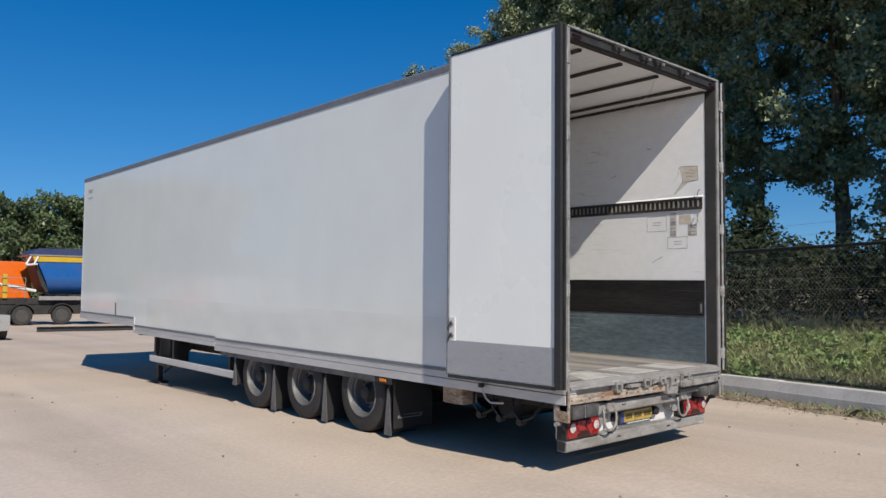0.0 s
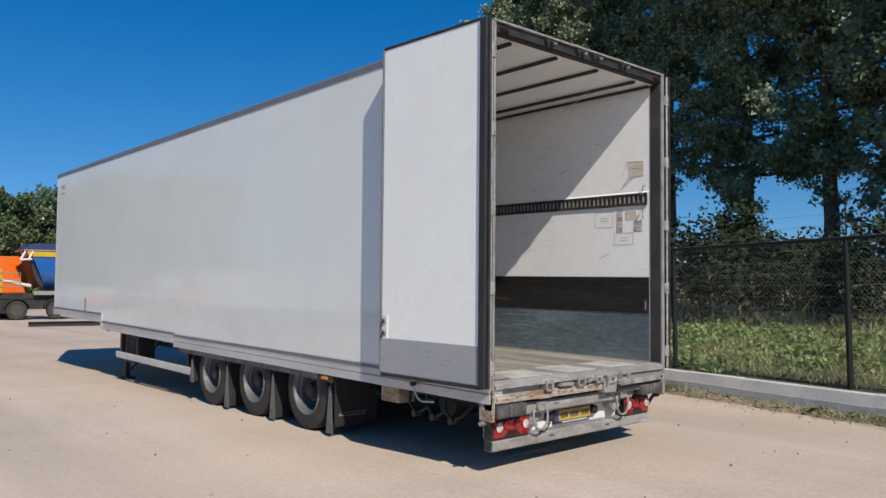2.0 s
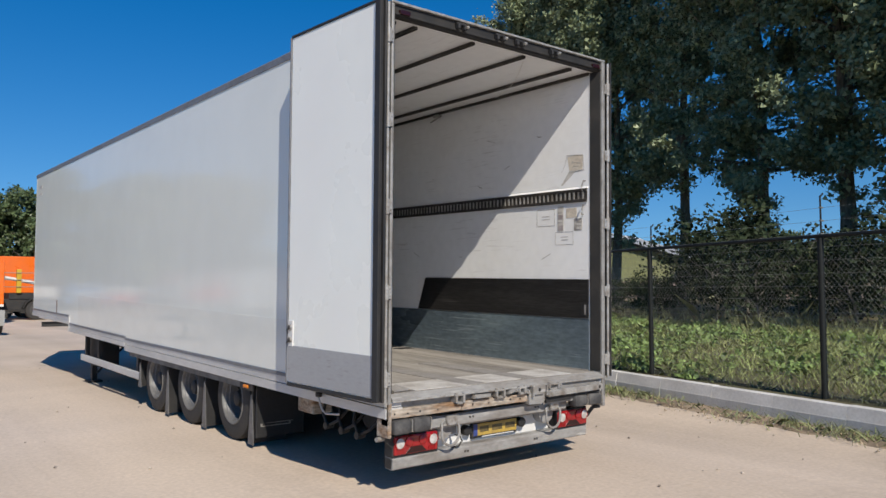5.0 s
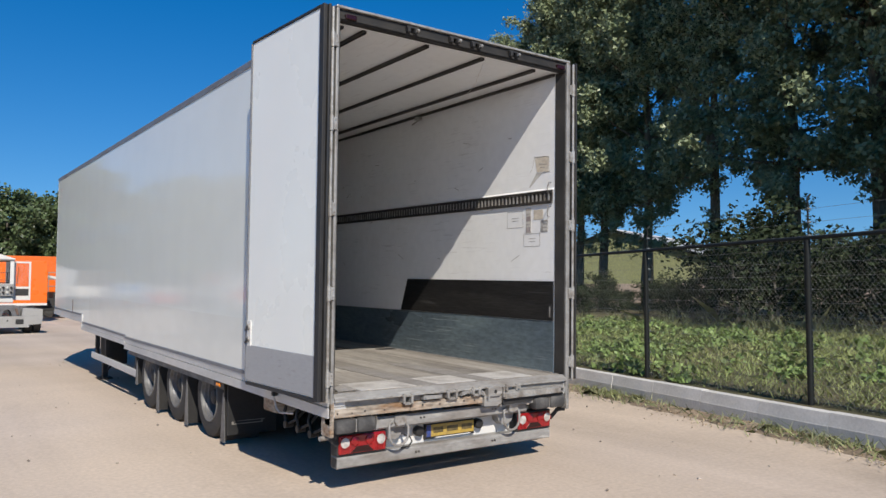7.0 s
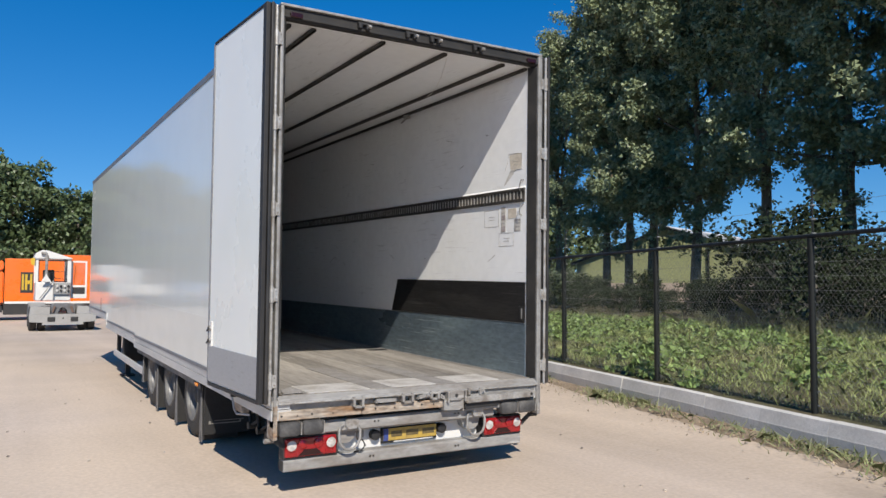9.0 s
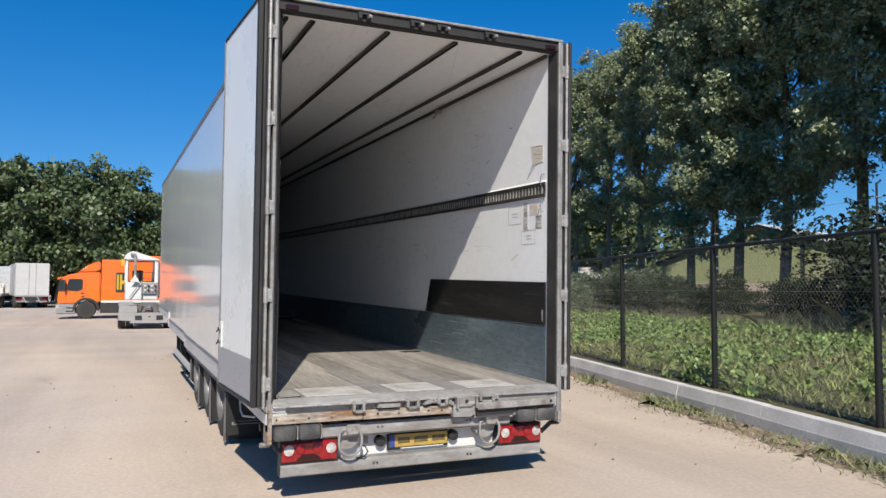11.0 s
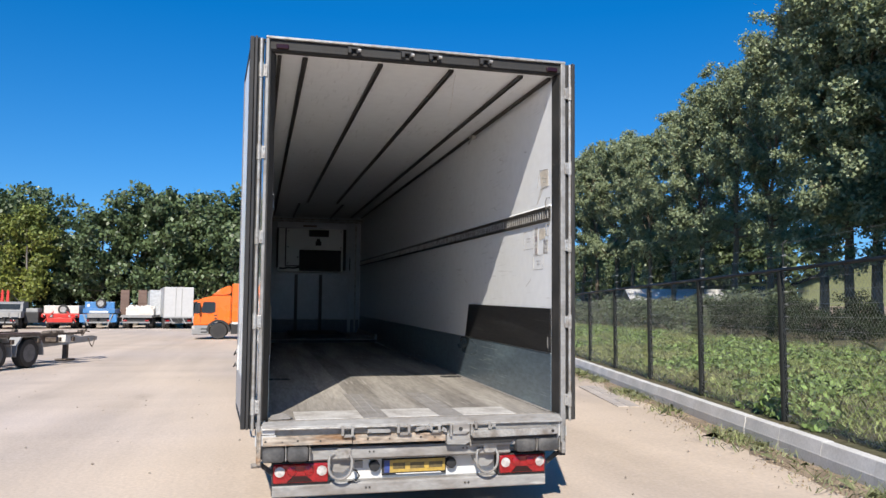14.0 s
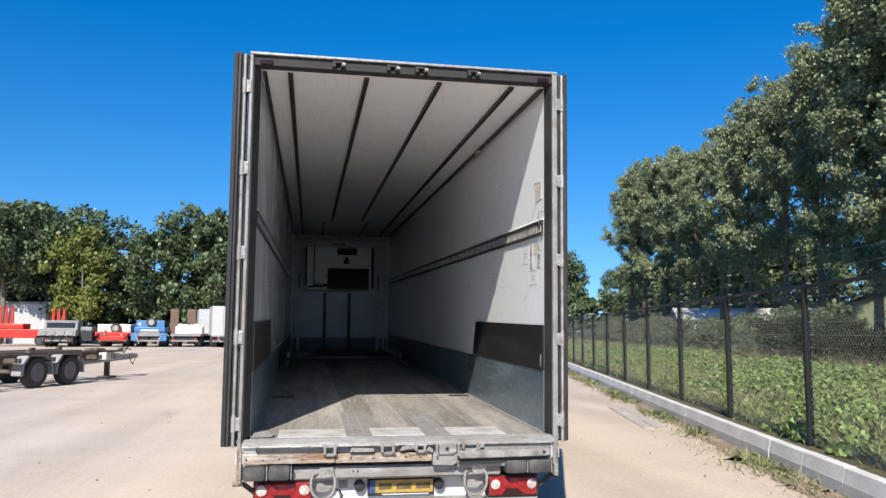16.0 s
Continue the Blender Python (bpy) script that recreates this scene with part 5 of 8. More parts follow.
# loose flap of floor plate at the sill
bm = bmesh.new()
v4 = [bm.verts.new(q) for q in ((-1.20, 0.07, DECK + 0.004), (-1.04, 0.06, DECK + 0.010), (-1.02, 0.13, DECK + 0.008), (-1.09, 0.20, DECK + 0.035), (-1.19, 0.17, DECK + 0.02))]
bm.faces.new(v4)
made = bmesh.ops.extrude_face_region(bm, geom=list(bm.faces))["geom"]
bmesh.ops.translate(bm, vec=(0, 0, 0.006), verts=[q for q in made if isinstance(q, bmesh.types.BMVert)])
bmesh.ops.recalc_face_normals(bm, faces=list(bm.faces))
part("loose_plate", bm, TREAD, trailer, "bent loose corner of plate")
bpart("small_mark", (-1.3015, -1.2985, 12.85, 13.15, 3.55, 3.62), PENCIL, trailer, "small grey mark near the top corner", 0.0)
bpart("small_mark", (-1.3015, -1.2985, 12.85, 13.15, 3.42, 3.46), PENCIL, trailer, "small grey mark near the top corner", 0.0)

# ---- fence ----
fence = thing("chain_link_fence", pose(kerb_x(0), 0, 0, 0, 0, TURN_KERB), "black-green chain-link fence with electric wires behind the kerb", "fence")
F_D, F_TOP, F_STEP, F_FIRST = 0.345, 2.245, 3.03, -0.482
bm = bmesh.new()
rod(bm, (0, 0, 0), (0.055, 0, 0), 0.014, 0.012, 6)
INSULATOR = bpy.data.meshes.new("insulator")
bm.to_mesh(INSULATOR)
bm.free()
INSULATOR.materials.append(MESH_WIRE)
F_A, F_B = F_FIRST - 8 * F_STEP, F_FIRST + 23 * F_STEP
for i in range(-8, 24):
    y = F_FIRST + i * F_STEP
    bm = bmesh.new()
    rod(bm, (F_D, y, 0.2), (F_D, y, F_TOP - 0.026), 0.038, sides=12)
    rod(bm, (F_D, y, F_TOP - 0.05), (F_D, y, F_TOP - 0.02), 0.04, sides=12)
    post = part("post", bm, FENCE_GREEN, fence, "", True)
    bm = bmesh.new()
    high = F_TOP + (0.36 if i % 2 else 0.50)
    rod(bm, (F_D + 0.06, y + 0.03, 0.35), (F_D + 0.06, y + 0.03, high), 0.011, sides=8)
    rod(bm, (F_D + 0.06, y + 0.03, high - 0.012), (F_D + 0.11, y + 0.03, high + 0.03), 0.011, sides=8)
    arm = part("wire_rod", bm, FENCE_GREEN, post)
    for k in range(14 if i % 2 else 15):
        knob = new("insulator", INSULATOR)
        knob.parent = arm
        knob.location = (F_D + 0.045, y + 0.03, 0.36 + k * 0.16)
bm = bmesh.new()
rod(bm, (F_D, F_A, F_TOP), (F_D, F_B, F_TOP), 0.024, sides=10)
part("top_rail", bm, FENCE_GREEN, fence, "dark top rail", True)
for x, z in [(0.10, 0.36 + k * 0.16) for k in range(15)] + [(0.02, z) for z in (0.34, 1.25, 2.19)]:
    bm = bmesh.new()
    rod(bm, (F_D + x, F_A, z), (F_D + x, F_B, z), 0.0017, sides=4)
    part("strand", bm, MESH_WIRE, fence)


def fence_mesh():
    lo, hi, r, pitch = 0.32, F_TOP - 0.02, 0.0011, 0.064
    h = hi - lo
    starts = np.arange(F_A - h * 0.9, F_B, pitch)
    verts, faces = [], []
    for s in (1, -1):
        for y in starts:
            y0, y1 = (y, y + 0.9 * h) if s > 0 else (y + 0.9 * h, y)
            z0, z1 = lo, hi
            a, b = (y0, z0), (y1, z1)
            if min(y0, y1) < F_A or max(y0, y1) > F_B:
                continue
            n = len(verts)
            for (yy, zz) in (a, b):
                verts += [(F_D - r + s * 0.001, yy, zz), (F_D + 0.5 * r + s * 0.001, yy + 0.8 * r, zz - s * 0.6 * r), (F_D + 0.5 * r + s * 0.001, yy - 0.8 * r, zz + s * 0.6 * r)]
            for k in range(3):
                faces.append((n + k, n + (k + 1) % 3, n + 3 + (k + 1) % 3, n + 3 + k))
    ob = raw_mesh("wire_mesh", np.array(verts), np.array(faces), MESH_WIRE, fence)
    tagged(ob, kind="stuff")


fence_mesh()

# ---- plants ----
def leaf_quads(centres, size, rng, up=0.5, shape=0.55, out=None):
    """Diamond leaves round the centres; size: (n,). out: the way that the leaves tend to face."""
    n = len(centres)
    axis = rng.normal(size=(n, 3))
    axis[:, 2] -= 0.3
    axis /= np.linalg.norm(axis, axis=1)[:, None]
    nor = rng.normal(size=(n, 3))
    nor[:, 2] += up
    if out is not None:
        nor = 0.38 * nor + out
    side = np.cross(axis, nor)
    side /= np.linalg.norm(side, axis=1)[:, None] + 1e-9
    s = size[:, None]
    v = np.stack([centres - axis * s * 0.5, centres + side * s * shape * 0.5 - axis * s * 0.06, centres + axis * s * 0.5, centres - side * s * shape * 0.5 - axis * s * 0.06], 1).reshape(-1, 3)
    f = np.arange(4 * n).reshape(n, 4)
    return v, f


def delta_leaves(centres, size, rng, out):
    """Three-cornered poplar leaves round the centres, hanging by their broad ends, facing out and up by chance."""
    n = len(centres)
    axis = rng.normal(size=(n, 3)) * np.array((1, 1, 0.8))
    axis[:, 2] -= 0.45
    axis /= np.linalg.norm(axis, axis=1)[:, None]
    nor = rng.normal(size=(n, 3)) + out
    nor[:, 2] += 0.6
    side = np.cross(axis, nor)
    side /= np.linalg.norm(side, axis=1)[:, None] + 1e-9
    s = size[:, None]
    v = np.stack([centres - axis * s * 0.4 - side * s * 0.47, centres - axis * s * 0.4 + side * s * 0.47, centres + axis * s * 0.6], 1).reshape(-1, 3)
    return v, np.arange(3 * n).reshape(n, 3)


def tree_mesh(seed, height, crown_from, radius, limbs, leaves, leaf, upright=0.6, trunk=0.24, fork=False, clump=1.0, shell=0.45, wide=0.7, fuzz=0.07, tuft=(1.0, 1.0, 0.8)):
    """Trunk with limbs as one mesh, and the crown's leaves as another. Returns bmesh, verts, faces."""
    rnd = random.Random(seed)
    rng = np.random.default_rng(seed)
    bm = bmesh.new()
    bend = [Vector((0, 0, -0.3))]
    p = Vector((0, 0, -0.3))
    steps = 9
    for k in range(steps):
        p = p + Vector((rnd.uniform(-0.12, 0.12), rnd.uniform(-0.12, 0.12), (height * 0.93 + 0.3) / steps))
        bend.append(p.copy())

    def trunk_at(z):
        k = min(steps - 1, max(0, int((z + 0.3) / (height * 0.93 + 0.3) * steps)))
        a, b = bend[k], bend[k + 1]
        u = (z - a.z) / (b.z - a.z)
        return a + (b - a) * u

    for k in range(steps):
        r0, r1 = (trunk * (1 - 0.93 * (j / steps)) + 0.015 for j in (k, k + 1))
        if k == 0:
            r0 *= 1.3
        rod(bm, bend[k], bend[k + 1], r0, r1, 10, False)
    clumps, sizes = [], []
    for i in range(limbs):
        u = (i + rnd.random()) / limbs
        z = crown_from + (height * 0.94 - crown_from) * u ** 0.9
        start = trunk_at(z)
        a = i * 2.4 + rnd.uniform(-0.5, 0.5)
        prof = (0.55 + 0.45 * min(1.0, u / 0.22)) * (1 - max(0.0, u - 0.22) / 0.80) ** 0.7 if not fork else math.sqrt(max(0.05, 1 - (1.9 * u - 0.75) ** 2 * 0.7))
        length = radius * prof * rnd.uniform(0.65, 1.15) + 0.3
        d = Vector((math.cos(a), math.sin(a), upright * rnd.uniform(0.7, 1.7) - (0.25 if u < 0.2 else 0)))
        pts = [start]
        for k in range(4):
            d2 = (d + Vector((rnd.uniform(-0.3, 0.3), rnd.uniform(-0.3, 0.3), 0.12 * k - 0.1))).normalized()
            pts.append(pts[-1] + d2 * length / 3.4)
        r = max(0.02, trunk * 0.30 * (1 - 0.75 * u))
        for k in range(4):
            rod(bm, pts[k], pts[k + 1], r * (1 - 0.22 * k), r * (1 - 0.22 * (k + 1)), 5, False)
        for k in range(2 if fork else 1, 5):
            for j in range(1 if k < 4 or fork else 2):
                q = pts[k] + Vector((rnd.gauss(0, 0.4), rnd.gauss(0, 0.4), rnd.gauss(0, 0.35))) * (length / 2.6)
                if q.z < crown_from * 0.72:
                    continue
                rod(bm, pts[k], q, r * 0.35, 0.006, 4, False)
                clumps.append(q)
                sizes.append(clump * rnd.uniform(0.4, 0.9) * (length / 3.2) ** 0.5)
    clumps.append(trunk_at(height * 0.93))
    sizes.append(0.6)
    c = np.array([tuple(q) for q in clumps])
    s = np.array(sizes)
    pick = rng.choice(len(c), size=leaves, p=s ** 2 / (s ** 2).sum())
    out = rng.normal(size=(leaves, 3))
    out[:, 2] += 0.25
    out /= np.linalg.norm(out, axis=1)[:, None]
    reach = (shell + (1.08 - shell) * rng.uniform(0, 1, leaves) ** 0.6)[:, None] * np.array(tuft)
    v, f = leaf_quads(c[pick] + out * reach * s[pick][:, None] + rng.normal(size=(leaves, 3)) * fuzz, rng.uniform(0.6, 1.3, leaves) * leaf, rng, shape=wide, out=out)
    return bm, v, f


def make_tree(name, m, label, group, leaf_mat, bark=BARK, **kw):
    t = thing(name, m, label, "tree", group)
    bm, v, f = tree_mesh(**kw)
    part("trunk", bm, bark, t, "", True)
    raw_mesh("crown", v, f, leaf_mat, t)
    return t


def poplar_mesh(seed, height, crown_from, radius, limbs, leaves, leaf, trunk=0.24, twin=False, rise=16.0):
    """A poplar: a wandering trunk, often with a second leader, rising limbs, twigs, and small leaves in loose sprays."""
    rnd = random.Random(seed)
    rng = np.random.default_rng(seed)
    bm = bmesh.new()
    steps = 11

    def leader(start, top, r_low, drift):
        pts = [Vector(start)]
        for k in range(steps):
            d = Vector((rnd.uniform(-0.14, 0.14) + drift[0], rnd.uniform(-0.14, 0.14) + drift[1], (top - start[2]) / steps))
            pts.append(pts[-1] + d)
        for k in range(steps):
            r0, r1 = (r_low * (1 - 0.94 * j / steps) + 0.012 for j in (k, k + 1))
            rod(bm, pts[k], pts[k + 1], r0 * (1.35 if k == 0 and start[2] < 0 else 1.0), r1, 9, False)
        return pts

    def along(pts, z):
        for a, b in zip(pts, pts[1:]):
            if b.z >= z:
                return a + (b - a) * max(0.0, (z - a.z) / (b.z - a.z))
        return pts[-1].copy()

    leaders = [leader((0, 0, -0.3), height * 0.95, trunk, (rnd.uniform(-0.04, 0.04), rnd.uniform(-0.04, 0.04)))]
    if twin:
        a = rnd.uniform(0, 6.28)
        leaders.append(leader(tuple(along(leaders[0], height * 0.27)), height * 0.88, trunk * 0.62, (0.13 * math.cos(a), 0.13 * math.sin(a))))
    spots, sizes = [], []
    for i in range(limbs):
        u = (i + rnd.random()) / limbs
        z = crown_from + (height * 0.92 - crown_from) * u ** 0.9
        pts_l = leaders[i % len(leaders)] if z > height * 0.36 else leaders[0]
        start = along(pts_l, z)
        a = i * 2.4 + rnd.uniform(-0.6, 0.6)
        span = radius * math.sqrt(max(0.06, 1 - ((u - 0.36) / 0.70) ** 2)) * rnd.uniform(0.6, 1.18)
        e = radians(rise + (62 - rise) * u + rnd.gauss(0, 9))
        if u < 0.16:
            e -= radians(20)
        length = min(span / max(0.42, math.cos(e)), (height - z) / max(0.25, math.sin(e)) + 0.5)
        d = Vector((math.cos(a) * math.cos(e), math.sin(a) * math.cos(e), math.sin(e)))
        pts = [start]
        for k in range(5):
            step = (d + Vector((rnd.uniform(-0.25, 0.25), rnd.uniform(-0.25, 0.25), 0.09 * k - 0.06))).normalized()
            pts.append(pts[-1] + step * length / 5)
        r = max(0.018, trunk * 0.34 * (1 - 0.72 * u))
        for k in range(5):
            rod(bm, pts[k], pts[k + 1], r * (1 - 0.18 * k), r * (1 - 0.18 * (k + 1)), 5, False)
        for k in range(2, 6):
            for j in range(2 if k < 4 else 3):
                t = (d * 0.5 + Vector((rnd.gauss(0, 0.7), rnd.gauss(0, 0.7), rnd.gauss(0.05, 0.55)))).normalized() * rnd.uniform(0.35, 1.0)
                q = pts[k] + t
                if q.z < crown_from * 0.8:
                    continue
                rod(bm, pts[k], q, 0.014, 0.005, 3, False)
                spots += [q, pts[k] + t * 0.5]
                sizes += [rnd.uniform(0.22, 0.44), rnd.uniform(0.17, 0.30)]
    for k in range(9):
        # shoots on the bare trunk
        z = crown_from * rnd.uniform(0.5, 1.0)
        q = along(leaders[0], z) + Vector((rnd.gauss(0, 0.5), rnd.gauss(0, 0.5), 0.15))
        rod(bm, along(leaders[0], z), q, 0.012, 0.004, 3, False)
        spots.append(q)
        sizes.append(rnd.uniform(0.22, 0.40))
    for pts_l in leaders:
        for k in range(4):
            spots.append(pts_l[-1] + Vector((rnd.gauss(0, 0.25), rnd.gauss(0, 0.25), rnd.uniform(-1.2, 0.4))))
            sizes.append(rnd.uniform(0.3, 0.45))
    c, s = np.array([tuple(q) for q in spots]), np.array(sizes)
    pick = rng.choice(len(c), size=leaves, p=s ** 2 / (s ** 2).sum())
    off = rng.normal(size=(leaves, 3)) * np.array((0.62, 0.62, 0.52))
    out = off / (np.linalg.norm(off, axis=1)[:, None] + 1e-6)
    v, f = delta_leaves(c[pick] + off * s[pick][:, None], rng.uniform(0.6, 1.35, leaves) * leaf, rng, out * 1.7)
    return bm, v, f


# the poplar row behind the verge; the first four, out of view, are added for shade
POPLARS = ((17.9, -11.4), (18.8, -6.0), (19.5, -1.9), (20.1, 1.2), (20.6, 3.6), (21.1, 6.1), (21.8, 9.3), (22.6, 13.4), (23.4, 17.2))
# those further on: place, kind, height, turn
FAR_POPLARS = ((24.1, 20.6, 2, 20.5, 160), (24.5, 22.4, 0, 18.0, 160), (25.0, 24.8, 3, 18.0, 180), (26.1, 30.2, 6, 16.5, 280),
               (27.1, 35.2, 4, 16.5, 340), (28.2, 40.1, 5, 16.5, 200), (29.6, 46.0, 5, 16.0, 220), (30.6, 51.0, 6, 16.0, 120),
               (31.4, 55.7, 6, 17.0, 80), (32.2, 60.0, 5, 18.0, 300), (33.2, 66.7, 6, 18.5, 100), (33.8, 72.0, 4, 18.0, 300))
kinds = [dict(seed=11, height=19.0, crown_from=4.9, radius=3.3, limbs=52, leaves=76000, leaf=0.145, trunk=0.27),
         dict(seed=12, height=21.0, crown_from=5.7, radius=3.2, limbs=54, leaves=76000, leaf=0.145, trunk=0.26, twin=True),
         dict(seed=13, height=18.2, crown_from=4.5, radius=3.1, limbs=50, leaves=74000, leaf=0.145, trunk=0.24),
         dict(seed=14, height=19.8, crown_from=5.3, radius=3.4, limbs=54, leaves=76000, leaf=0.145, trunk=0.29, twin=True),
         dict(seed=15, height=18.6, crown_from=6.6, radius=2.8, limbs=46, leaves=41000, leaf=0.17, trunk=0.30, rise=34),
         dict(seed=16, height=17.4, crown_from=5.8, radius=3.0, limbs=44, leaves=41000, leaf=0.17, trunk=0.27, twin=True, rise=30),
         dict(seed=17, height=19.4, crown_from=7.0, radius=2.7, limbs=46, leaves=41000, leaf=0.17, trunk=0.29, twin=True, rise=36)]
first = {}
rnd = random.Random(8)


def poplar(k, m, sc, tall):
    if k not in first:
        first[k] = c = thing("poplar_tree", m, "tall poplar with grey trunk and glossy dark green leaves", "tree", "poplar row")
        bm, v, f = poplar_mesh(**kinds[k])
        part("trunk", bm, PALE_BARK, c, "", True)
        raw_mesh("crown", v, f, POPLAR_LEAF, c)
    else:
        c = copy_thing(first[k], m)
    c.scale = (sc, sc, tall)


for i, (x, y) in enumerate(POPLARS, 2):
    # the unseen ones are enlarged so that they shade the next crowns more
    sc = rnd.uniform(0.90, 1.06) * (1.0 if y > 2 else 1.2)
    poplar(i % 4 if y > 0 else 4 + i % 3, pose(x, y, 0.75, rnd.uniform(-2.5, 2.5), rnd.uniform(-2.5, 2.5), rnd.uniform(0, 360)), sc, sc * rnd.uniform(0.96, 1.05))
for x, y, k, tall, turn in FAR_POPLARS:
    sc = tall / (kinds[k]["height"] + (1.2, 0.5, 1.2, 1.1, 1.3, 1.1, 1.2)[k])
    poplar(k, pose(x, y, 0.75, 0, 0, turn), sc * 0.95, sc)

# round-headed trees beyond the yard
OAKS = ((-39, 90, 1.08, 0), (-34.5, 89, 1.08, 1), (-31.2, 76.6, 0.94, 4), (-30, 90, 1.06, 0), (-25.8, 84, 0.92, 1), (-23.6, 75.5, 0.86, 3), (-20.9, 83, 0.66, 0), (-17.3, 79, 0.83, 2), (-14, 80, 0.92, 0), (-10.4, 79, 0.96, 1), (-7.2, 81, 0.90, 2), (-3.8, 79, 0.95, 0), (0.2, 80, 0.82, 1), (4, 81, 0.80, 2), (8, 80, 0.78, 0), (11.5, 79, 0.76, 1), (14.2, 81, 0.72, 2), (17, 79, 0.80, 0), (20.5, 80, 0.78, 1), (25, 82, 0.8, 2))
oak_kinds = [dict(seed=21, height=14.6, crown_from=2.4, radius=4.8, limbs=30, leaves=8300, leaf=0.50, upright=0.45, trunk=0.3, fork=True, clump=1.25, shell=0.55, fuzz=0.2),
             dict(seed=22, height=14.2, crown_from=2.2, radius=4.6, limbs=28, leaves=8100, leaf=0.50, upright=0.5, trunk=0.28, fork=True, clump=1.3, shell=0.55, fuzz=0.2),
             dict(seed=23, height=13.8, crown_from=2.5, radius=5.0, limbs=30, leaves=8300, leaf=0.50, upright=0.4, trunk=0.3, fork=True, clump=1.2, shell=0.55, fuzz=0.2),
             dict(seed=24, height=13.2, crown_from=2.0, radius=3.2, limbs=26, leaves=8500, leaf=0.40, upright=0.7, trunk=0.2, fork=True, clump=1.2, shell=0.5, fuzz=0.2),
             dict(seed=25, height=14.4, crown_from=5.2, radius=4.6, limbs=26, leaves=7800, leaf=0.50, upright=0.35, trunk=0.36, fork=True, clump=1.3, shell=0.55, fuzz=0.2)]
first = {}
rnd = random.Random(9)
for i, (x, y, sc, k) in enumerate(OAKS):
    m = pose(x, y, 0, 0, 0, rnd.uniform(0, 360))
    if k not in first:
        if k == 3:
            first[k] = make_tree("young_tree", m, "slender tree with green and yellowing leaves", "", YELLOW_LEAF, **oak_kinds[k])
        else:
            first[k] = make_tree("oak_tree", m, "broad round-headed tree with dense green leaves", "trees beyond the yard", OAK_LEAF, **oak_kinds[k])
        c = first[k]
    else:
        c = copy_thing(first[k], m)
    c.scale = (sc, sc, sc)

# trees and bushes far off, past the end of the fence
for x, y, sc in ((42.5, 121, 1.0), (45.2, 124, 0.86), (66, 150, 1.0), (80, 150, 0.9), (63.8, 38.6, 0.46), (69.6, 41.5, 0.42), (71.4, 33.3, 0.5), (54.0, 58.5, 0.5)):
    c = copy_thing(first[1], pose(x, y, 0, 0, 0, x * 7))
    c.scale = (sc * 0.8, sc * 0.8, sc)
first = None
for i in range(44):
    m = pose(34 + i * 3.1 + rnd.uniform(-0.8, 0.8), 126 - i * 1.5 + rnd.uniform(-1, 1), 0, 0, 0, rnd.uniform(0, 360))
    if first is None:
        first = make_tree("hedge_bush", m, "distant rounded green bush", "far hedge", OAK_LEAF, seed=33, height=6.0, crown_from=0.3, radius=2.6, limbs=8, leaves=900, leaf=0.78, upright=0.5, trunk=0.1, fork=True, clump=1.4, shell=0.7)
    else:
        c = copy_thing(first, m)
        s = rnd.uniform(0.75, 1.15)
        c.scale = (s * 1.2, s * 1.2, s)

# a dark thicket behind the poplars
first = None
for i in range(19):
    m = pose(37.0 + i * 0.55 + rnd.uniform(-1.2, 1.2), 43.0 + i * 3.2 + rnd.uniform(-0.8, 0.8), 0.5, 0, 0, rnd.uniform(0, 360))
    if first is None:
        first = make_tree("thicket_tree", m, "dense dark tree behind the poplar row", "thicket", THICKET_LEAF, seed=35, height=9.0, crown_from=0.6, radius=2.9, limbs=20, leaves=3600, leaf=0.4, upright=0.6, trunk=0.12, fork=True, clump=1.3, shell=0.55, fuzz=0.12)
    else:
        c = copy_thing(first, m)
        s = rnd.uniform(0.75, 1.15)
        c.scale = (s, s, s)

# undergrowth below the far trees
first = None
for i in range(40):
    x = -40 + i * 1.65 + rnd.uniform(-0.5, 0.5)
    m = pose(x, 82.5 + (i % 2) * 4 + rnd.uniform(-0.5, 1.5), 0, 0, 0, rnd.uniform(0, 360))
    if first is None:
        first = make_tree("undergrowth_shrub", m, "low shrub below the trees, coloured dark for the shade", "undergrowth", SHRUB_LEAF_SHADED, seed=31, height=4.2, crown_from=0.3, radius=2.2, limbs=13, leaves=1400, leaf=0.5, upright=0.5, trunk=0.08, fork=True)
    else:
        c = copy_thing(first, m)
        s = rnd.uniform(0.7, 1.2)
        c.scale = (s * 1.2, s, s * (1.7 if i % 2 else 1.0))

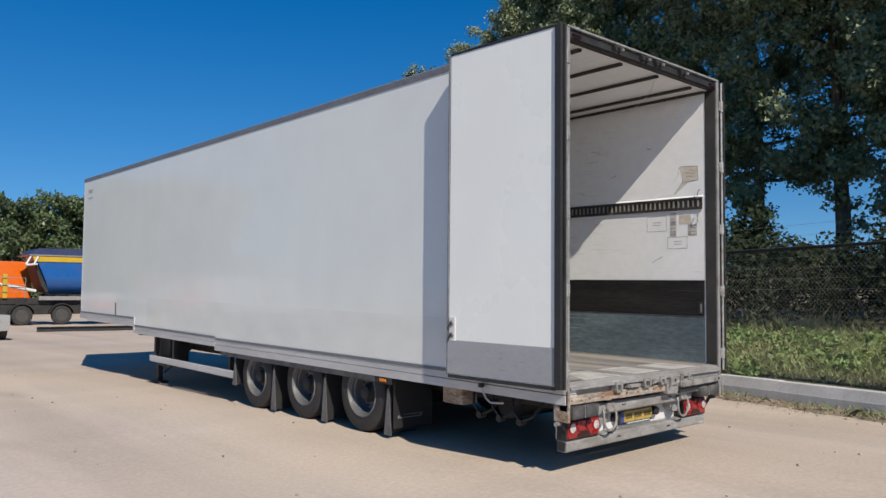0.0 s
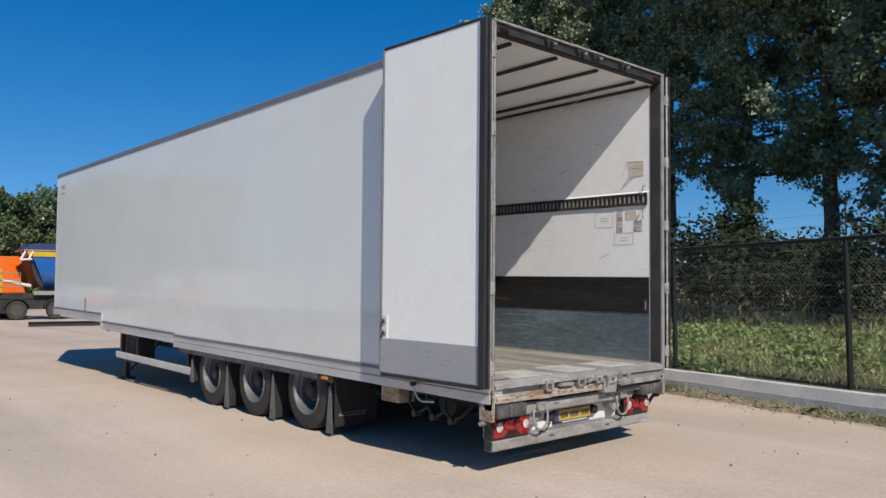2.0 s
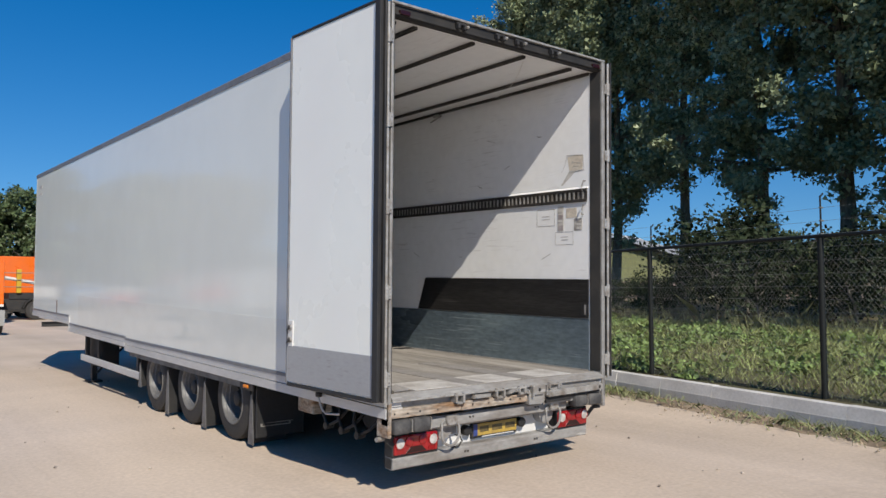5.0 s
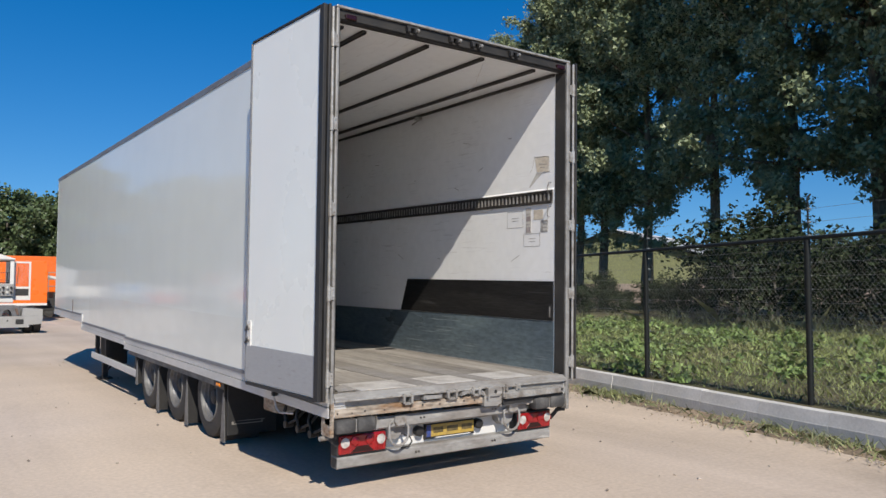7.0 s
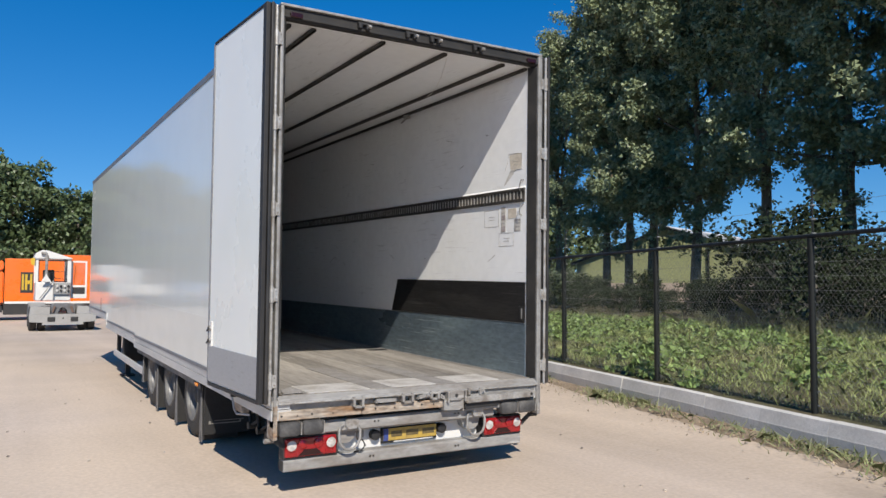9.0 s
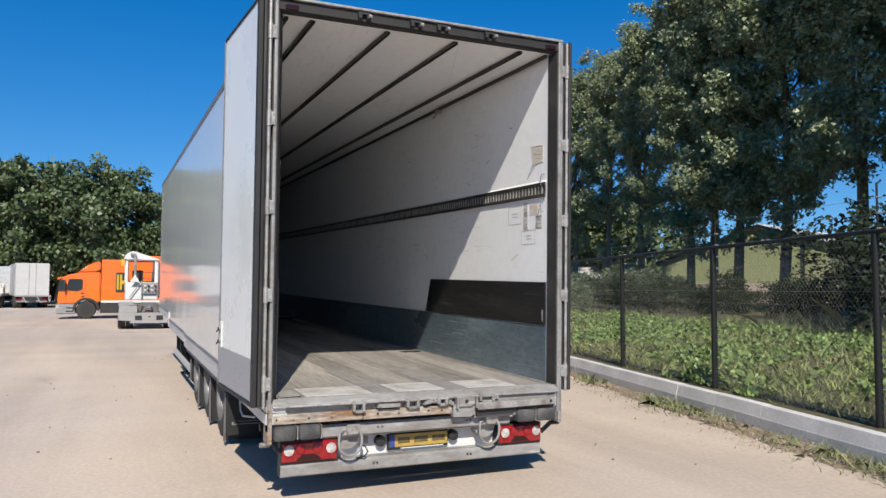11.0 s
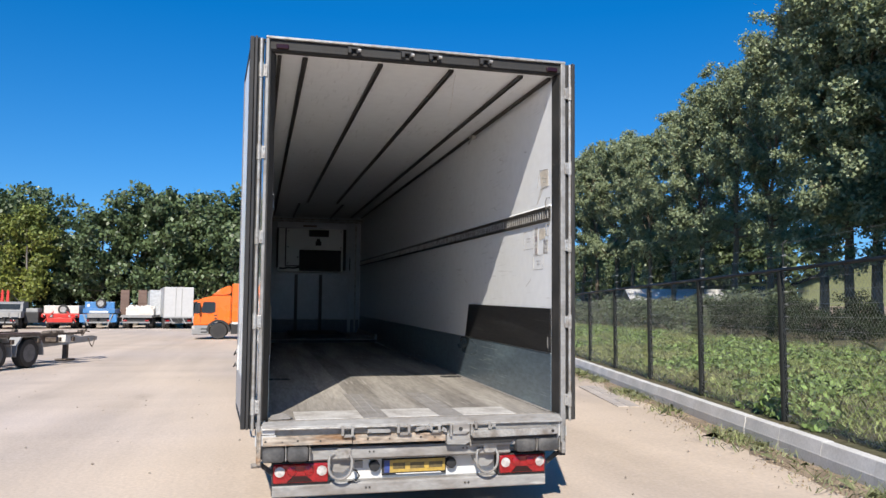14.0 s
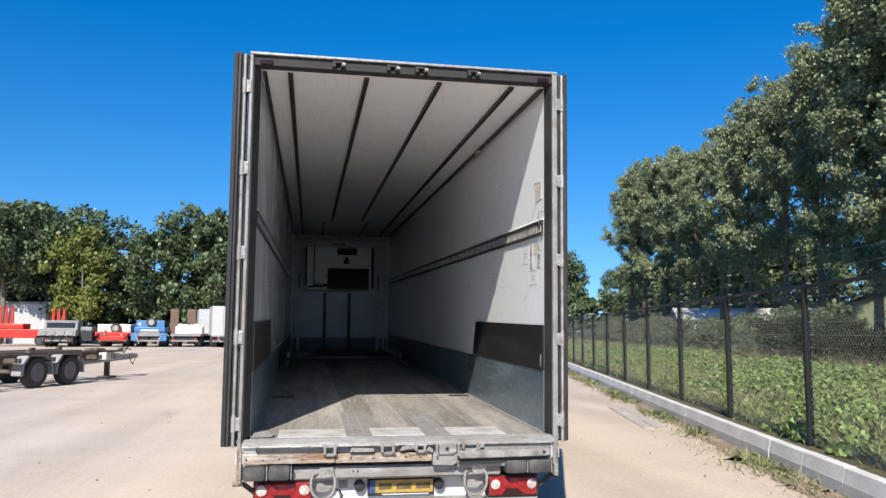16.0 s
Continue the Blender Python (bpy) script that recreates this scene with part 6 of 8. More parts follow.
# shrub belt at the foot of the poplars
belt = {}
for i in range(126):
    t = -0.5 + (i // 3) * 1.9 + rnd.uniform(-0.8, 0.8)
    d = 7.9 + (i % 3) * 1.7 + rnd.uniform(-0.4, 0.6)
    p = beside(t, d)
    m = pose(p.x, p.y, 0.2 + 0.055 * min(d, 11), 0, 0, rnd.uniform(0, 360))
    k = i % 3 + (3 if t > 24 else 0)
    if k not in belt:
        size = (2.5, 3.1, 2.1)[i % 3], (1.4, 1.25, 1.6)[i % 3]
        c = belt[k] = make_tree("shrub", m, "leafy shrub below the poplars, coloured dark for the shade" if k < 3 else "grey-green leafy shrub below the poplars", "shrub belt", SHRUB_LEAF_SHADED if k < 3 else GREY_SHRUB, seed=41 + k, height=size[0], crown_from=0.1, radius=size[1], limbs=15 if k < 3 else 9, leaves=2300 if k < 3 else 1300, leaf=0.16 if k < 3 else 0.20, upright=0.8, trunk=0.05, fork=True, clump=1.0)
    else:
        c = copy_thing(belt[k], m)
    view = t - 1.15 * (d - 9)
    s = rnd.choice((0.45, 0.55, 0.65, 0.74, 0.88)) * rnd.uniform(0.9, 1.05) if view < 11.3 else rnd.uniform(0.30, 0.42) if view < 20.5 else rnd.uniform(0.28, 0.58)
    c.scale = (s * 1.1, s * 1.1, s * rnd.uniform(0.85, 1.1))


def verge_z(t, d):
    return 0.275 + 0.053 * np.minimum(d, 11)


def blades(name, mat, label, t, d, height, width, lean, seed, z=None):
    """Single grass blades rooted at t along and d behind the kerb's face."""
    rng = np.random.default_rng(seed)
    n = len(t)
    o = np.array(beside(0, 0))
    a, c = np.array(ALONG), np.array(ACROSS)
    base = o + t[:, None] * a + d[:, None] * c
    base[:, 2] = (verge_z(t, d) if z is None else z) - 0.02
    ang = rng.uniform(0, 2 * math.pi, n)
    side = np.stack([np.cos(ang), np.sin(ang), np.zeros(n)], 1) * width[:, None] / 2
    tip = rng.normal(size=(n, 3)) * lean
    tip[:, 2] = 1
    tip *= height[:, None]
    mid = base + tip * 0.55
    end = base + tip + rng.normal(size=(n, 3)) * (height * lean * 0.6)[:, None]
    end[:, 2] = np.minimum(end[:, 2], base[:, 2] + height)
    v = np.stack([base - side, base + side, mid + side * 0.8, end, mid - side * 0.8], 1).reshape(-1, 3)
    f = np.arange(5 * n).reshape(n, 5)
    return tagged(raw_mesh(name, v, f, mat), label, "grass", kind="stuff")


rng = np.random.default_rng(5)
n = 68000
t, d = rng.uniform(-7, 30, n), 0.34 + rng.uniform(0, 1, n) ** 0.9 * 7.0
blades("grass", GRASS, "rough green grass behind the fence", t, d, rng.uniform(0.05, 0.17, n) * (1 + 0.06 * d), rng.uniform(0.008, 0.018, n), 0.6, 6)
n = 21000
t, d = rng.uniform(30, 82, n), 0.3 + rng.uniform(0, 1, n) * 7.4
blades("far_grass", GRASS, "rough green grass along the far fence", t, d, rng.uniform(0.08, 0.24, n), rng.uniform(0.03, 0.06, n), 0.55, 7)
tufts = np.stack([rng.uniform(-8, 40, 300), 7.15 + rng.normal(size=300) * 0.3], 1)
n = 4600
s = tufts[rng.integers(0, 300, n)]
t, d = s[:, 0] + rng.normal(size=n) * 0.25, s[:, 1] + rng.normal(size=n) * 0.22
high = np.where(s[:, 0] < 11, 0.2, 0.12) + np.where(s[:, 0] < 11, 0.55, 0.25) * np.abs(np.sin(s[:, 0] * 3.7 + s[:, 1] * 5.1))
blades("tall_grass", DRY_GRASS, "tall pale grass before the shrubs", t, d, high * rng.uniform(0.4, 1.15, n), rng.uniform(0.010, 0.022, n), 0.55, 8)
n = 9000
t = rng.uniform(-8, 34, n)
keep = np.array([noise.noise((float(a) * 0.55, 2, 0)) for a in t]) + rng.normal(size=n) * 0.12 > 0.0
t = t[keep]
n = len(t)
blades("kerb_weeds", DRY_GRASS, "dry yellow grass along the kerb's foot", t, -np.abs(rng.normal(size=n)) * 0.22 - 0.01, rng.uniform(0.04, 0.16, n), rng.uniform(0.010, 0.02, n), 0.8, 9, z=0.03)


def weeds():
    """Broad-leaved plants: each a loose mound of leaves on short stalks, low and wide or up to knee height."""
    rng = np.random.default_rng(15)
    a, c, o = np.array(ALONG), np.array(ACROSS), np.array(beside(0, 0))
    plants = 1500
    drift = rng.uniform(-7, 45, 70), 0.6 + 6.2 * rng.uniform(0, 1, 70) ** 0.8
    pick = rng.integers(0, 70, plants)
    pt, pd = drift[0][pick] + rng.normal(size=plants) * 0.9, np.clip(drift[1][pick] + rng.normal(size=plants) * 0.6, 0.45, 7.0)
    wide, high = rng.uniform(0.08, 0.28, plants), rng.uniform(0.06, 0.28, plants)
    n = 34000
    k = rng.integers(0, plants, n)
    ang, far = rng.uniform(0, 2 * math.pi, n), np.sqrt(rng.uniform(0, 1, n))
    t, d = pt[k] + np.cos(ang) * far * wide[k], np.maximum(0.3, pd[k] + np.sin(ang) * far * wide[k])
    p = o + t[:, None] * a + d[:, None] * c
    p[:, 2] = verge_z(t, d) + 0.02 + high[k] * (1 - 0.75 * far ** 2) * rng.uniform(0.45, 1.0, n)
    out = a * (np.cos(ang) * far)[:, None] + c * (np.sin(ang) * far)[:, None] + np.array((0, 0, 0.8))
    v, f = leaf_quads(p, rng.uniform(0.05, 0.13, n) * (0.7 + wide[k] * 2), rng, up=0.8, shape=0.68, out=out)
    tagged(raw_mesh("weeds", v, f, WEED), "broad-leaved green weeds among the grass", "weeds", kind="stuff")


weeds()


def leaf_litter():
    rng = np.random.default_rng(25)
    a, c, o = np.array(ALONG), np.array(ACROSS), np.array(beside(0, 0))
    n = 7000
    t = rng.uniform(-8, 24, n)
    drift = 0.5 + 0.5 * np.sin(t * 1.3 + 2.0 * np.sin(t * 0.37))
    d = -0.02 - np.abs(rng.normal(size=n)) * (0.10 + 0.22 * drift)
    p = o + t[:, None] * a + d[:, None] * c
    p[:, 2] = 0.03 * np.exp(d * 4) + rng.uniform(-0.004, 0.006, n)
    v, f = leaf_quads(p, rng.uniform(0.015, 0.05, n), rng, up=9.0, shape=0.5)
    tagged(raw_mesh("leaf_litter", v, f, LITTER), "dry brown leaves and twigs along the kerb's foot", "leaf litter", kind="stuff")


leaf_litter()
# ---- vehicles ----
def add_wheel(parent, x, y, z, r, w, axis="y", side=-1, rim=None, twin=False):
    """A wheel on an axle along the axis; side: the way its outer face looks."""
    n = {"x": lambda a: (x + a, y, z), "y": lambda a: (x, y + a, z)}[axis]
    bm = bmesh.new()
    s = side
    lathe(bm, [(s * a, q) for a, q in ((-w, r * 0.6), (-w, r * 0.92), (-w * 0.85, r), (-w * 0.15, r), (0, r * 0.93), (0, r * 0.62))], axis, (x, y, z), 28, False)
    wh = part("wheel", bm, TYRE, parent, "", True)
    bm = bmesh.new()
    lathe(bm, [(s * a, q) for a, q in ((0.0, r * 0.62), (0.006, r * 0.6), (-0.02, r * 0.56), (-0.075, r * 0.50), (-0.09, r * 0.34), (-0.06, r * 0.30), (-0.06, 0.002))], axis, (x, y, z), 28)
    rm = part("rim", bm, rim or RIM_DARK, wh, "dark steel rim", True)
    bm = bmesh.new()
    lathe(bm, [(s * a, q) for a, q in ((-0.062, r * 0.29), (-0.02, r * 0.27), (-0.008, r * 0.24), (-0.012, r * 0.17), (-0.04, r * 0.15), (-0.04, 0.002))], axis, (x, y, z), 20)
    part("hub", bm, RIM_EDGE, wh, "paler dusty hub", True)
    bm = bmesh.new()
    for k in range(10):
        a = k * math.pi / 5
        u, w2 = r * 0.42 * math.cos(a), r * 0.42 * math.sin(a)
        c0, c1 = ((x - s * 0.085, y + u, z + w2), (x - s * 0.055, y + u, z + w2)) if axis == "x" else ((x + u, y - s * 0.085, z + w2), (x + u, y - s * 0.055, z + w2))
        rod(bm, c0, c1, 0.022, 0.018, 6)
    tagged(part("wheel_nut", bm, RIM_EDGE, wh), kind="stuff")
    if twin:
        bm = bmesh.new()
        o = -s * (w + 0.04)
        c = (x + o, y, z) if axis == "x" else (x, y + o, z)
        lathe(bm, [(s * a, q) for a, q in ((-w, r * 0.6), (-w, r * 0.92), (-w * 0.85, r), (-w * 0.15, r), (0, r * 0.93), (0, r * 0.62))], axis, c, 28, False)
        part("wheel", bm, TYRE, parent, "", True)
    return wh



# ---- halls behind the trees ----
def hall(x, y, half, eave, peak, base, length, label):
    """A gabled shed; its gable stands at y = 0 in its own frame and faces the yard, the ridge runs back along +y."""
    h = thing("shed_hall", pose(x, y, 0.3, 0, 0, -71), label, "shed", "twin sheds")
    bm = bmesh.new()
    prism(bm, [(-half, base), (half, base), (half, eave), (0, peak), (-half, eave)], "y", 0.0, 0.12)
    g = part("gable_wall", bm, GREEN_SHEET, h, "green sheeted gable")
    for k in range(23):
        xx = -half + 0.3 + k * 0.5
        top = eave + (peak - eave) * (1 - abs(xx) / half)
        bpart("gable_rib", (xx - 0.012, xx + 0.012, -0.012, -0.001, base, top - 0.05), GREEN_SHEET, g, "", 0.0)
    bpart("plinth", (-half, half, -0.02, 0.14, -0.3, base - 0.002), PALE_WALL, h, "pale brick plinth", 0.01)
    for sx in (-1, 1):
        bpart("side_wall", (*sorted((sx * half, sx * (half - 0.12))), 0.142, length, -0.3, eave), GREEN_SHEET, h, "green side wall", 0.01)
        bm = bmesh.new()
        prism(bm, [(sx * (half + 0.3), eave - 0.10), (sx * (half + 0.3), eave - 0.0), (0, peak + 0.12), (0, peak + 0.02)], "y", -0.25, length)
        r = part("roof_side", bm, ROOF_SHEET, h, "grey sheeted roof")
        bm = bmesh.new()
        prism(bm, [(sx * (half + 0.32), eave - 0.16), (sx * (half + 0.32), eave + 0.02), (0, peak + 0.14), (0, peak - 0.04)], "y", -0.30, -0.252)
        part("verge_board", bm, FENCE_GREEN, r, "dark verge board")
    bm = bmesh.new()
    prism(bm, [(-0.35, peak + 0.05), (0, peak + 0.19), (0.35, peak + 0.05), (0.35, peak + 0.02), (0, peak + 0.15), (-0.35, peak + 0.02)], "y", -0.28, length)
    part("ridge_cap", bm, WHITE_PAINT, h, "white ridge cap")
    bm = bmesh.new()
    rod(bm, (2.72, -0.12, 0.2), (2.72, -0.12, eave + 0.85), 0.07, sides=10)
    part("downpipe", bm, FENCE_GREEN, h, "dark downpipe", True)
    bpart("back_wall", (-half, half, length, length + 0.1, -0.3, eave), GREEN_SHEET, h, "", 0.0)


hall(35.0, 29.6, 6.9, 3.25, 5.37, 1.81, 13.2, "green sheeted shed with a grey gabled roof behind the trees")
hall(48.3, 18.7, 6.0, 3.0, 4.85, 1.75, 26.0, "second green sheeted shed beside the first one")
s = thing("white_shed", pose(31.5, 47.5, 0.3, 0, 0, -20), "low white-roofed shed behind the shrubs", "shed")
bpart("shed_wall", (-4, 4, 0, 5, -0.3, 2.4), GREY_SHED, s, "", 0.02)
bm = bmesh.new()
prism(bm, [(-0.4, 2.3), (-0.4, 2.42), (2.5, 3.3), (5.4, 2.42), (5.4, 2.3), (2.5, 3.15)], "x", -4.3, 4.3)
part("shed_roof", bm, WHITE_PAINT, s, "white roof")
s = thing("yellow_loader", pose(29.8, 36.2, 0.8, 0, 0, -25), "old yellow loader standing behind the shrubs", "loader")
bpart("body", (-1.3, 1.3, 0, 2.4, 0.5, 1.7), SHADED_YELLOW, s, "yellow body, coloured dull for the shade", 0.06)
cab = bpart("cab", (-1.0, 0.7, 0.3, 1.8, 1.702, 2.75), SHADED_YELLOW, s, "yellow cab, coloured dull for the shade", 0.06)
bpart("cab_window", (-0.3, 0.55, 0.28, 0.299, 1.9, 2.6), GLASS_DARK, cab, "dark cab window", 0.0)
for sx in (-1, 1):
    for y in (0.3, 2.1):
        add_wheel(s, sx * 1.5, y, 0.45, 0.45, 0.3, "x", sx)
s = thing("grey_shed", pose(-36.5, 78, 0), "grey sheeted shed with a flat roof beyond the trees", "shed")
bpart("shed_wall", (-9, 9, 0, 9, 0, 4.1), GREY_SHED, s, "pale grey wall", 0.03)
bpart("shed_door", (3.0, 5.6, -0.04, -0.002, 0, 3.2), GREY_PAINT, s, "darker roller door", 0.01)
bpart("shed_eaves", (-9.2, 9.2, -0.2, 9.2, 4.102, 4.3), GREY_PAINT, s, "", 0.02)


def orange_truck():
    """Its own frame: front at x = 0 looking to -x, near side at y = 0."""
    v = thing("orange_truck", pose(-4.9, 39.6, 0), "orange box lorry with a roof deflector, parked side-on", "truck")
    v.scale = (0.95, 0.95, 0.925)
    bm = bmesh.new()
    prism(bm, [(0.02, 0.85), (0.0, 1.2), (0.05, 1.58), (0.17, 2.28), (0.22, 2.40), (0.50, 2.56), (1.1, 2.70), (2.14, 2.74), (2.2, 2.62), (2.2, 1.02), (2.06, 0.9), (1.98, 1.08), (1.72, 1.22), (1.22, 1.22), (0.95, 1.05), (0.85, 0.85)], "y", 0.04, 2.46)
    bmesh.ops.bevel(bm, geom=[e for e in bm.edges if abs(e.verts[0].co.y - e.verts[1].co.y) < 0.01], offset=0.06, segments=3, affect="EDGES")
    cab = part("cab", bm, ORANGE, v, "orange cab")
    bm = bmesh.new()
    prism(bm, [(0.50, 1.66), (0.47, 1.80), (0.56, 2.32), (1.22, 2.32), (1.27, 2.25), (1.27, 1.72), (1.0, 1.62)], "y", 0.0, 0.038)
    bmesh.ops.bevel(bm, geom=[e for e in bm.edges if abs(e.verts[0].co.y - e.verts[1].co.y) > 0.01], offset=0.03, segments=2, affect="EDGES")
    part("side_window", bm, GLASS_DARK, cab, "dark side window")
    bm = bmesh.new()
    prism(bm, [(-0.005, 1.60), (0.10, 2.26), (0.40, 2.26), (0.30, 1.60)], "y", 0.02, 2.48)
    part("windscreen", bm, GLASS_DARK, cab, "dark wrap-round windscreen")
    bm = bmesh.new()
    prism(bm, [(-0.06, 2.30), (0.02, 2.42), (0.40, 2.46), (0.36, 2.38)], "y", 0.03, 2.47)
    part("sun_visor", bm, ORANGE, cab, "orange sun visor")
    bpart("mirror", (0.30, 0.42, -0.26, -0.06, 1.62, 2.18), BLACK_RUBBER, cab, "black mirror", 0.04)
    bpart("mirror_arm", (0.34, 0.38, -0.07, 0.05, 2.19, 2.22), BLACK_RUBBER, cab, "", 0.0)
    for x in (0.42, 1.40):
        bpart("door_seam", (x, x + 0.012, 0.033, 0.0395, 1.0, 2.38), INK, cab, "", 0.0)
    bpart("door_handle", (1.20, 1.36, 0.015, 0.039, 1.46, 1.52), BLACK_RUBBER, cab, "", 0.006)
    bpart("door_panel", (1.24, 1.36, 0.02, 0.039, 1.24, 1.34), BLACK_RUBBER, cab, "", 0.006)
    bm = bmesh.new()
    prism(bm, [(0.98, 2.72), (1.08, 2.78), (1.55, 3.16), (1.95, 3.34), (2.16, 3.38), (2.18, 2.85), (1.9, 2.75)], "y", 0.22, 2.28)
    bmesh.ops.bevel(bm, geom=list(bm.edges), offset=0.05, segments=2, affect="EDGES")
    part("roof_deflector", bm, ORANGE, v, "orange roof deflector", True)
    bm = bmesh.new()
    prism(bm, [(-0.05, 0.28), (-0.07, 0.50), (-0.06, 0.72), (0.0, 0.86), (0.86, 0.86), (0.90, 0.60), (0.93, 0.30)], "y", 0.0, 2.5)
    bmesh.ops.bevel(bm, geom=[e for e in bm.edges if abs(e.verts[0].co.y - e.verts[1].co.y) < 0.01], offset=0.04, segments=2, affect="EDGES")
    part("bumper", bm, GREY_PAINT, v, "dark grey bumper and step")
    for k in range(2):
        bpart("step_slot", (0.45, 0.84, -0.006, 0.01, 0.40 + k * 0.2, 0.48 + k * 0.2), BLACK_RUBBER, v, "dark step", 0.004)
    bpart("headlamp", (-0.075, 0.10, -0.006, 0.45, 0.62, 0.80), LAMP_CLEAR, v, "", 0.02)
    bm = bmesh.new()
    pts = [(1.48 + 0.70 * math.cos(a), 0.52 + 0.70 * math.sin(a)) for a in np.linspace(-0.1, math.pi + 0.05, 16)]
    pts += [(1.48 + 0.56 * math.cos(a), 0.52 + 0.57 * math.sin(a)) for a in np.linspace(math.pi + 0.05, -0.1, 16)]
    prism(bm, pts, "y", -0.01, 0.5)
    part("mudguard", bm, BLACK_RUBBER, v, "black mudguard")
    for x in (1.48, 5.6):
        add_wheel(v, x, 0.03, 0.52, 0.52, 0.28, "y", -1, BLACK_RUBBER)
        add_wheel(v, x, 2.47, 0.52, 0.52, 0.28, "y", 1)
    bpart("side_skirt", (2.2, 3.4, 0.03, 0.10, 0.32, 0.93), CHASSIS, v, "black side skirt", 0.02)
    bpart("chassis", (1.6, 7.2, 0.5, 2.0, 0.55, 0.90), CHASSIS, v, "", 0.01)
    bpart("fuel_tank", (2.25, 3.3, 0.11, 0.6, 0.42, 0.88), GREY_PAINT, v, "grey tank", 0.05)
    for k in range(3):
        bpart("side_rail", (3.5, 5.0, 0.05, 0.09, 0.45 + k * 0.17, 0.53 + k * 0.17), GREY_PAINT, v, "", 0.005)
    b = bpart("cargo_box", (2.26, 7.4, 0.0, 2.5, 0.98, 3.48), ORANGE, v, "orange cargo box", 0.03)
    bpart("box_skirt", (2.26, 7.4, -0.012, 0.0, 0.93, 1.06), WHITE_PAINT, b, "pale lower edge", 0.004)
    bpart("box_corner", (2.24, 2.32, -0.012, 0.05, 1.07, 3.48), ORANGE, b, "", 0.01)
    fr = bpart("poster_frame", (3.0, 3.62, -0.022, -0.001, 1.55, 2.72), INK, b, "black poster with yellow shapes", 0.004)
    bpart("poster_shape", (3.06, 3.16, -0.027, -0.0225, 1.7, 2.6), YELLOW, fr, "", 0.0)
    bpart("poster_shape", (3.22, 3.33, -0.027, -0.0225, 1.7, 2.6), YELLOW, fr, "", 0.0)
    bpart("poster_shape", (3.335, 3.45, -0.027, -0.0225, 2.05, 2.25), YELLOW, fr, "", 0.0)
    bpart("poster_shape", (3.46, 3.56, -0.027, -0.0225, 1.7, 2.6), YELLOW, fr, "", 0.0)


orange_truck()


def yard_tractor():
    """Its tail looks to -y; x across."""
    v = thing("yard_tractor", pose(-0.86, 27.4, 0), "white and grey yard tractor with its cab door open", "tractor")
    # tail: a notched plate with two openings, slabs over the wheels, and the horseshoe of the coupling
    bm = bmesh.new()
    prism(bm, [(-0.74, 0.24), (-0.70, 0.33), (-1.16, 0.36), (-1.18, 0.66), (1.18, 0.66), (1.16, 0.36), (0.70, 0.33), (0.74, 0.24)], "y", 0.0, 0.35)
    tail = part("tail_frame", bm, DUSTY_GREY, v, "dusty grey tail frame")
    for x in (-0.41, 0.40):
        bm = bmesh.new()
        box(bm, x - 0.135, x + 0.135, -0.006, 0.01, 0.36, 0.55, 0.02)
        part("frame_opening", bm, BLACK_RUBBER, tail, "dark opening in the frame")
    bm = bmesh.new()
    rod(bm, (0, -0.01, 0.50), (0, 0.01, 0.50), 0.03, sides=10)
    part("tow_hole", bm, BLACK_RUBBER, tail, "small round hole")
    for x0, x1 in ((-1.16, -0.46), (0.48, 1.18)):
        bm = bmesh.new()
        prism(bm, [(x0, 0.665), (x1, 0.665), (x1, 0.93), (x0 + 0.03, 0.97)], "y", 0.05, 1.35)
        part("mudguard", bm, DUSTY_GREY, v, "dusty grey guard over the wheels")
    bm = bmesh.new()
    arch = [(0.16 * math.cos(a), 0.70 + 0.22 * math.sin(a)) for a in np.linspace(math.pi, 0, 9)]
    prism(bm, [(-0.44, 0.665), (-0.42, 0.98), (-0.30, 1.07), (0.30, 1.07), (0.42, 0.98), (0.44, 0.665), (0.16, 0.665)] + arch[::-1] + [(-0.16, 0.665)], "y", 0.25, 1.1)
    part("fifth_wheel", bm, RIM, v, "grey coupling plate with an open throat")
    bm = bmesh.new()
    for x in (-0.36, 0.36):
        rod(bm, (x, 0.20, 0.72), (x * 0.8, 0.18, 0.96), 0.035, 0.05, 8)
    part("coupling_lug", bm, BROWN, v, "rust-brown lugs")
    bpart("chassis", (-0.42, 0.42, 0.352, 5.0, 0.36, 0.664), CHASSIS, v, "", 0.01)
    for sx in (-1, 1):
        add_wheel(v, sx * 1.17, 0.75, 0.48, 0.48, 0.27, "x", sx, twin=True)
        add_wheel(v, sx * 1.1, 4.2, 0.48, 0.48, 0.28, "x", sx)
    y0, y1 = 2.6, 4.3
    c = bpart("cab", (-0.88, 0.44, y0, y1, 1.14, 1.92), WHITE_PAINT, v, "white cab with large windows", 0.04)
    for x, w in ((-0.84, 0.05), (0.37, 0.075)):
        for y in (y0 + 0.01, y1 - 0.1):
            bpart("cab_pillar", (x - w, x + w, y, y + 0.09, 1.90, 2.92), WHITE_PAINT, c, "", 0.015)
    bm = bmesh.new()
    for z0, z1 in ((1.925, 1.97), (2.80, 2.85)):
        box(bm, -0.785, 0.29, y0 + 0.02, y0 + 0.05, z0, z1, 0.004)
    for x in (-0.785, 0.265):
        box(bm, x, x + 0.03, y0 + 0.02, y0 + 0.05, 1.97, 2.80, 0.004)
    part("window_frame", bm, BLACK_RUBBER, c, "black window frame")
    bm = bmesh.new()
    box(bm, -0.60, -0.15, y0 + 0.55, y0 + 0.70, 1.6, 2.45, 0.05)
    box(bm, -0.60, -0.15, y0 + 0.70, y0 + 1.1, 1.6, 1.95, 0.05)
    part("seat", bm, CHASSIS, c, "dark driver's seat")
    bm = bmesh.new()
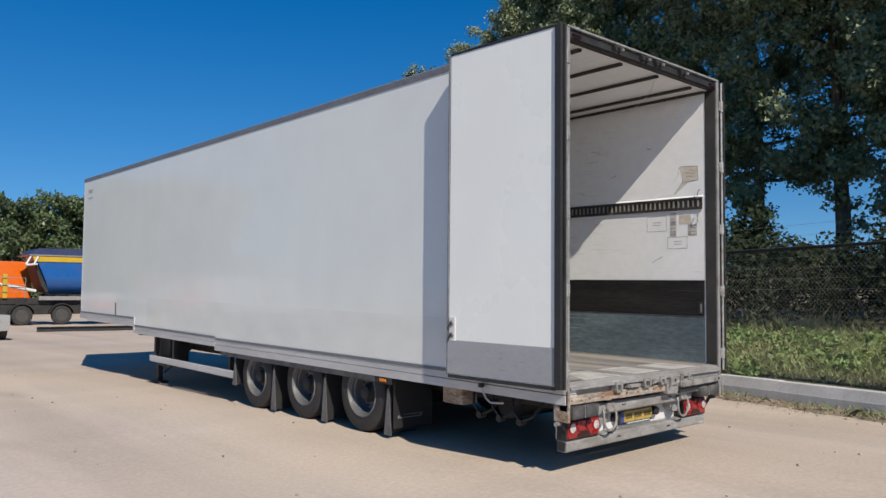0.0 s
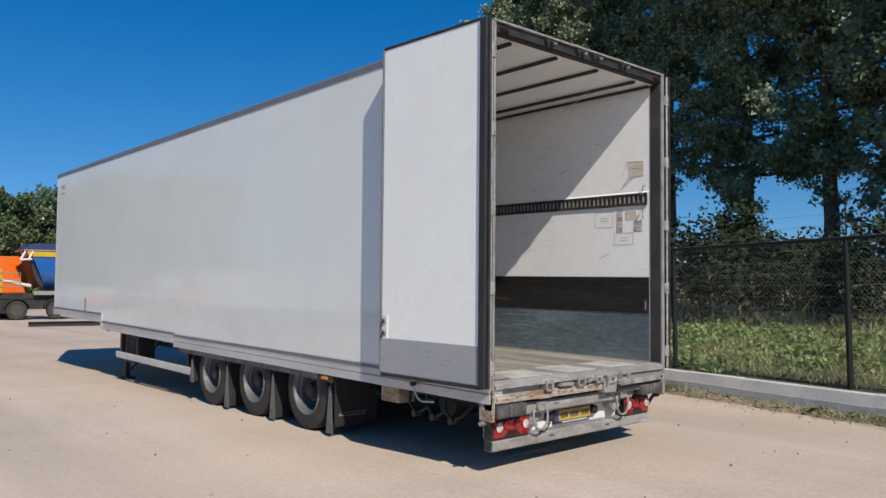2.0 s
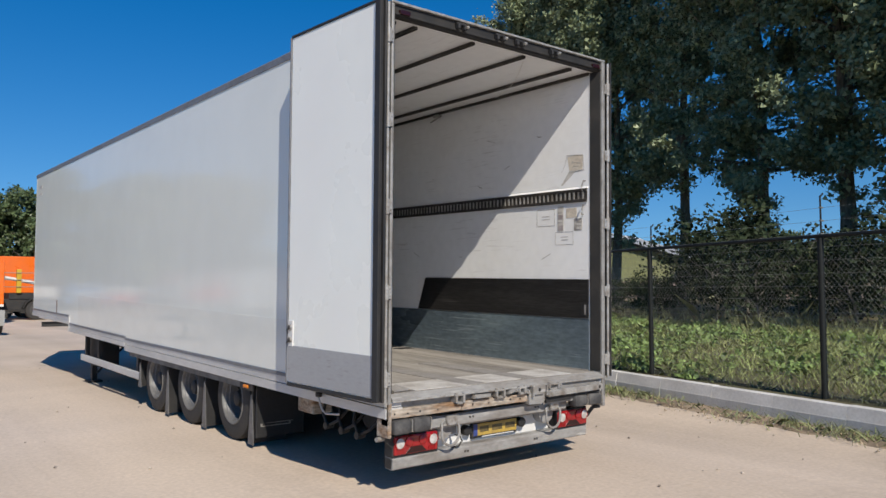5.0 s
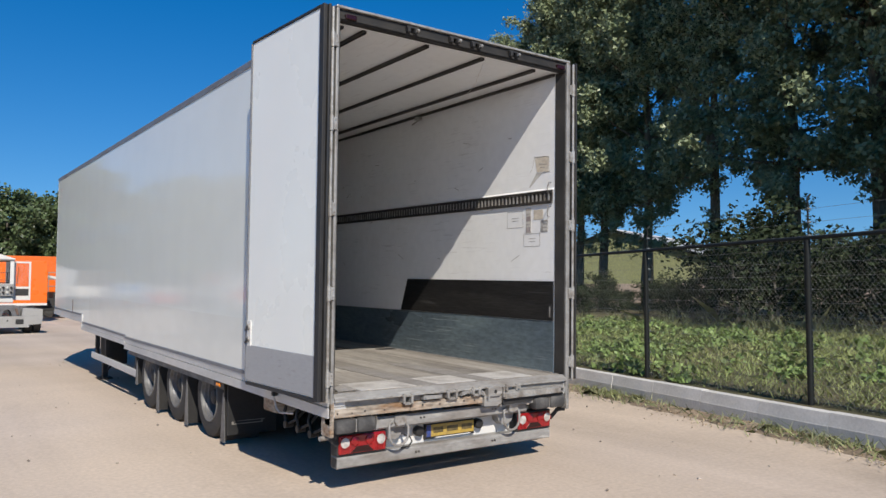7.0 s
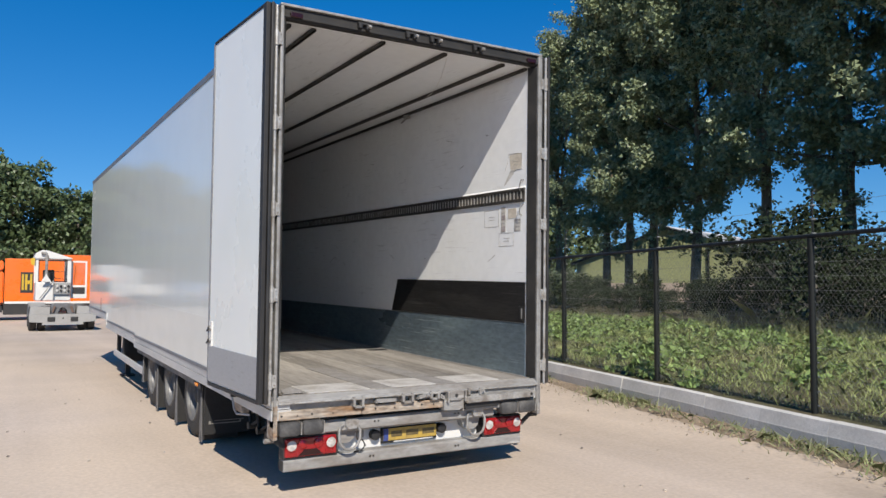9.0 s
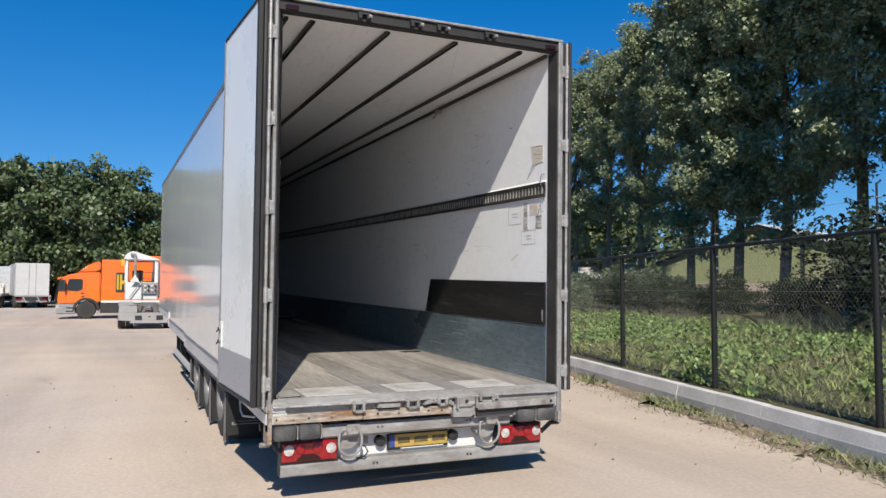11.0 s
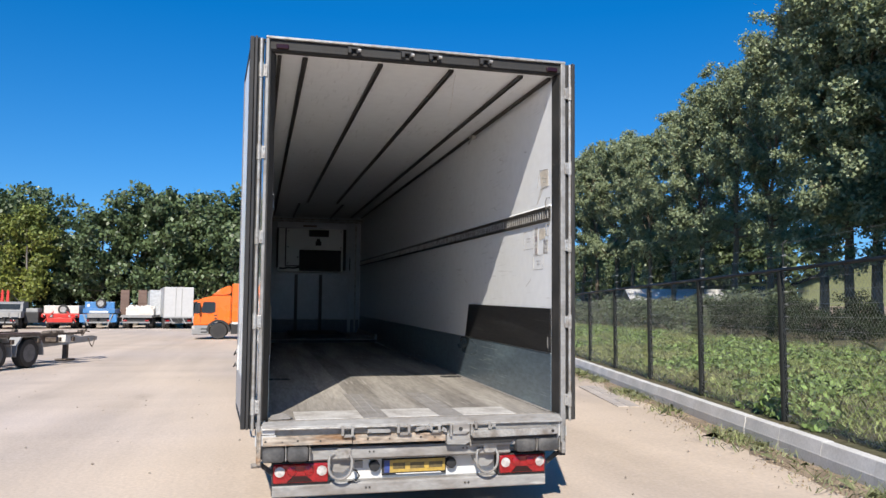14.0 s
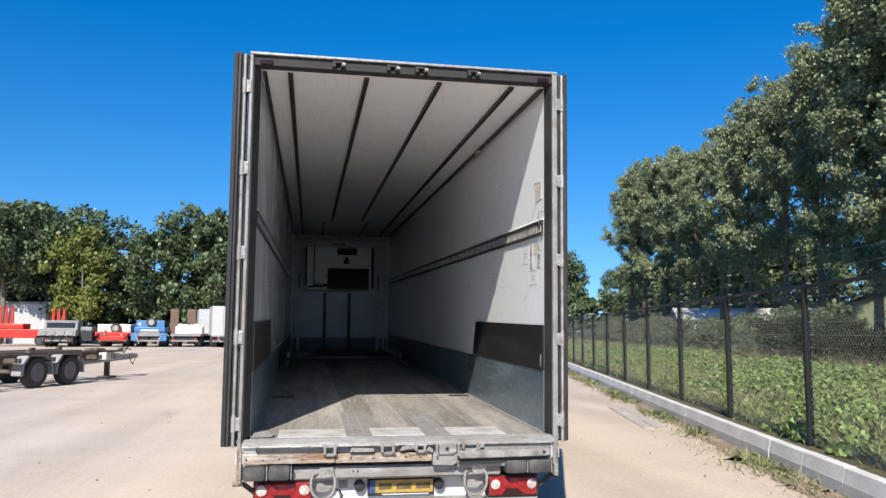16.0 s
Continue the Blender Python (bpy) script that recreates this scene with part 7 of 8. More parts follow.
    pipe(bm, [(-0.32, y0 - 0.03, 2.30), (-0.2, y0 - 0.03, 2.36), (0.26, y0 - 0.03, 2.36)], 0.014, 6)
    pipe(bm, [(-0.30, y0 - 0.03, 2.24), (-0.14, y0 - 0.03, 2.08), (0.26, y0 - 0.03, 2.05)], 0.014, 6)
    pipe(bm, [(0.20, y0 - 0.03, 1.95), (0.20, y0 - 0.03, 2.36)], 0.014, 6)
    part("hand_rail", bm, CHASSIS, c, "thin dark hand rail", True)
    bm = bmesh.new()
    prism(bm, [(-0.96, 2.90), (0.46, 2.88), (0.50, 2.93), (0.10, 3.06), (-0.45, 3.24), (-0.66, 3.27), (-0.90, 3.13)], "y", y0 - 0.08, y1 + 0.1)
    bmesh.ops.bevel(bm, geom=list(bm.edges), offset=0.025, segments=2, affect="EDGES")
    part("cab_roof", bm, WHITE_PAINT, c, "white peaked cab roof")
    bm = bmesh.new()
    pipe(bm, [(-0.50, y0 - 0.16, 1.9), (-0.50, y0 - 0.16, 3.05), (-0.53, y0 - 0.17, 3.12), (-0.70, y0 - 0.18, 3.13)], 0.06, 12)
    part("exhaust", bm, DULL_STEEL, v, "upright grey exhaust with a bent end", True)
    bm = bmesh.new()
    prism(bm, [(-0.70, 1.93), (-0.32, 1.93), (-0.51, 2.26)], "y", y0 - 0.26, y0 - 0.24)
    part("warning_triangle", bm, WHITE_PAINT, v, "pale slow-vehicle triangle")
    bm = bmesh.new()
    pipe(bm, [(-0.22, y0 - 0.12, 1.98), (-0.72, y0 - 0.12, 1.24)], 0.022, 6)
    pipe(bm, [(-0.22, y0 - 0.14, 1.12), (-0.22, y0 - 0.14, 1.96)], 0.02, 6)
    part("cab_strut", bm, GREY_PAINT, v, "grey slanting strut", True)
    # a rack of hose couplings on the cab's back
    rack = bpart("hose_rack", (-0.18, 0.42, y0 - 0.12, y0 - 0.08, 1.42, 1.46), GREY_PAINT, v, "grey rack behind the cab", 0.004)
    bpart("rack_plate", (-0.18, 0.42, y0 - 0.10, y0 - 0.06, 1.462, 1.90), DUSTY_GREY, rack, "dusty plate", 0.006)
    for k, x in enumerate((-0.12, 0.02, 0.16, 0.30)):
        for z in (1.52, 1.71):
            bm = bmesh.new()
            rod(bm, (x + 0.04, y0 - 0.102, z + 0.05), (x + 0.04, y0 - 0.19, z + 0.03), 0.05, 0.036, 10)
            part("hose_coupling", bm, WHITE_PAINT if (k + int(z * 10)) % 2 else CHASSIS, rack, "hose coupling", True)
    # the open door, with a clear pane over a dark panel
    yd = y0 + 0.35
    bm = bmesh.new()
    for x0, x1, z0, z1 in ((0.47, 0.54, 1.24, 2.84), (1.02, 1.09, 1.24, 2.84), (0.54, 1.02, 1.24, 1.42), (0.54, 1.02, 2.77, 2.84), (0.54, 1.02, 1.71, 1.80)):
        box(bm, x0, x1, yd, yd + 0.05, z0, z1, 0.008)
    dr = part("cab_door", bm, WHITE_PAINT, v, "white framed door standing open")
    bpart("door_panel", (0.542, 1.018, yd + 0.01, yd + 0.04, 1.422, 1.708), CHASSIS, dr, "dark lower door panel", 0.0)
    pane = bpart("door_pane", (0.542, 1.018, yd + 0.022, yd + 0.028, 1.802, 2.768), CLEAR_GLASS, dr, "clear door pane", 0.0)
    pane.visible_shadow = False
    bm = bmesh.new()
    pipe(bm, [(0.60, yd - 0.02, 1.9), (0.60, yd - 0.05, 2.1), (0.63, yd - 0.05, 2.45), (0.63, yd - 0.02, 2.6)], 0.012, 6)
    part("door_grip", bm, CHASSIS, dr, "dark grip", True)
    for k in range(3):
        bpart("step", (0.46, 0.95, y0 + 0.1, y0 + 0.5, 0.5 + k * 0.24, 0.53 + k * 0.24), GREY_PAINT, v, "grey step", 0.005)
    bpart("battery_box", (-1.15, -0.55, 1.5, 2.4, 0.5, 1.08), DUSTY_GREY, v, "dusty grey box", 0.03)
    bpart("tank", (0.55, 1.15, 1.5, 2.4, 0.45, 0.98), CHASSIS, v, "dark tank", 0.05)
    bm = bmesh.new()
    prism(bm, [(-1.06, 2.66), (-0.93, 2.60), (-0.93, 2.90), (-1.02, 2.94), (-1.10, 2.86)], "y", y0, y0 + 0.12)
    part("mirror", bm, YELLOW, v, "yellow mirror housing")


yard_tractor()


def tipper():
    v = thing("blue_tipper", pose(3.71, 44, 0), "blue tipper trailer with a yellow band and dark sheet cover", "trailer")
    # half-round hull whose tail leans outwards
    bm = bmesh.new()
    hull = [(0.10, 3.98)] + [(1.25 - 1.15 * math.cos(a), 2.95 - 1.2 * math.sin(a)) for a in np.linspace(0.0, math.pi, 17)] + [(2.40, 3.98)]
    prism(bm, hull, "x", 1.35, 11.5)
    for q in bm.verts:
        if q.co.x < 2:
            q.co.x += 0.42 * (3.98 - q.co.z)
    body = part("tipper_body", bm, BLUE, v, "half-round blue body", True)
    bm = bmesh.new()
    prism(bm, [(1.30, 3.66), (11.5, 3.66), (11.5, 3.97), (1.20, 3.97)], "y", 0.05, 0.098)
    part("yellow_band", bm, YELLOW, body, "yellow band")
    bm = bmesh.new()
    prism(bm, [(1.05, 3.99), (1.0, 4.06), (11.5, 4.06), (11.5, 3.99)], "y", 0.0, 2.5)
    part("rim_rail", bm, STEEL, body, "pale rim rail")
    bm = bmesh.new()
    for x in (1.1, 1.5):
        rod(bm, (x, 0.02, 3.95), (x - 0.25, 0.0, 3.45), 0.05, 0.06, 8)
    rod(bm, (0.85, 0.0, 3.45), (1.45, 0.0, 3.5), 0.07, 0.05, 8)
    part("tail_latch", bm, WHITE_PAINT, body, "pale hinge arms at the tail", True)
    bm = bmesh.new()
    prism(bm, [(1.05, 4.065), (1.5, 4.42), (11.5, 4.60), (11.5, 4.065)], "y", 0.02, 2.48)
    part("sheet_cover", bm, SHEET_NAVY, body, "dark blue sheet cover")
    bpart("chassis", (-0.6, 11.5, 0.35, 2.15, 1.2, 1.55), CHASSIS, v, "", 0.01)
    bpart("under_frame", (-1.4, 11.5, 0.4, 2.1, 0.6, 1.198), CHASSIS, v, "dark axle frame", 0.01)
    bpart("chassis_rail", (1.6, 11.5, 0.05, 0.33, 1.42, 1.66), GREY_PAINT, v, "grey frame rail", 0.01)
    for x in (0.75, 2.85):
        add_wheel(v, x, 0.03, 0.55, 0.55, 0.32, "y", -1)
        bm = bmesh.new()
        pts = [(x + 0.7 * math.cos(a), 0.55 + 0.7 * math.sin(a)) for a in np.linspace(0.2, math.pi - 0.2, 12)] + [(x + 0.64 * math.cos(a), 0.55 + 0.64 * math.sin(a)) for a in np.linspace(math.pi - 0.2, 0.2, 12)]
        prism(bm, pts, "y", 0.0, 0.5)
        part("mudguard", bm, BLACK_RUBBER, v)
    bm = bmesh.new()
    rod(bm, (-1.6, 0.4, 2.6), (1.5, 0.4, 1.95), 0.10, sides=10)
    part("hydraulic_ram", bm, WHITE_PAINT, v, "white hydraulic arm", True)
    bpart("yellow_post", (-0.25, 0.0, 0.2, 0.4, 1.55, 2.9), YELLOW, v, "yellow post", 0.02)
    bm = bmesh.new()
    for z in (1.9, 2.3, 2.7):
        rod(bm, (-1.8, 0.15, z), (0.9, 0.15, z), 0.02)
    for x in (-1.8, -0.9, 0.9):
        rod(bm, (x, 0.15, 1.55), (x, 0.15, 2.7), 0.02)
    part("platform_rail", bm, GREY_PAINT, v, "thin rail")
    bm = bmesh.new()
    prism(bm, [(1.33, 3.62), (1.45, 3.62), (2.15, 1.95), (2.0, 1.9), (1.75, 2.3)], "y", 0.3, 2.2)
    part("tailgate", bm, CHASSIS, v, "dark tailgate")


tipper()
# a long I-shaped bar, added for a dark shadow-like strip before the tipper
beam = thing("steel_beam", pose(2.9, 34.4, 0, 0, 0, -19), "long dark bar put in for a shadow-like strip on the sand", "beam")
bm = bmesh.new()
prism(bm, [(-0.11, 0.0), (0.11, 0.0), (0.11, 0.025), (0.012, 0.03), (0.012, 0.19), (0.11, 0.195), (0.11, 0.22), (-0.11, 0.22), (-0.11, 0.195), (-0.012, 0.19), (-0.012, 0.03), (-0.11, 0.025)], "x", 0.0, 7.0)
part("beam_body", bm, CHASSIS, beam)


def orange_trailer():
    v = thing("orange_box_trailer", pose(-0.2, 47.5, 0), "tall orange box trailer standing behind the others", "trailer")
    b = bpart("cargo_box", (0, 5.9, 0, 2.5, 1.55, 3.78), ORANGE, v, "plain orange box", 0.03)
    for k in range(4):
        bpart("box_rib", (1.5 * k + 0.6, 1.5 * k + 0.66, -0.02, -0.001, 1.6, 3.73), ORANGE, b, "", 0.004)
    bpart("chassis", (0.05, 5.8, 0.4, 2.1, 0.75, 1.545), CHASSIS, v, "", 0.01)
    bpart("side_skirt", (0.02, 5.85, 0.03, 0.1, 0.40, 1.545), CHASSIS, v, "dark side skirt", 0.01)
    for x in (1.2, 3.6, 4.9):
        add_wheel(v, x, 0.05, 0.5, 0.5, 0.3, "y", -1)
        add_wheel(v, x, 2.45, 0.5, 0.5, 0.3, "y", 1)


orange_trailer()


def flat_trailer():
    """The skeletal trailer standing in the yard: its own x runs to the drawbar, the near wheels are at y = 0."""
    v = thing("skeletal_trailer", pose(-7.5, 18.47, 0, 0, 0, 68), "rusty grey skeletal trailer standing on its drawbar leg", "trailer")
    for y in (0.45, 1.75):
        bm = bmesh.new()
        box(bm, -9, 1.5, y - 0.07, y - 0.055, 0.66, 0.88, 0.004)
        box(bm, -9, 1.5, y - 0.09, y + 0.06, 0.885, 0.905, 0.004)
        box(bm, -9, 1.5, y - 0.09, y + 0.06, 0.635, 0.655, 0.004)
        part("long_beam", bm, RUST_FRAME, v, "rust-brown main beam")
    for y in (0.72, 1.35):
        bm = bmesh.new()
        prism(bm, [(0.9, 0.50), (0.9, 0.72), (3.6, 0.80), (3.85, 0.76), (3.85, 0.64), (3.5, 0.60)], "y", y - 0.03 + 0.0, y + 0.03)
        bmesh.ops.bevel(bm, geom=list(bm.edges), offset=0.006, segments=1, affect="EDGES")
        part("drawbar", bm, DUSTY_GREY, v, "dusty grey drawbar beam")
    for x in (1.2, 2.0, 2.7, 3.4, 3.8):
        bpart("drawbar_rung", (x - 0.05, x + 0.05, 0.752, 1.318, 0.62, 0.74), RUST_FRAME, v, "", 0.008)
    for x in (-8.5, -6, -3.8, -2.6, -1.3, -0.2, 0.75, 1.4):
        bpart("cross_beam", (x - 0.06, x + 0.06, -0.1, 2.3, 0.70, 0.83), RUST_FRAME, v, "", 0.008)
    for y in (-0.08, 2.2):
        bpart("side_beam", (-9, 1.9, y, y + 0.07, 0.90, 0.97), RUST_FRAME, v, "rusty side rail", 0.008)
    for x in (-8.0, -5.0, -2.2, 0.6, 1.8):
        for y in (-0.1, 2.2):
            bpart("twist_lock", (x - 0.08, x + 0.08, y, y + 0.12, 0.972, 1.03), RUST_FRAME, v, "rusty twist lock", 0.01)
    for x in (-0.48, -1.80):
        for y, s in ((0.0, -1), (2.2, 1)):
            add_wheel(v, x, y, 0.42, 0.42, 0.28, "y", s, RIM)
            bm = bmesh.new()
            arc = [(-0.60, 0.36), (-0.56, 0.66), (-0.36, 0.90), (0.36, 0.90), (0.56, 0.66), (0.60, 0.36)]
            pts = [(x + a, q) for a, q in arc] + [(x + a * 0.94, q - 0.025) for a, q in reversed(arc)]
            prism(bm, pts, "y", *sorted((y - s * 0.34, y + s * 0.02)))
            part("mudguard", bm, DUSTY_GREY, v, "pale dusty mudguard")
    for x in (-0.48, -1.80):
        bm = bmesh.new()
        rod(bm, (x, 0.2, 0.42), (x, 2.0, 0.42), 0.06)
        part("axle", bm, RUST_FRAME, v)
        bpart("spring_hanger", (x - 0.5, x + 0.5, 0.40, 0.50, 0.45, 0.63), RUST_FRAME, v, "", 0.01)
    bm = bmesh.new()
    box(bm, 2.6, 2.74, 0.98, 1.12, 0.06, 0.75, 0.01)
    leg = part("support_leg", bm, RUST_FRAME, v, "rusty support leg")
    bpart("foot", (2.42, 2.92, 0.85, 1.25, 0.0, 0.06), RUST_FRAME, leg, "", 0.01)
    bm = bmesh.new()
    rod(bm, (3.80, 1.03, 0.70), (4.02, 1.03, 0.70), 0.07, 0.09)
    rod(bm, (3.5, 1.03, 0.80), (3.72, 1.03, 1.0), 0.03)
    rod(bm, (3.72, 0.9, 0.92), (3.72, 1.2, 0.98), 0.025)
    part("coupling_eye", bm, RUST_FRAME, v)
    bm = bmesh.new()
    pipe(bm, [(3.3, 0.66, 0.72), (3.4, 0.64, 0.50), (3.5, 0.64, 0.42), (3.6, 0.65, 0.55), (3.7, 0.68, 0.70)], 0.02, 6)
    part("safety_chain", bm, RUST_FRAME, v, "hanging rusty chain", True)
    bpart("control_box", (1.15, 1.5, -0.04, 0.28, 0.66, 0.90), STICKER, v, "faded pale box", 0.02)
    bpart("air_tank", (1.6, 2.4, 0.9, 1.2, 0.82, 1.0), RUST_FRAME, v, "rusty tank on the drawbar", 0.06)
    bpart("tool_plank", (-2.2, 1.2, 0.9, 1.3, 0.906, 0.97), BROWN, v, "", 0.01)


flat_trailer()


def tail_truck(name, x, y, w, label, body, body_top, turn=0.0):
    """A truck or trailer in the far row, tail to the yard."""
    v = thing(name, pose(x, y, 0, 0, 0, turn), label, "truck", "parked row")
    bpart("chassis", (-w * 0.32, w * 0.32, 0.3, 7, 0.5, 0.95), CHASSIS, v, "", 0.01)
    for sx in (-1, 1):
        add_wheel(v, sx * w / 2, 1.2, 0.48, 0.48, 0.27, "x", sx, twin=True)
        add_wheel(v, sx * w / 2, 2.5, 0.48, 0.48, 0.27, "x", sx, twin=True)
    bpart("underrun_bar", (-w * 0.45, w * 0.45, 0.0, 0.1, 0.48, 0.62), GREY_PAINT, v, "", 0.01)
    for sx in (-1, 1):
        bpart("tail_lamp", (sx * w * 0.36 - 0.16, sx * w * 0.36 + 0.16, -0.05, 0.0, 0.64, 0.78), LAMP_RED, v, "", 0.01)
    return v


# white box lorry, its box and tail lift
v = tail_truck("white_box_truck", -8.15, 65, 2.5, "white box lorry seen from behind", WHITE_PAINT, 3.8, turn=9.6)
b = bpart("cargo_box", (-1.25, 1.25, 0.12, 7.2, 1.0, 3.70), BOX_WHITE, v, "white cargo box", 0.03)
for dx in (-1.0, 1.0):
    bpart("lock_rod", (dx * 0.25 - 0.01, dx * 0.25 + 0.02, 0.09, 0.119, 1.1, 3.65), GREY_PAINT, b, "", 0.004)
g = bpart("lift_gear", (-0.75, 0.75, -0.10, 0.1, 0.62, 0.92), CHASSIS, v, "dark tail-lift gear", 0.02)
for dx in (-0.55, 0.0, 0.5):
    bm = bmesh.new()
    rod(bm, (dx - 0.12, -0.1, 0.9), (dx + 0.1, -0.45, 0.45), 0.05)
    rod(bm, (dx - 0.2, -0.3, 0.6), (dx + 0.25, -0.35, 0.5), 0.06)
    part("lift_arm", bm, GREY_PAINT if dx else CHASSIS, g, "grey lift arm")
bpart("corner_post", (-1.262, -1.22, 0.11, 0.16, 1.0, 3.7), DUSTY_GREY, b, "", 0.004)
bpart("corner_post", (1.22, 1.262, 0.11, 0.16, 1.0, 3.7), DUSTY_GREY, b, "", 0.004)
bpart("sill_rail", (-1.25, 1.25, 0.08, 0.119, 0.94, 1.06), DUSTY_GREY, b, "grey rear sill", 0.004)
v = tail_truck("white_box_trailer", -10.1, 70.5, 2.4, "second white box body behind the lorry", WHITE_PAINT, 3.8, turn=9.6)
bpart("cargo_box", (-1.2, 1.2, 0.12, 7.2, 1.05, 3.55), GREY_SHED, v, "white cargo box", 0.03)
# flatbed with upright ramps
v = tail_truck("ramp_trailer", -11.7, 65.3, 2.5, "low loader with upright brown ramps and a white covered load", BROWN, 3.4)
bpart("bed", (-1.3, 1.3, 0.1, 7, 0.96, 1.2), GREY_PAINT, v, "grey bed", 0.02)
for x0 in (-1.72, -0.22):
    r = bpart("ramp", (x0, x0 + 0.74, 2.2, 2.35, 1.2, 3.45), BROWN, v, "upright brown loading ramp", 0.01)
    for k in range(7):
        bpart("ramp_rung", (x0 + 0.06, x0 + 0.68, 2.17, 2.199, 1.35 + k * 0.3, 1.42 + k * 0.3), BROWN, r, "", 0.005)
bm = bmesh.new()
made = bmesh.ops.create_grid(bm, x_segments=26, y_segments=14, size=1.0)["verts"]
for q in made:
    q.co = Vector((q.co.x * 1.15 + 0.25, 0.9 + q.co.y * 0.75, 1.72 + 0.30 * noise.noise((q.co.x * 3.5, q.co.y * 3.5, 1)) + 0.2 - 0.25 * max(0, abs(q.co.x) - 0.75) - 0.25 * max(0, abs(q.co.y) - 0.7)))
ext = bmesh.ops.extrude_face_region(bm, geom=list(bm.faces))["geom"]
for q in ext:
    if isinstance(q, bmesh.types.BMVert):
        q.co.z = 1.2
part("covered_load", bm, TARP, v, "crumpled white cover", True)
# blue tail with a spare wheel on top
v = tail_truck("blue_recovery_trailer", -14.75, 65, 2.5, "blue low trailer with a spare wheel on top", LIGHT_BLUE, 2.4)
b = bpart("bed", (-1.3, 1.3, 0.1, 6, 1.35, 1.75), LIGHT_BLUE, v, "blue bed", 0.03)
bpart("headboard", (-1.2, 1.2, 0.4, 0.6, 1.752, 2.35), LIGHT_BLUE, v, "blue board", 0.03)
for sx in (-1, 1):
    bpart("outrigger", (*sorted((sx * 0.9, sx * 1.5)), -0.1, 0.4, 0.55, 1.25), LIGHT_BLUE, v, "pale blue outrigger", 0.03)
bpart("tail_board", (-0.9, 0.9, -0.05, 0.1, 0.95, 1.34), GREY_PAINT, v, "grey tail board", 0.02)
add_wheel(v, 0.1, 0.2, 2.2, 0.42, 0.25, "y", -1, STEEL)
bpart("text_bar", (-0.75, 0.75, 0.085, 0.099, 1.40, 1.55), WHITE_PAINT, b, "pale bar of writing", 0.0)
bpart("text_bar", (-1.0, -0.8, 0.385, 0.399, 1.9, 2.15), WHITE_PAINT, b, "", 0.0)
for dx in (-0.5, 0.5):
    # dark blocks that stand for the shade under the bed
    bpart("under_shade", (dx - 0.4, dx + 0.4, 0.12, 0.3, 0.5, 0.94), CHASSIS, v, "dark block in place of the shade below the bed", 0.02)
    bm = bmesh.new()
    rod(bm, (dx * 1.6, -0.12, 0.3), (dx * 2.4, -0.12, 1.3), 0.05)
    part("stay", bm, DUSTY_GREY, v)
# red trailer
v = tail_truck("red_trailer", -17.8, 65, 2.5, "red low trailer with a pale load and spare wheel", RED, 2.0)
bpart("bed", (-1.5, 1.5, 0.1, 6, 0.96, 1.3), RED, v, "red bed", 0.03)
bpart("load", (-1.45, 1.35, 0.6, 3, 1.302, 2.0), TARP, v, "pale crate", 0.05)
# one dark block fills the shaded gap under the red bed
bpart("under_shade", (-1.2, 1.2, 0.12, 0.3, 0.4, 0.94), CHASSIS, v, "dark block in place of the shade below the bed", 0.02)
for dx in (-1.25, -0.7, 0.75, 1.3):
    bpart("tail_marker", (dx - 0.1, dx + 0.1, -0.02, 0.098, 1.0, 1.2), DUSTY_GREY if abs(dx) < 1 else LAMP_DARK, v, "small tail marker", 0.01)
bpart("red_board", (-1.0, 1.0, -0.1, 0.1, 0.55, 0.95), RED, v, "red tail board", 0.03)
for sx in (-1, 1):
    bm = bmesh.new()
    rod(bm, (sx * 1.3, 0.0, 0.6), (sx * 0.5, 0.0, 1.5), 0.05)
    part("stay", bm, RED, v)
add_wheel(v, 0.15, 0.25, 1.65, 0.42, 0.25, "y", -1, STEEL)
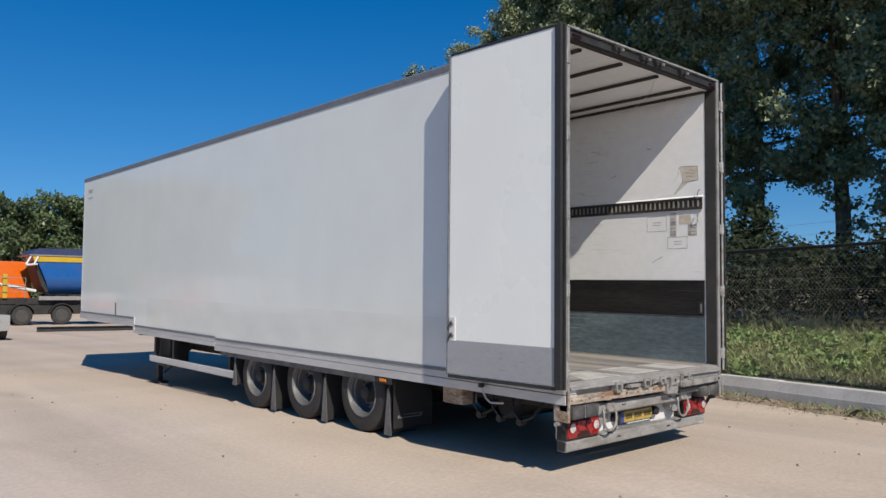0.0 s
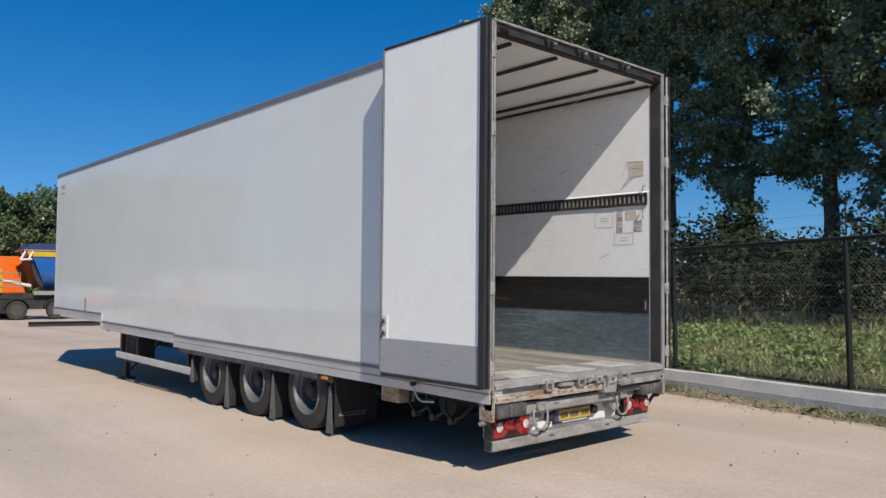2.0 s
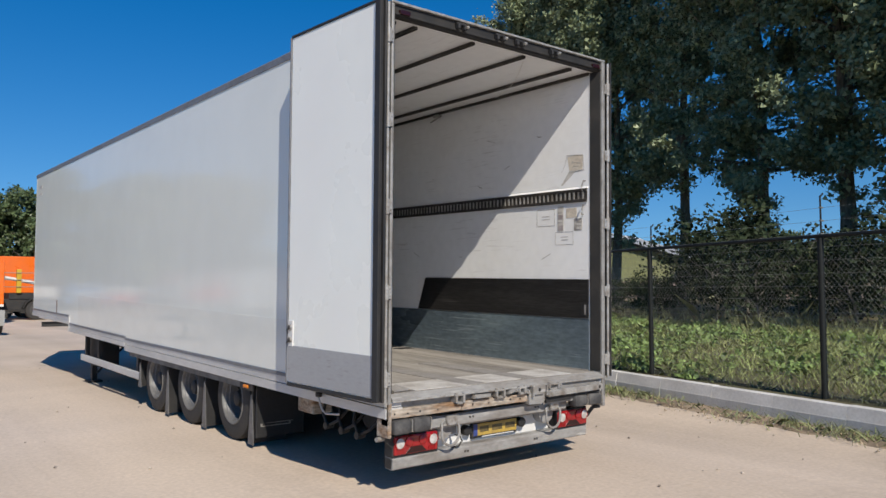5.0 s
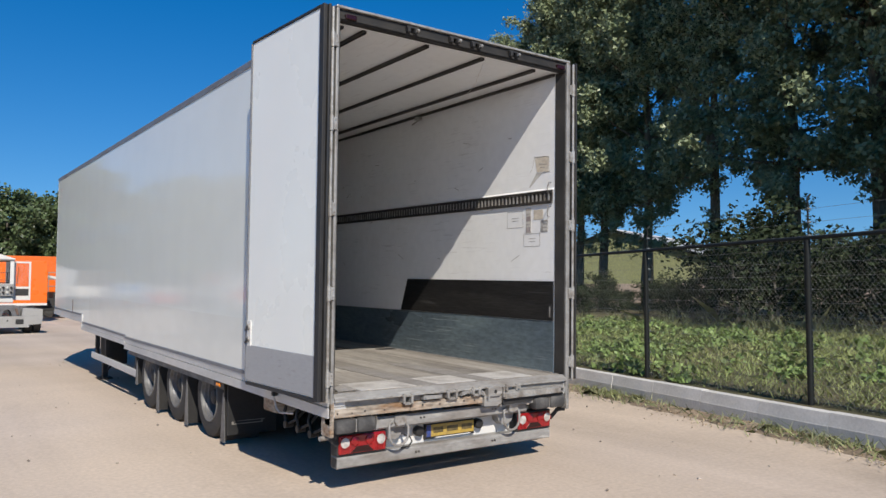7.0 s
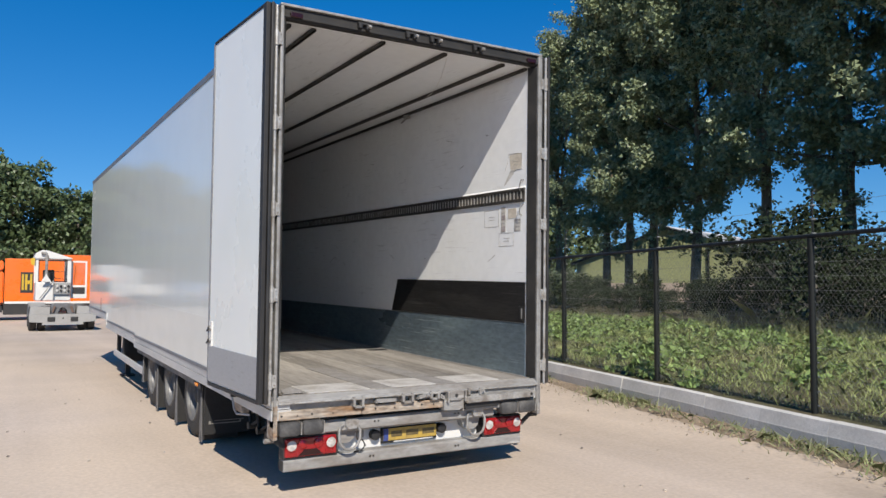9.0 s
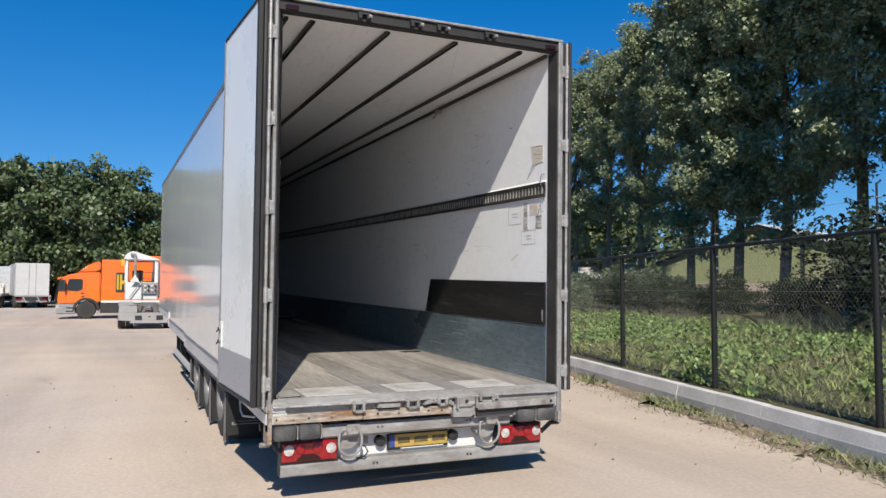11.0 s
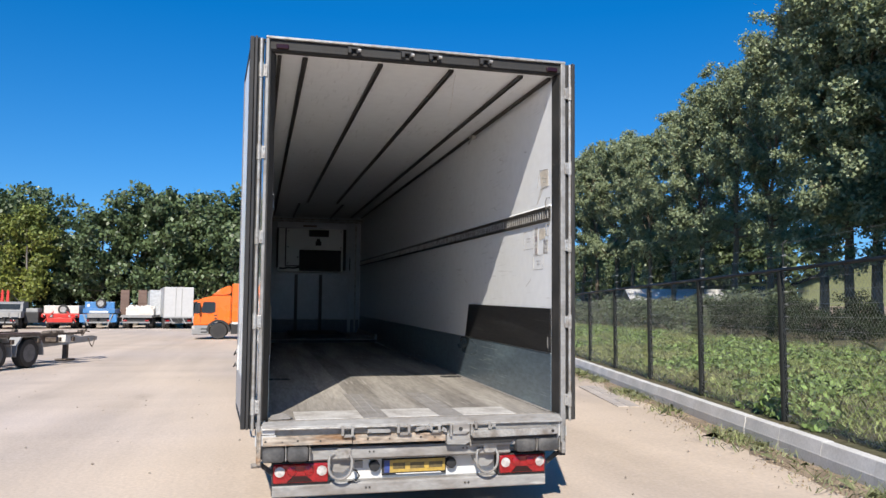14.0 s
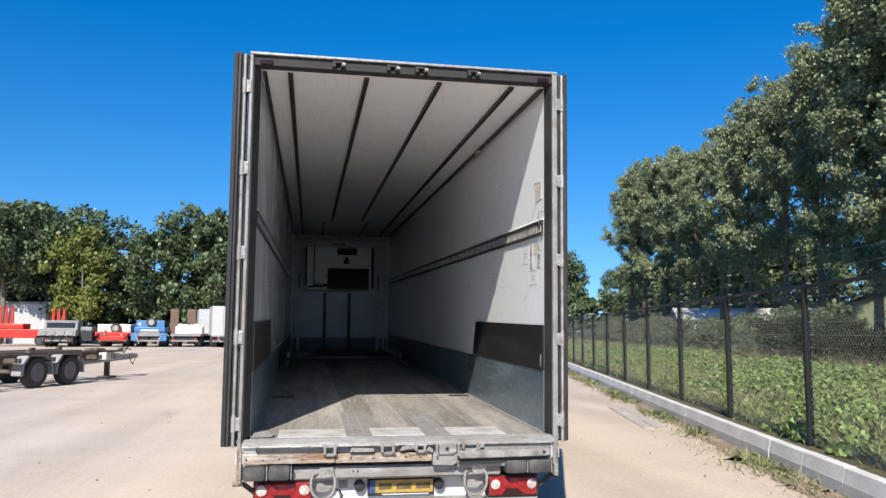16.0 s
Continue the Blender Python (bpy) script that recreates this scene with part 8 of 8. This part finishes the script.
# grey breakdown truck
v = tail_truck("grey_breakdown_truck", -22.1, 64, 2.5, "grey flat breakdown truck with a dark rear window", GREY_PAINT, 2.2)
bm = bmesh.new()
prism(bm, [(0.0, 0.95), (0.0, 1.45), (0.35, 1.5), (6, 1.5), (6, 0.95)], "x", -1.5, 1.5)
part("body", bm, DUSTY_GREY, v, "pale grey flat body")
bm = bmesh.new()
prism(bm, [(1.0, 1.502), (1.1, 2.15), (1.4, 2.3), (2.6, 2.3), (2.9, 1.502)], "x", -1.35, 1.35)
cab = part("winch_cab", bm, GREY_PAINT, v, "grey winch cab")
bpart("cab_window", (-1.15, 1.15, 1.02, 1.06, 1.62, 2.1), GLASS_DARK, cab, "dark window", 0.0)
for dx in (-1.1, -0.4, 0.35, 1.05):
    bpart("tail_box", (dx - 0.28, dx + 0.28, -0.08, -0.001, 1.0, 1.38), GREY_PAINT if dx < 0 else DUSTY_GREY, v, "grey tail box", 0.02)
    bm = bmesh.new()
    rod(bm, (dx, -0.05, 0.3), (dx * 0.8, -0.05, 1.0), 0.05)
    part("stay", bm, CHASSIS, v)
# shade below the flat body, built as a dark block
bpart("under_shade", (-1.3, 1.3, 0.15, 0.3, 0.35, 0.94), CHASSIS, v, "dark block in place of the shade below the body", 0.02)
bpart("side_box", (1.51, 2.6, 1.0, 4, 0.5, 1.4), CHASSIS, v, "dark side box", 0.04)
bpart("side_load", (1.55, 2.5, 1.2, 2.6, 1.402, 1.75), DUSTY_GREY, v, "grey load on the side box", 0.06)
# red machine
v = thing("red_machine", pose(-25.6, 68, 0), "red farm machine with upright red tines", "machine")
bpart("frame", (-3.5, 1.6, 0, 2.2, 0.7, 1.5), RED, v, "red frame", 0.05)
bpart("hood", (-3.5, -0.6, 0.1, 2.0, 1.502, 2.0), RED, v, "red hood", 0.08)
for k, x in enumerate((-2.9, -2.4, -1.9, 1.6, 2.05, 2.5)):
    bm = bmesh.new()
    prism(bm, [(x - 0.18, 1.4), (x + 0.18, 1.4), (x + 0.12, 3.5 if k < 3 else 3.3), (x - 0.05, 3.6 if k < 3 else 3.4)], "y", 0.9, 1.0)
    part("tine", bm, RED, v, "upright red tine")
bpart("arm", (0.8, 2.7, 0.8, 1.0, 1.2, 1.45), RED, v, "", 0.02)
for sx in (-2.8, 0.9):
    add_wheel(v, sx, 0.0, 0.5, 0.5, 0.3, "y", -1)
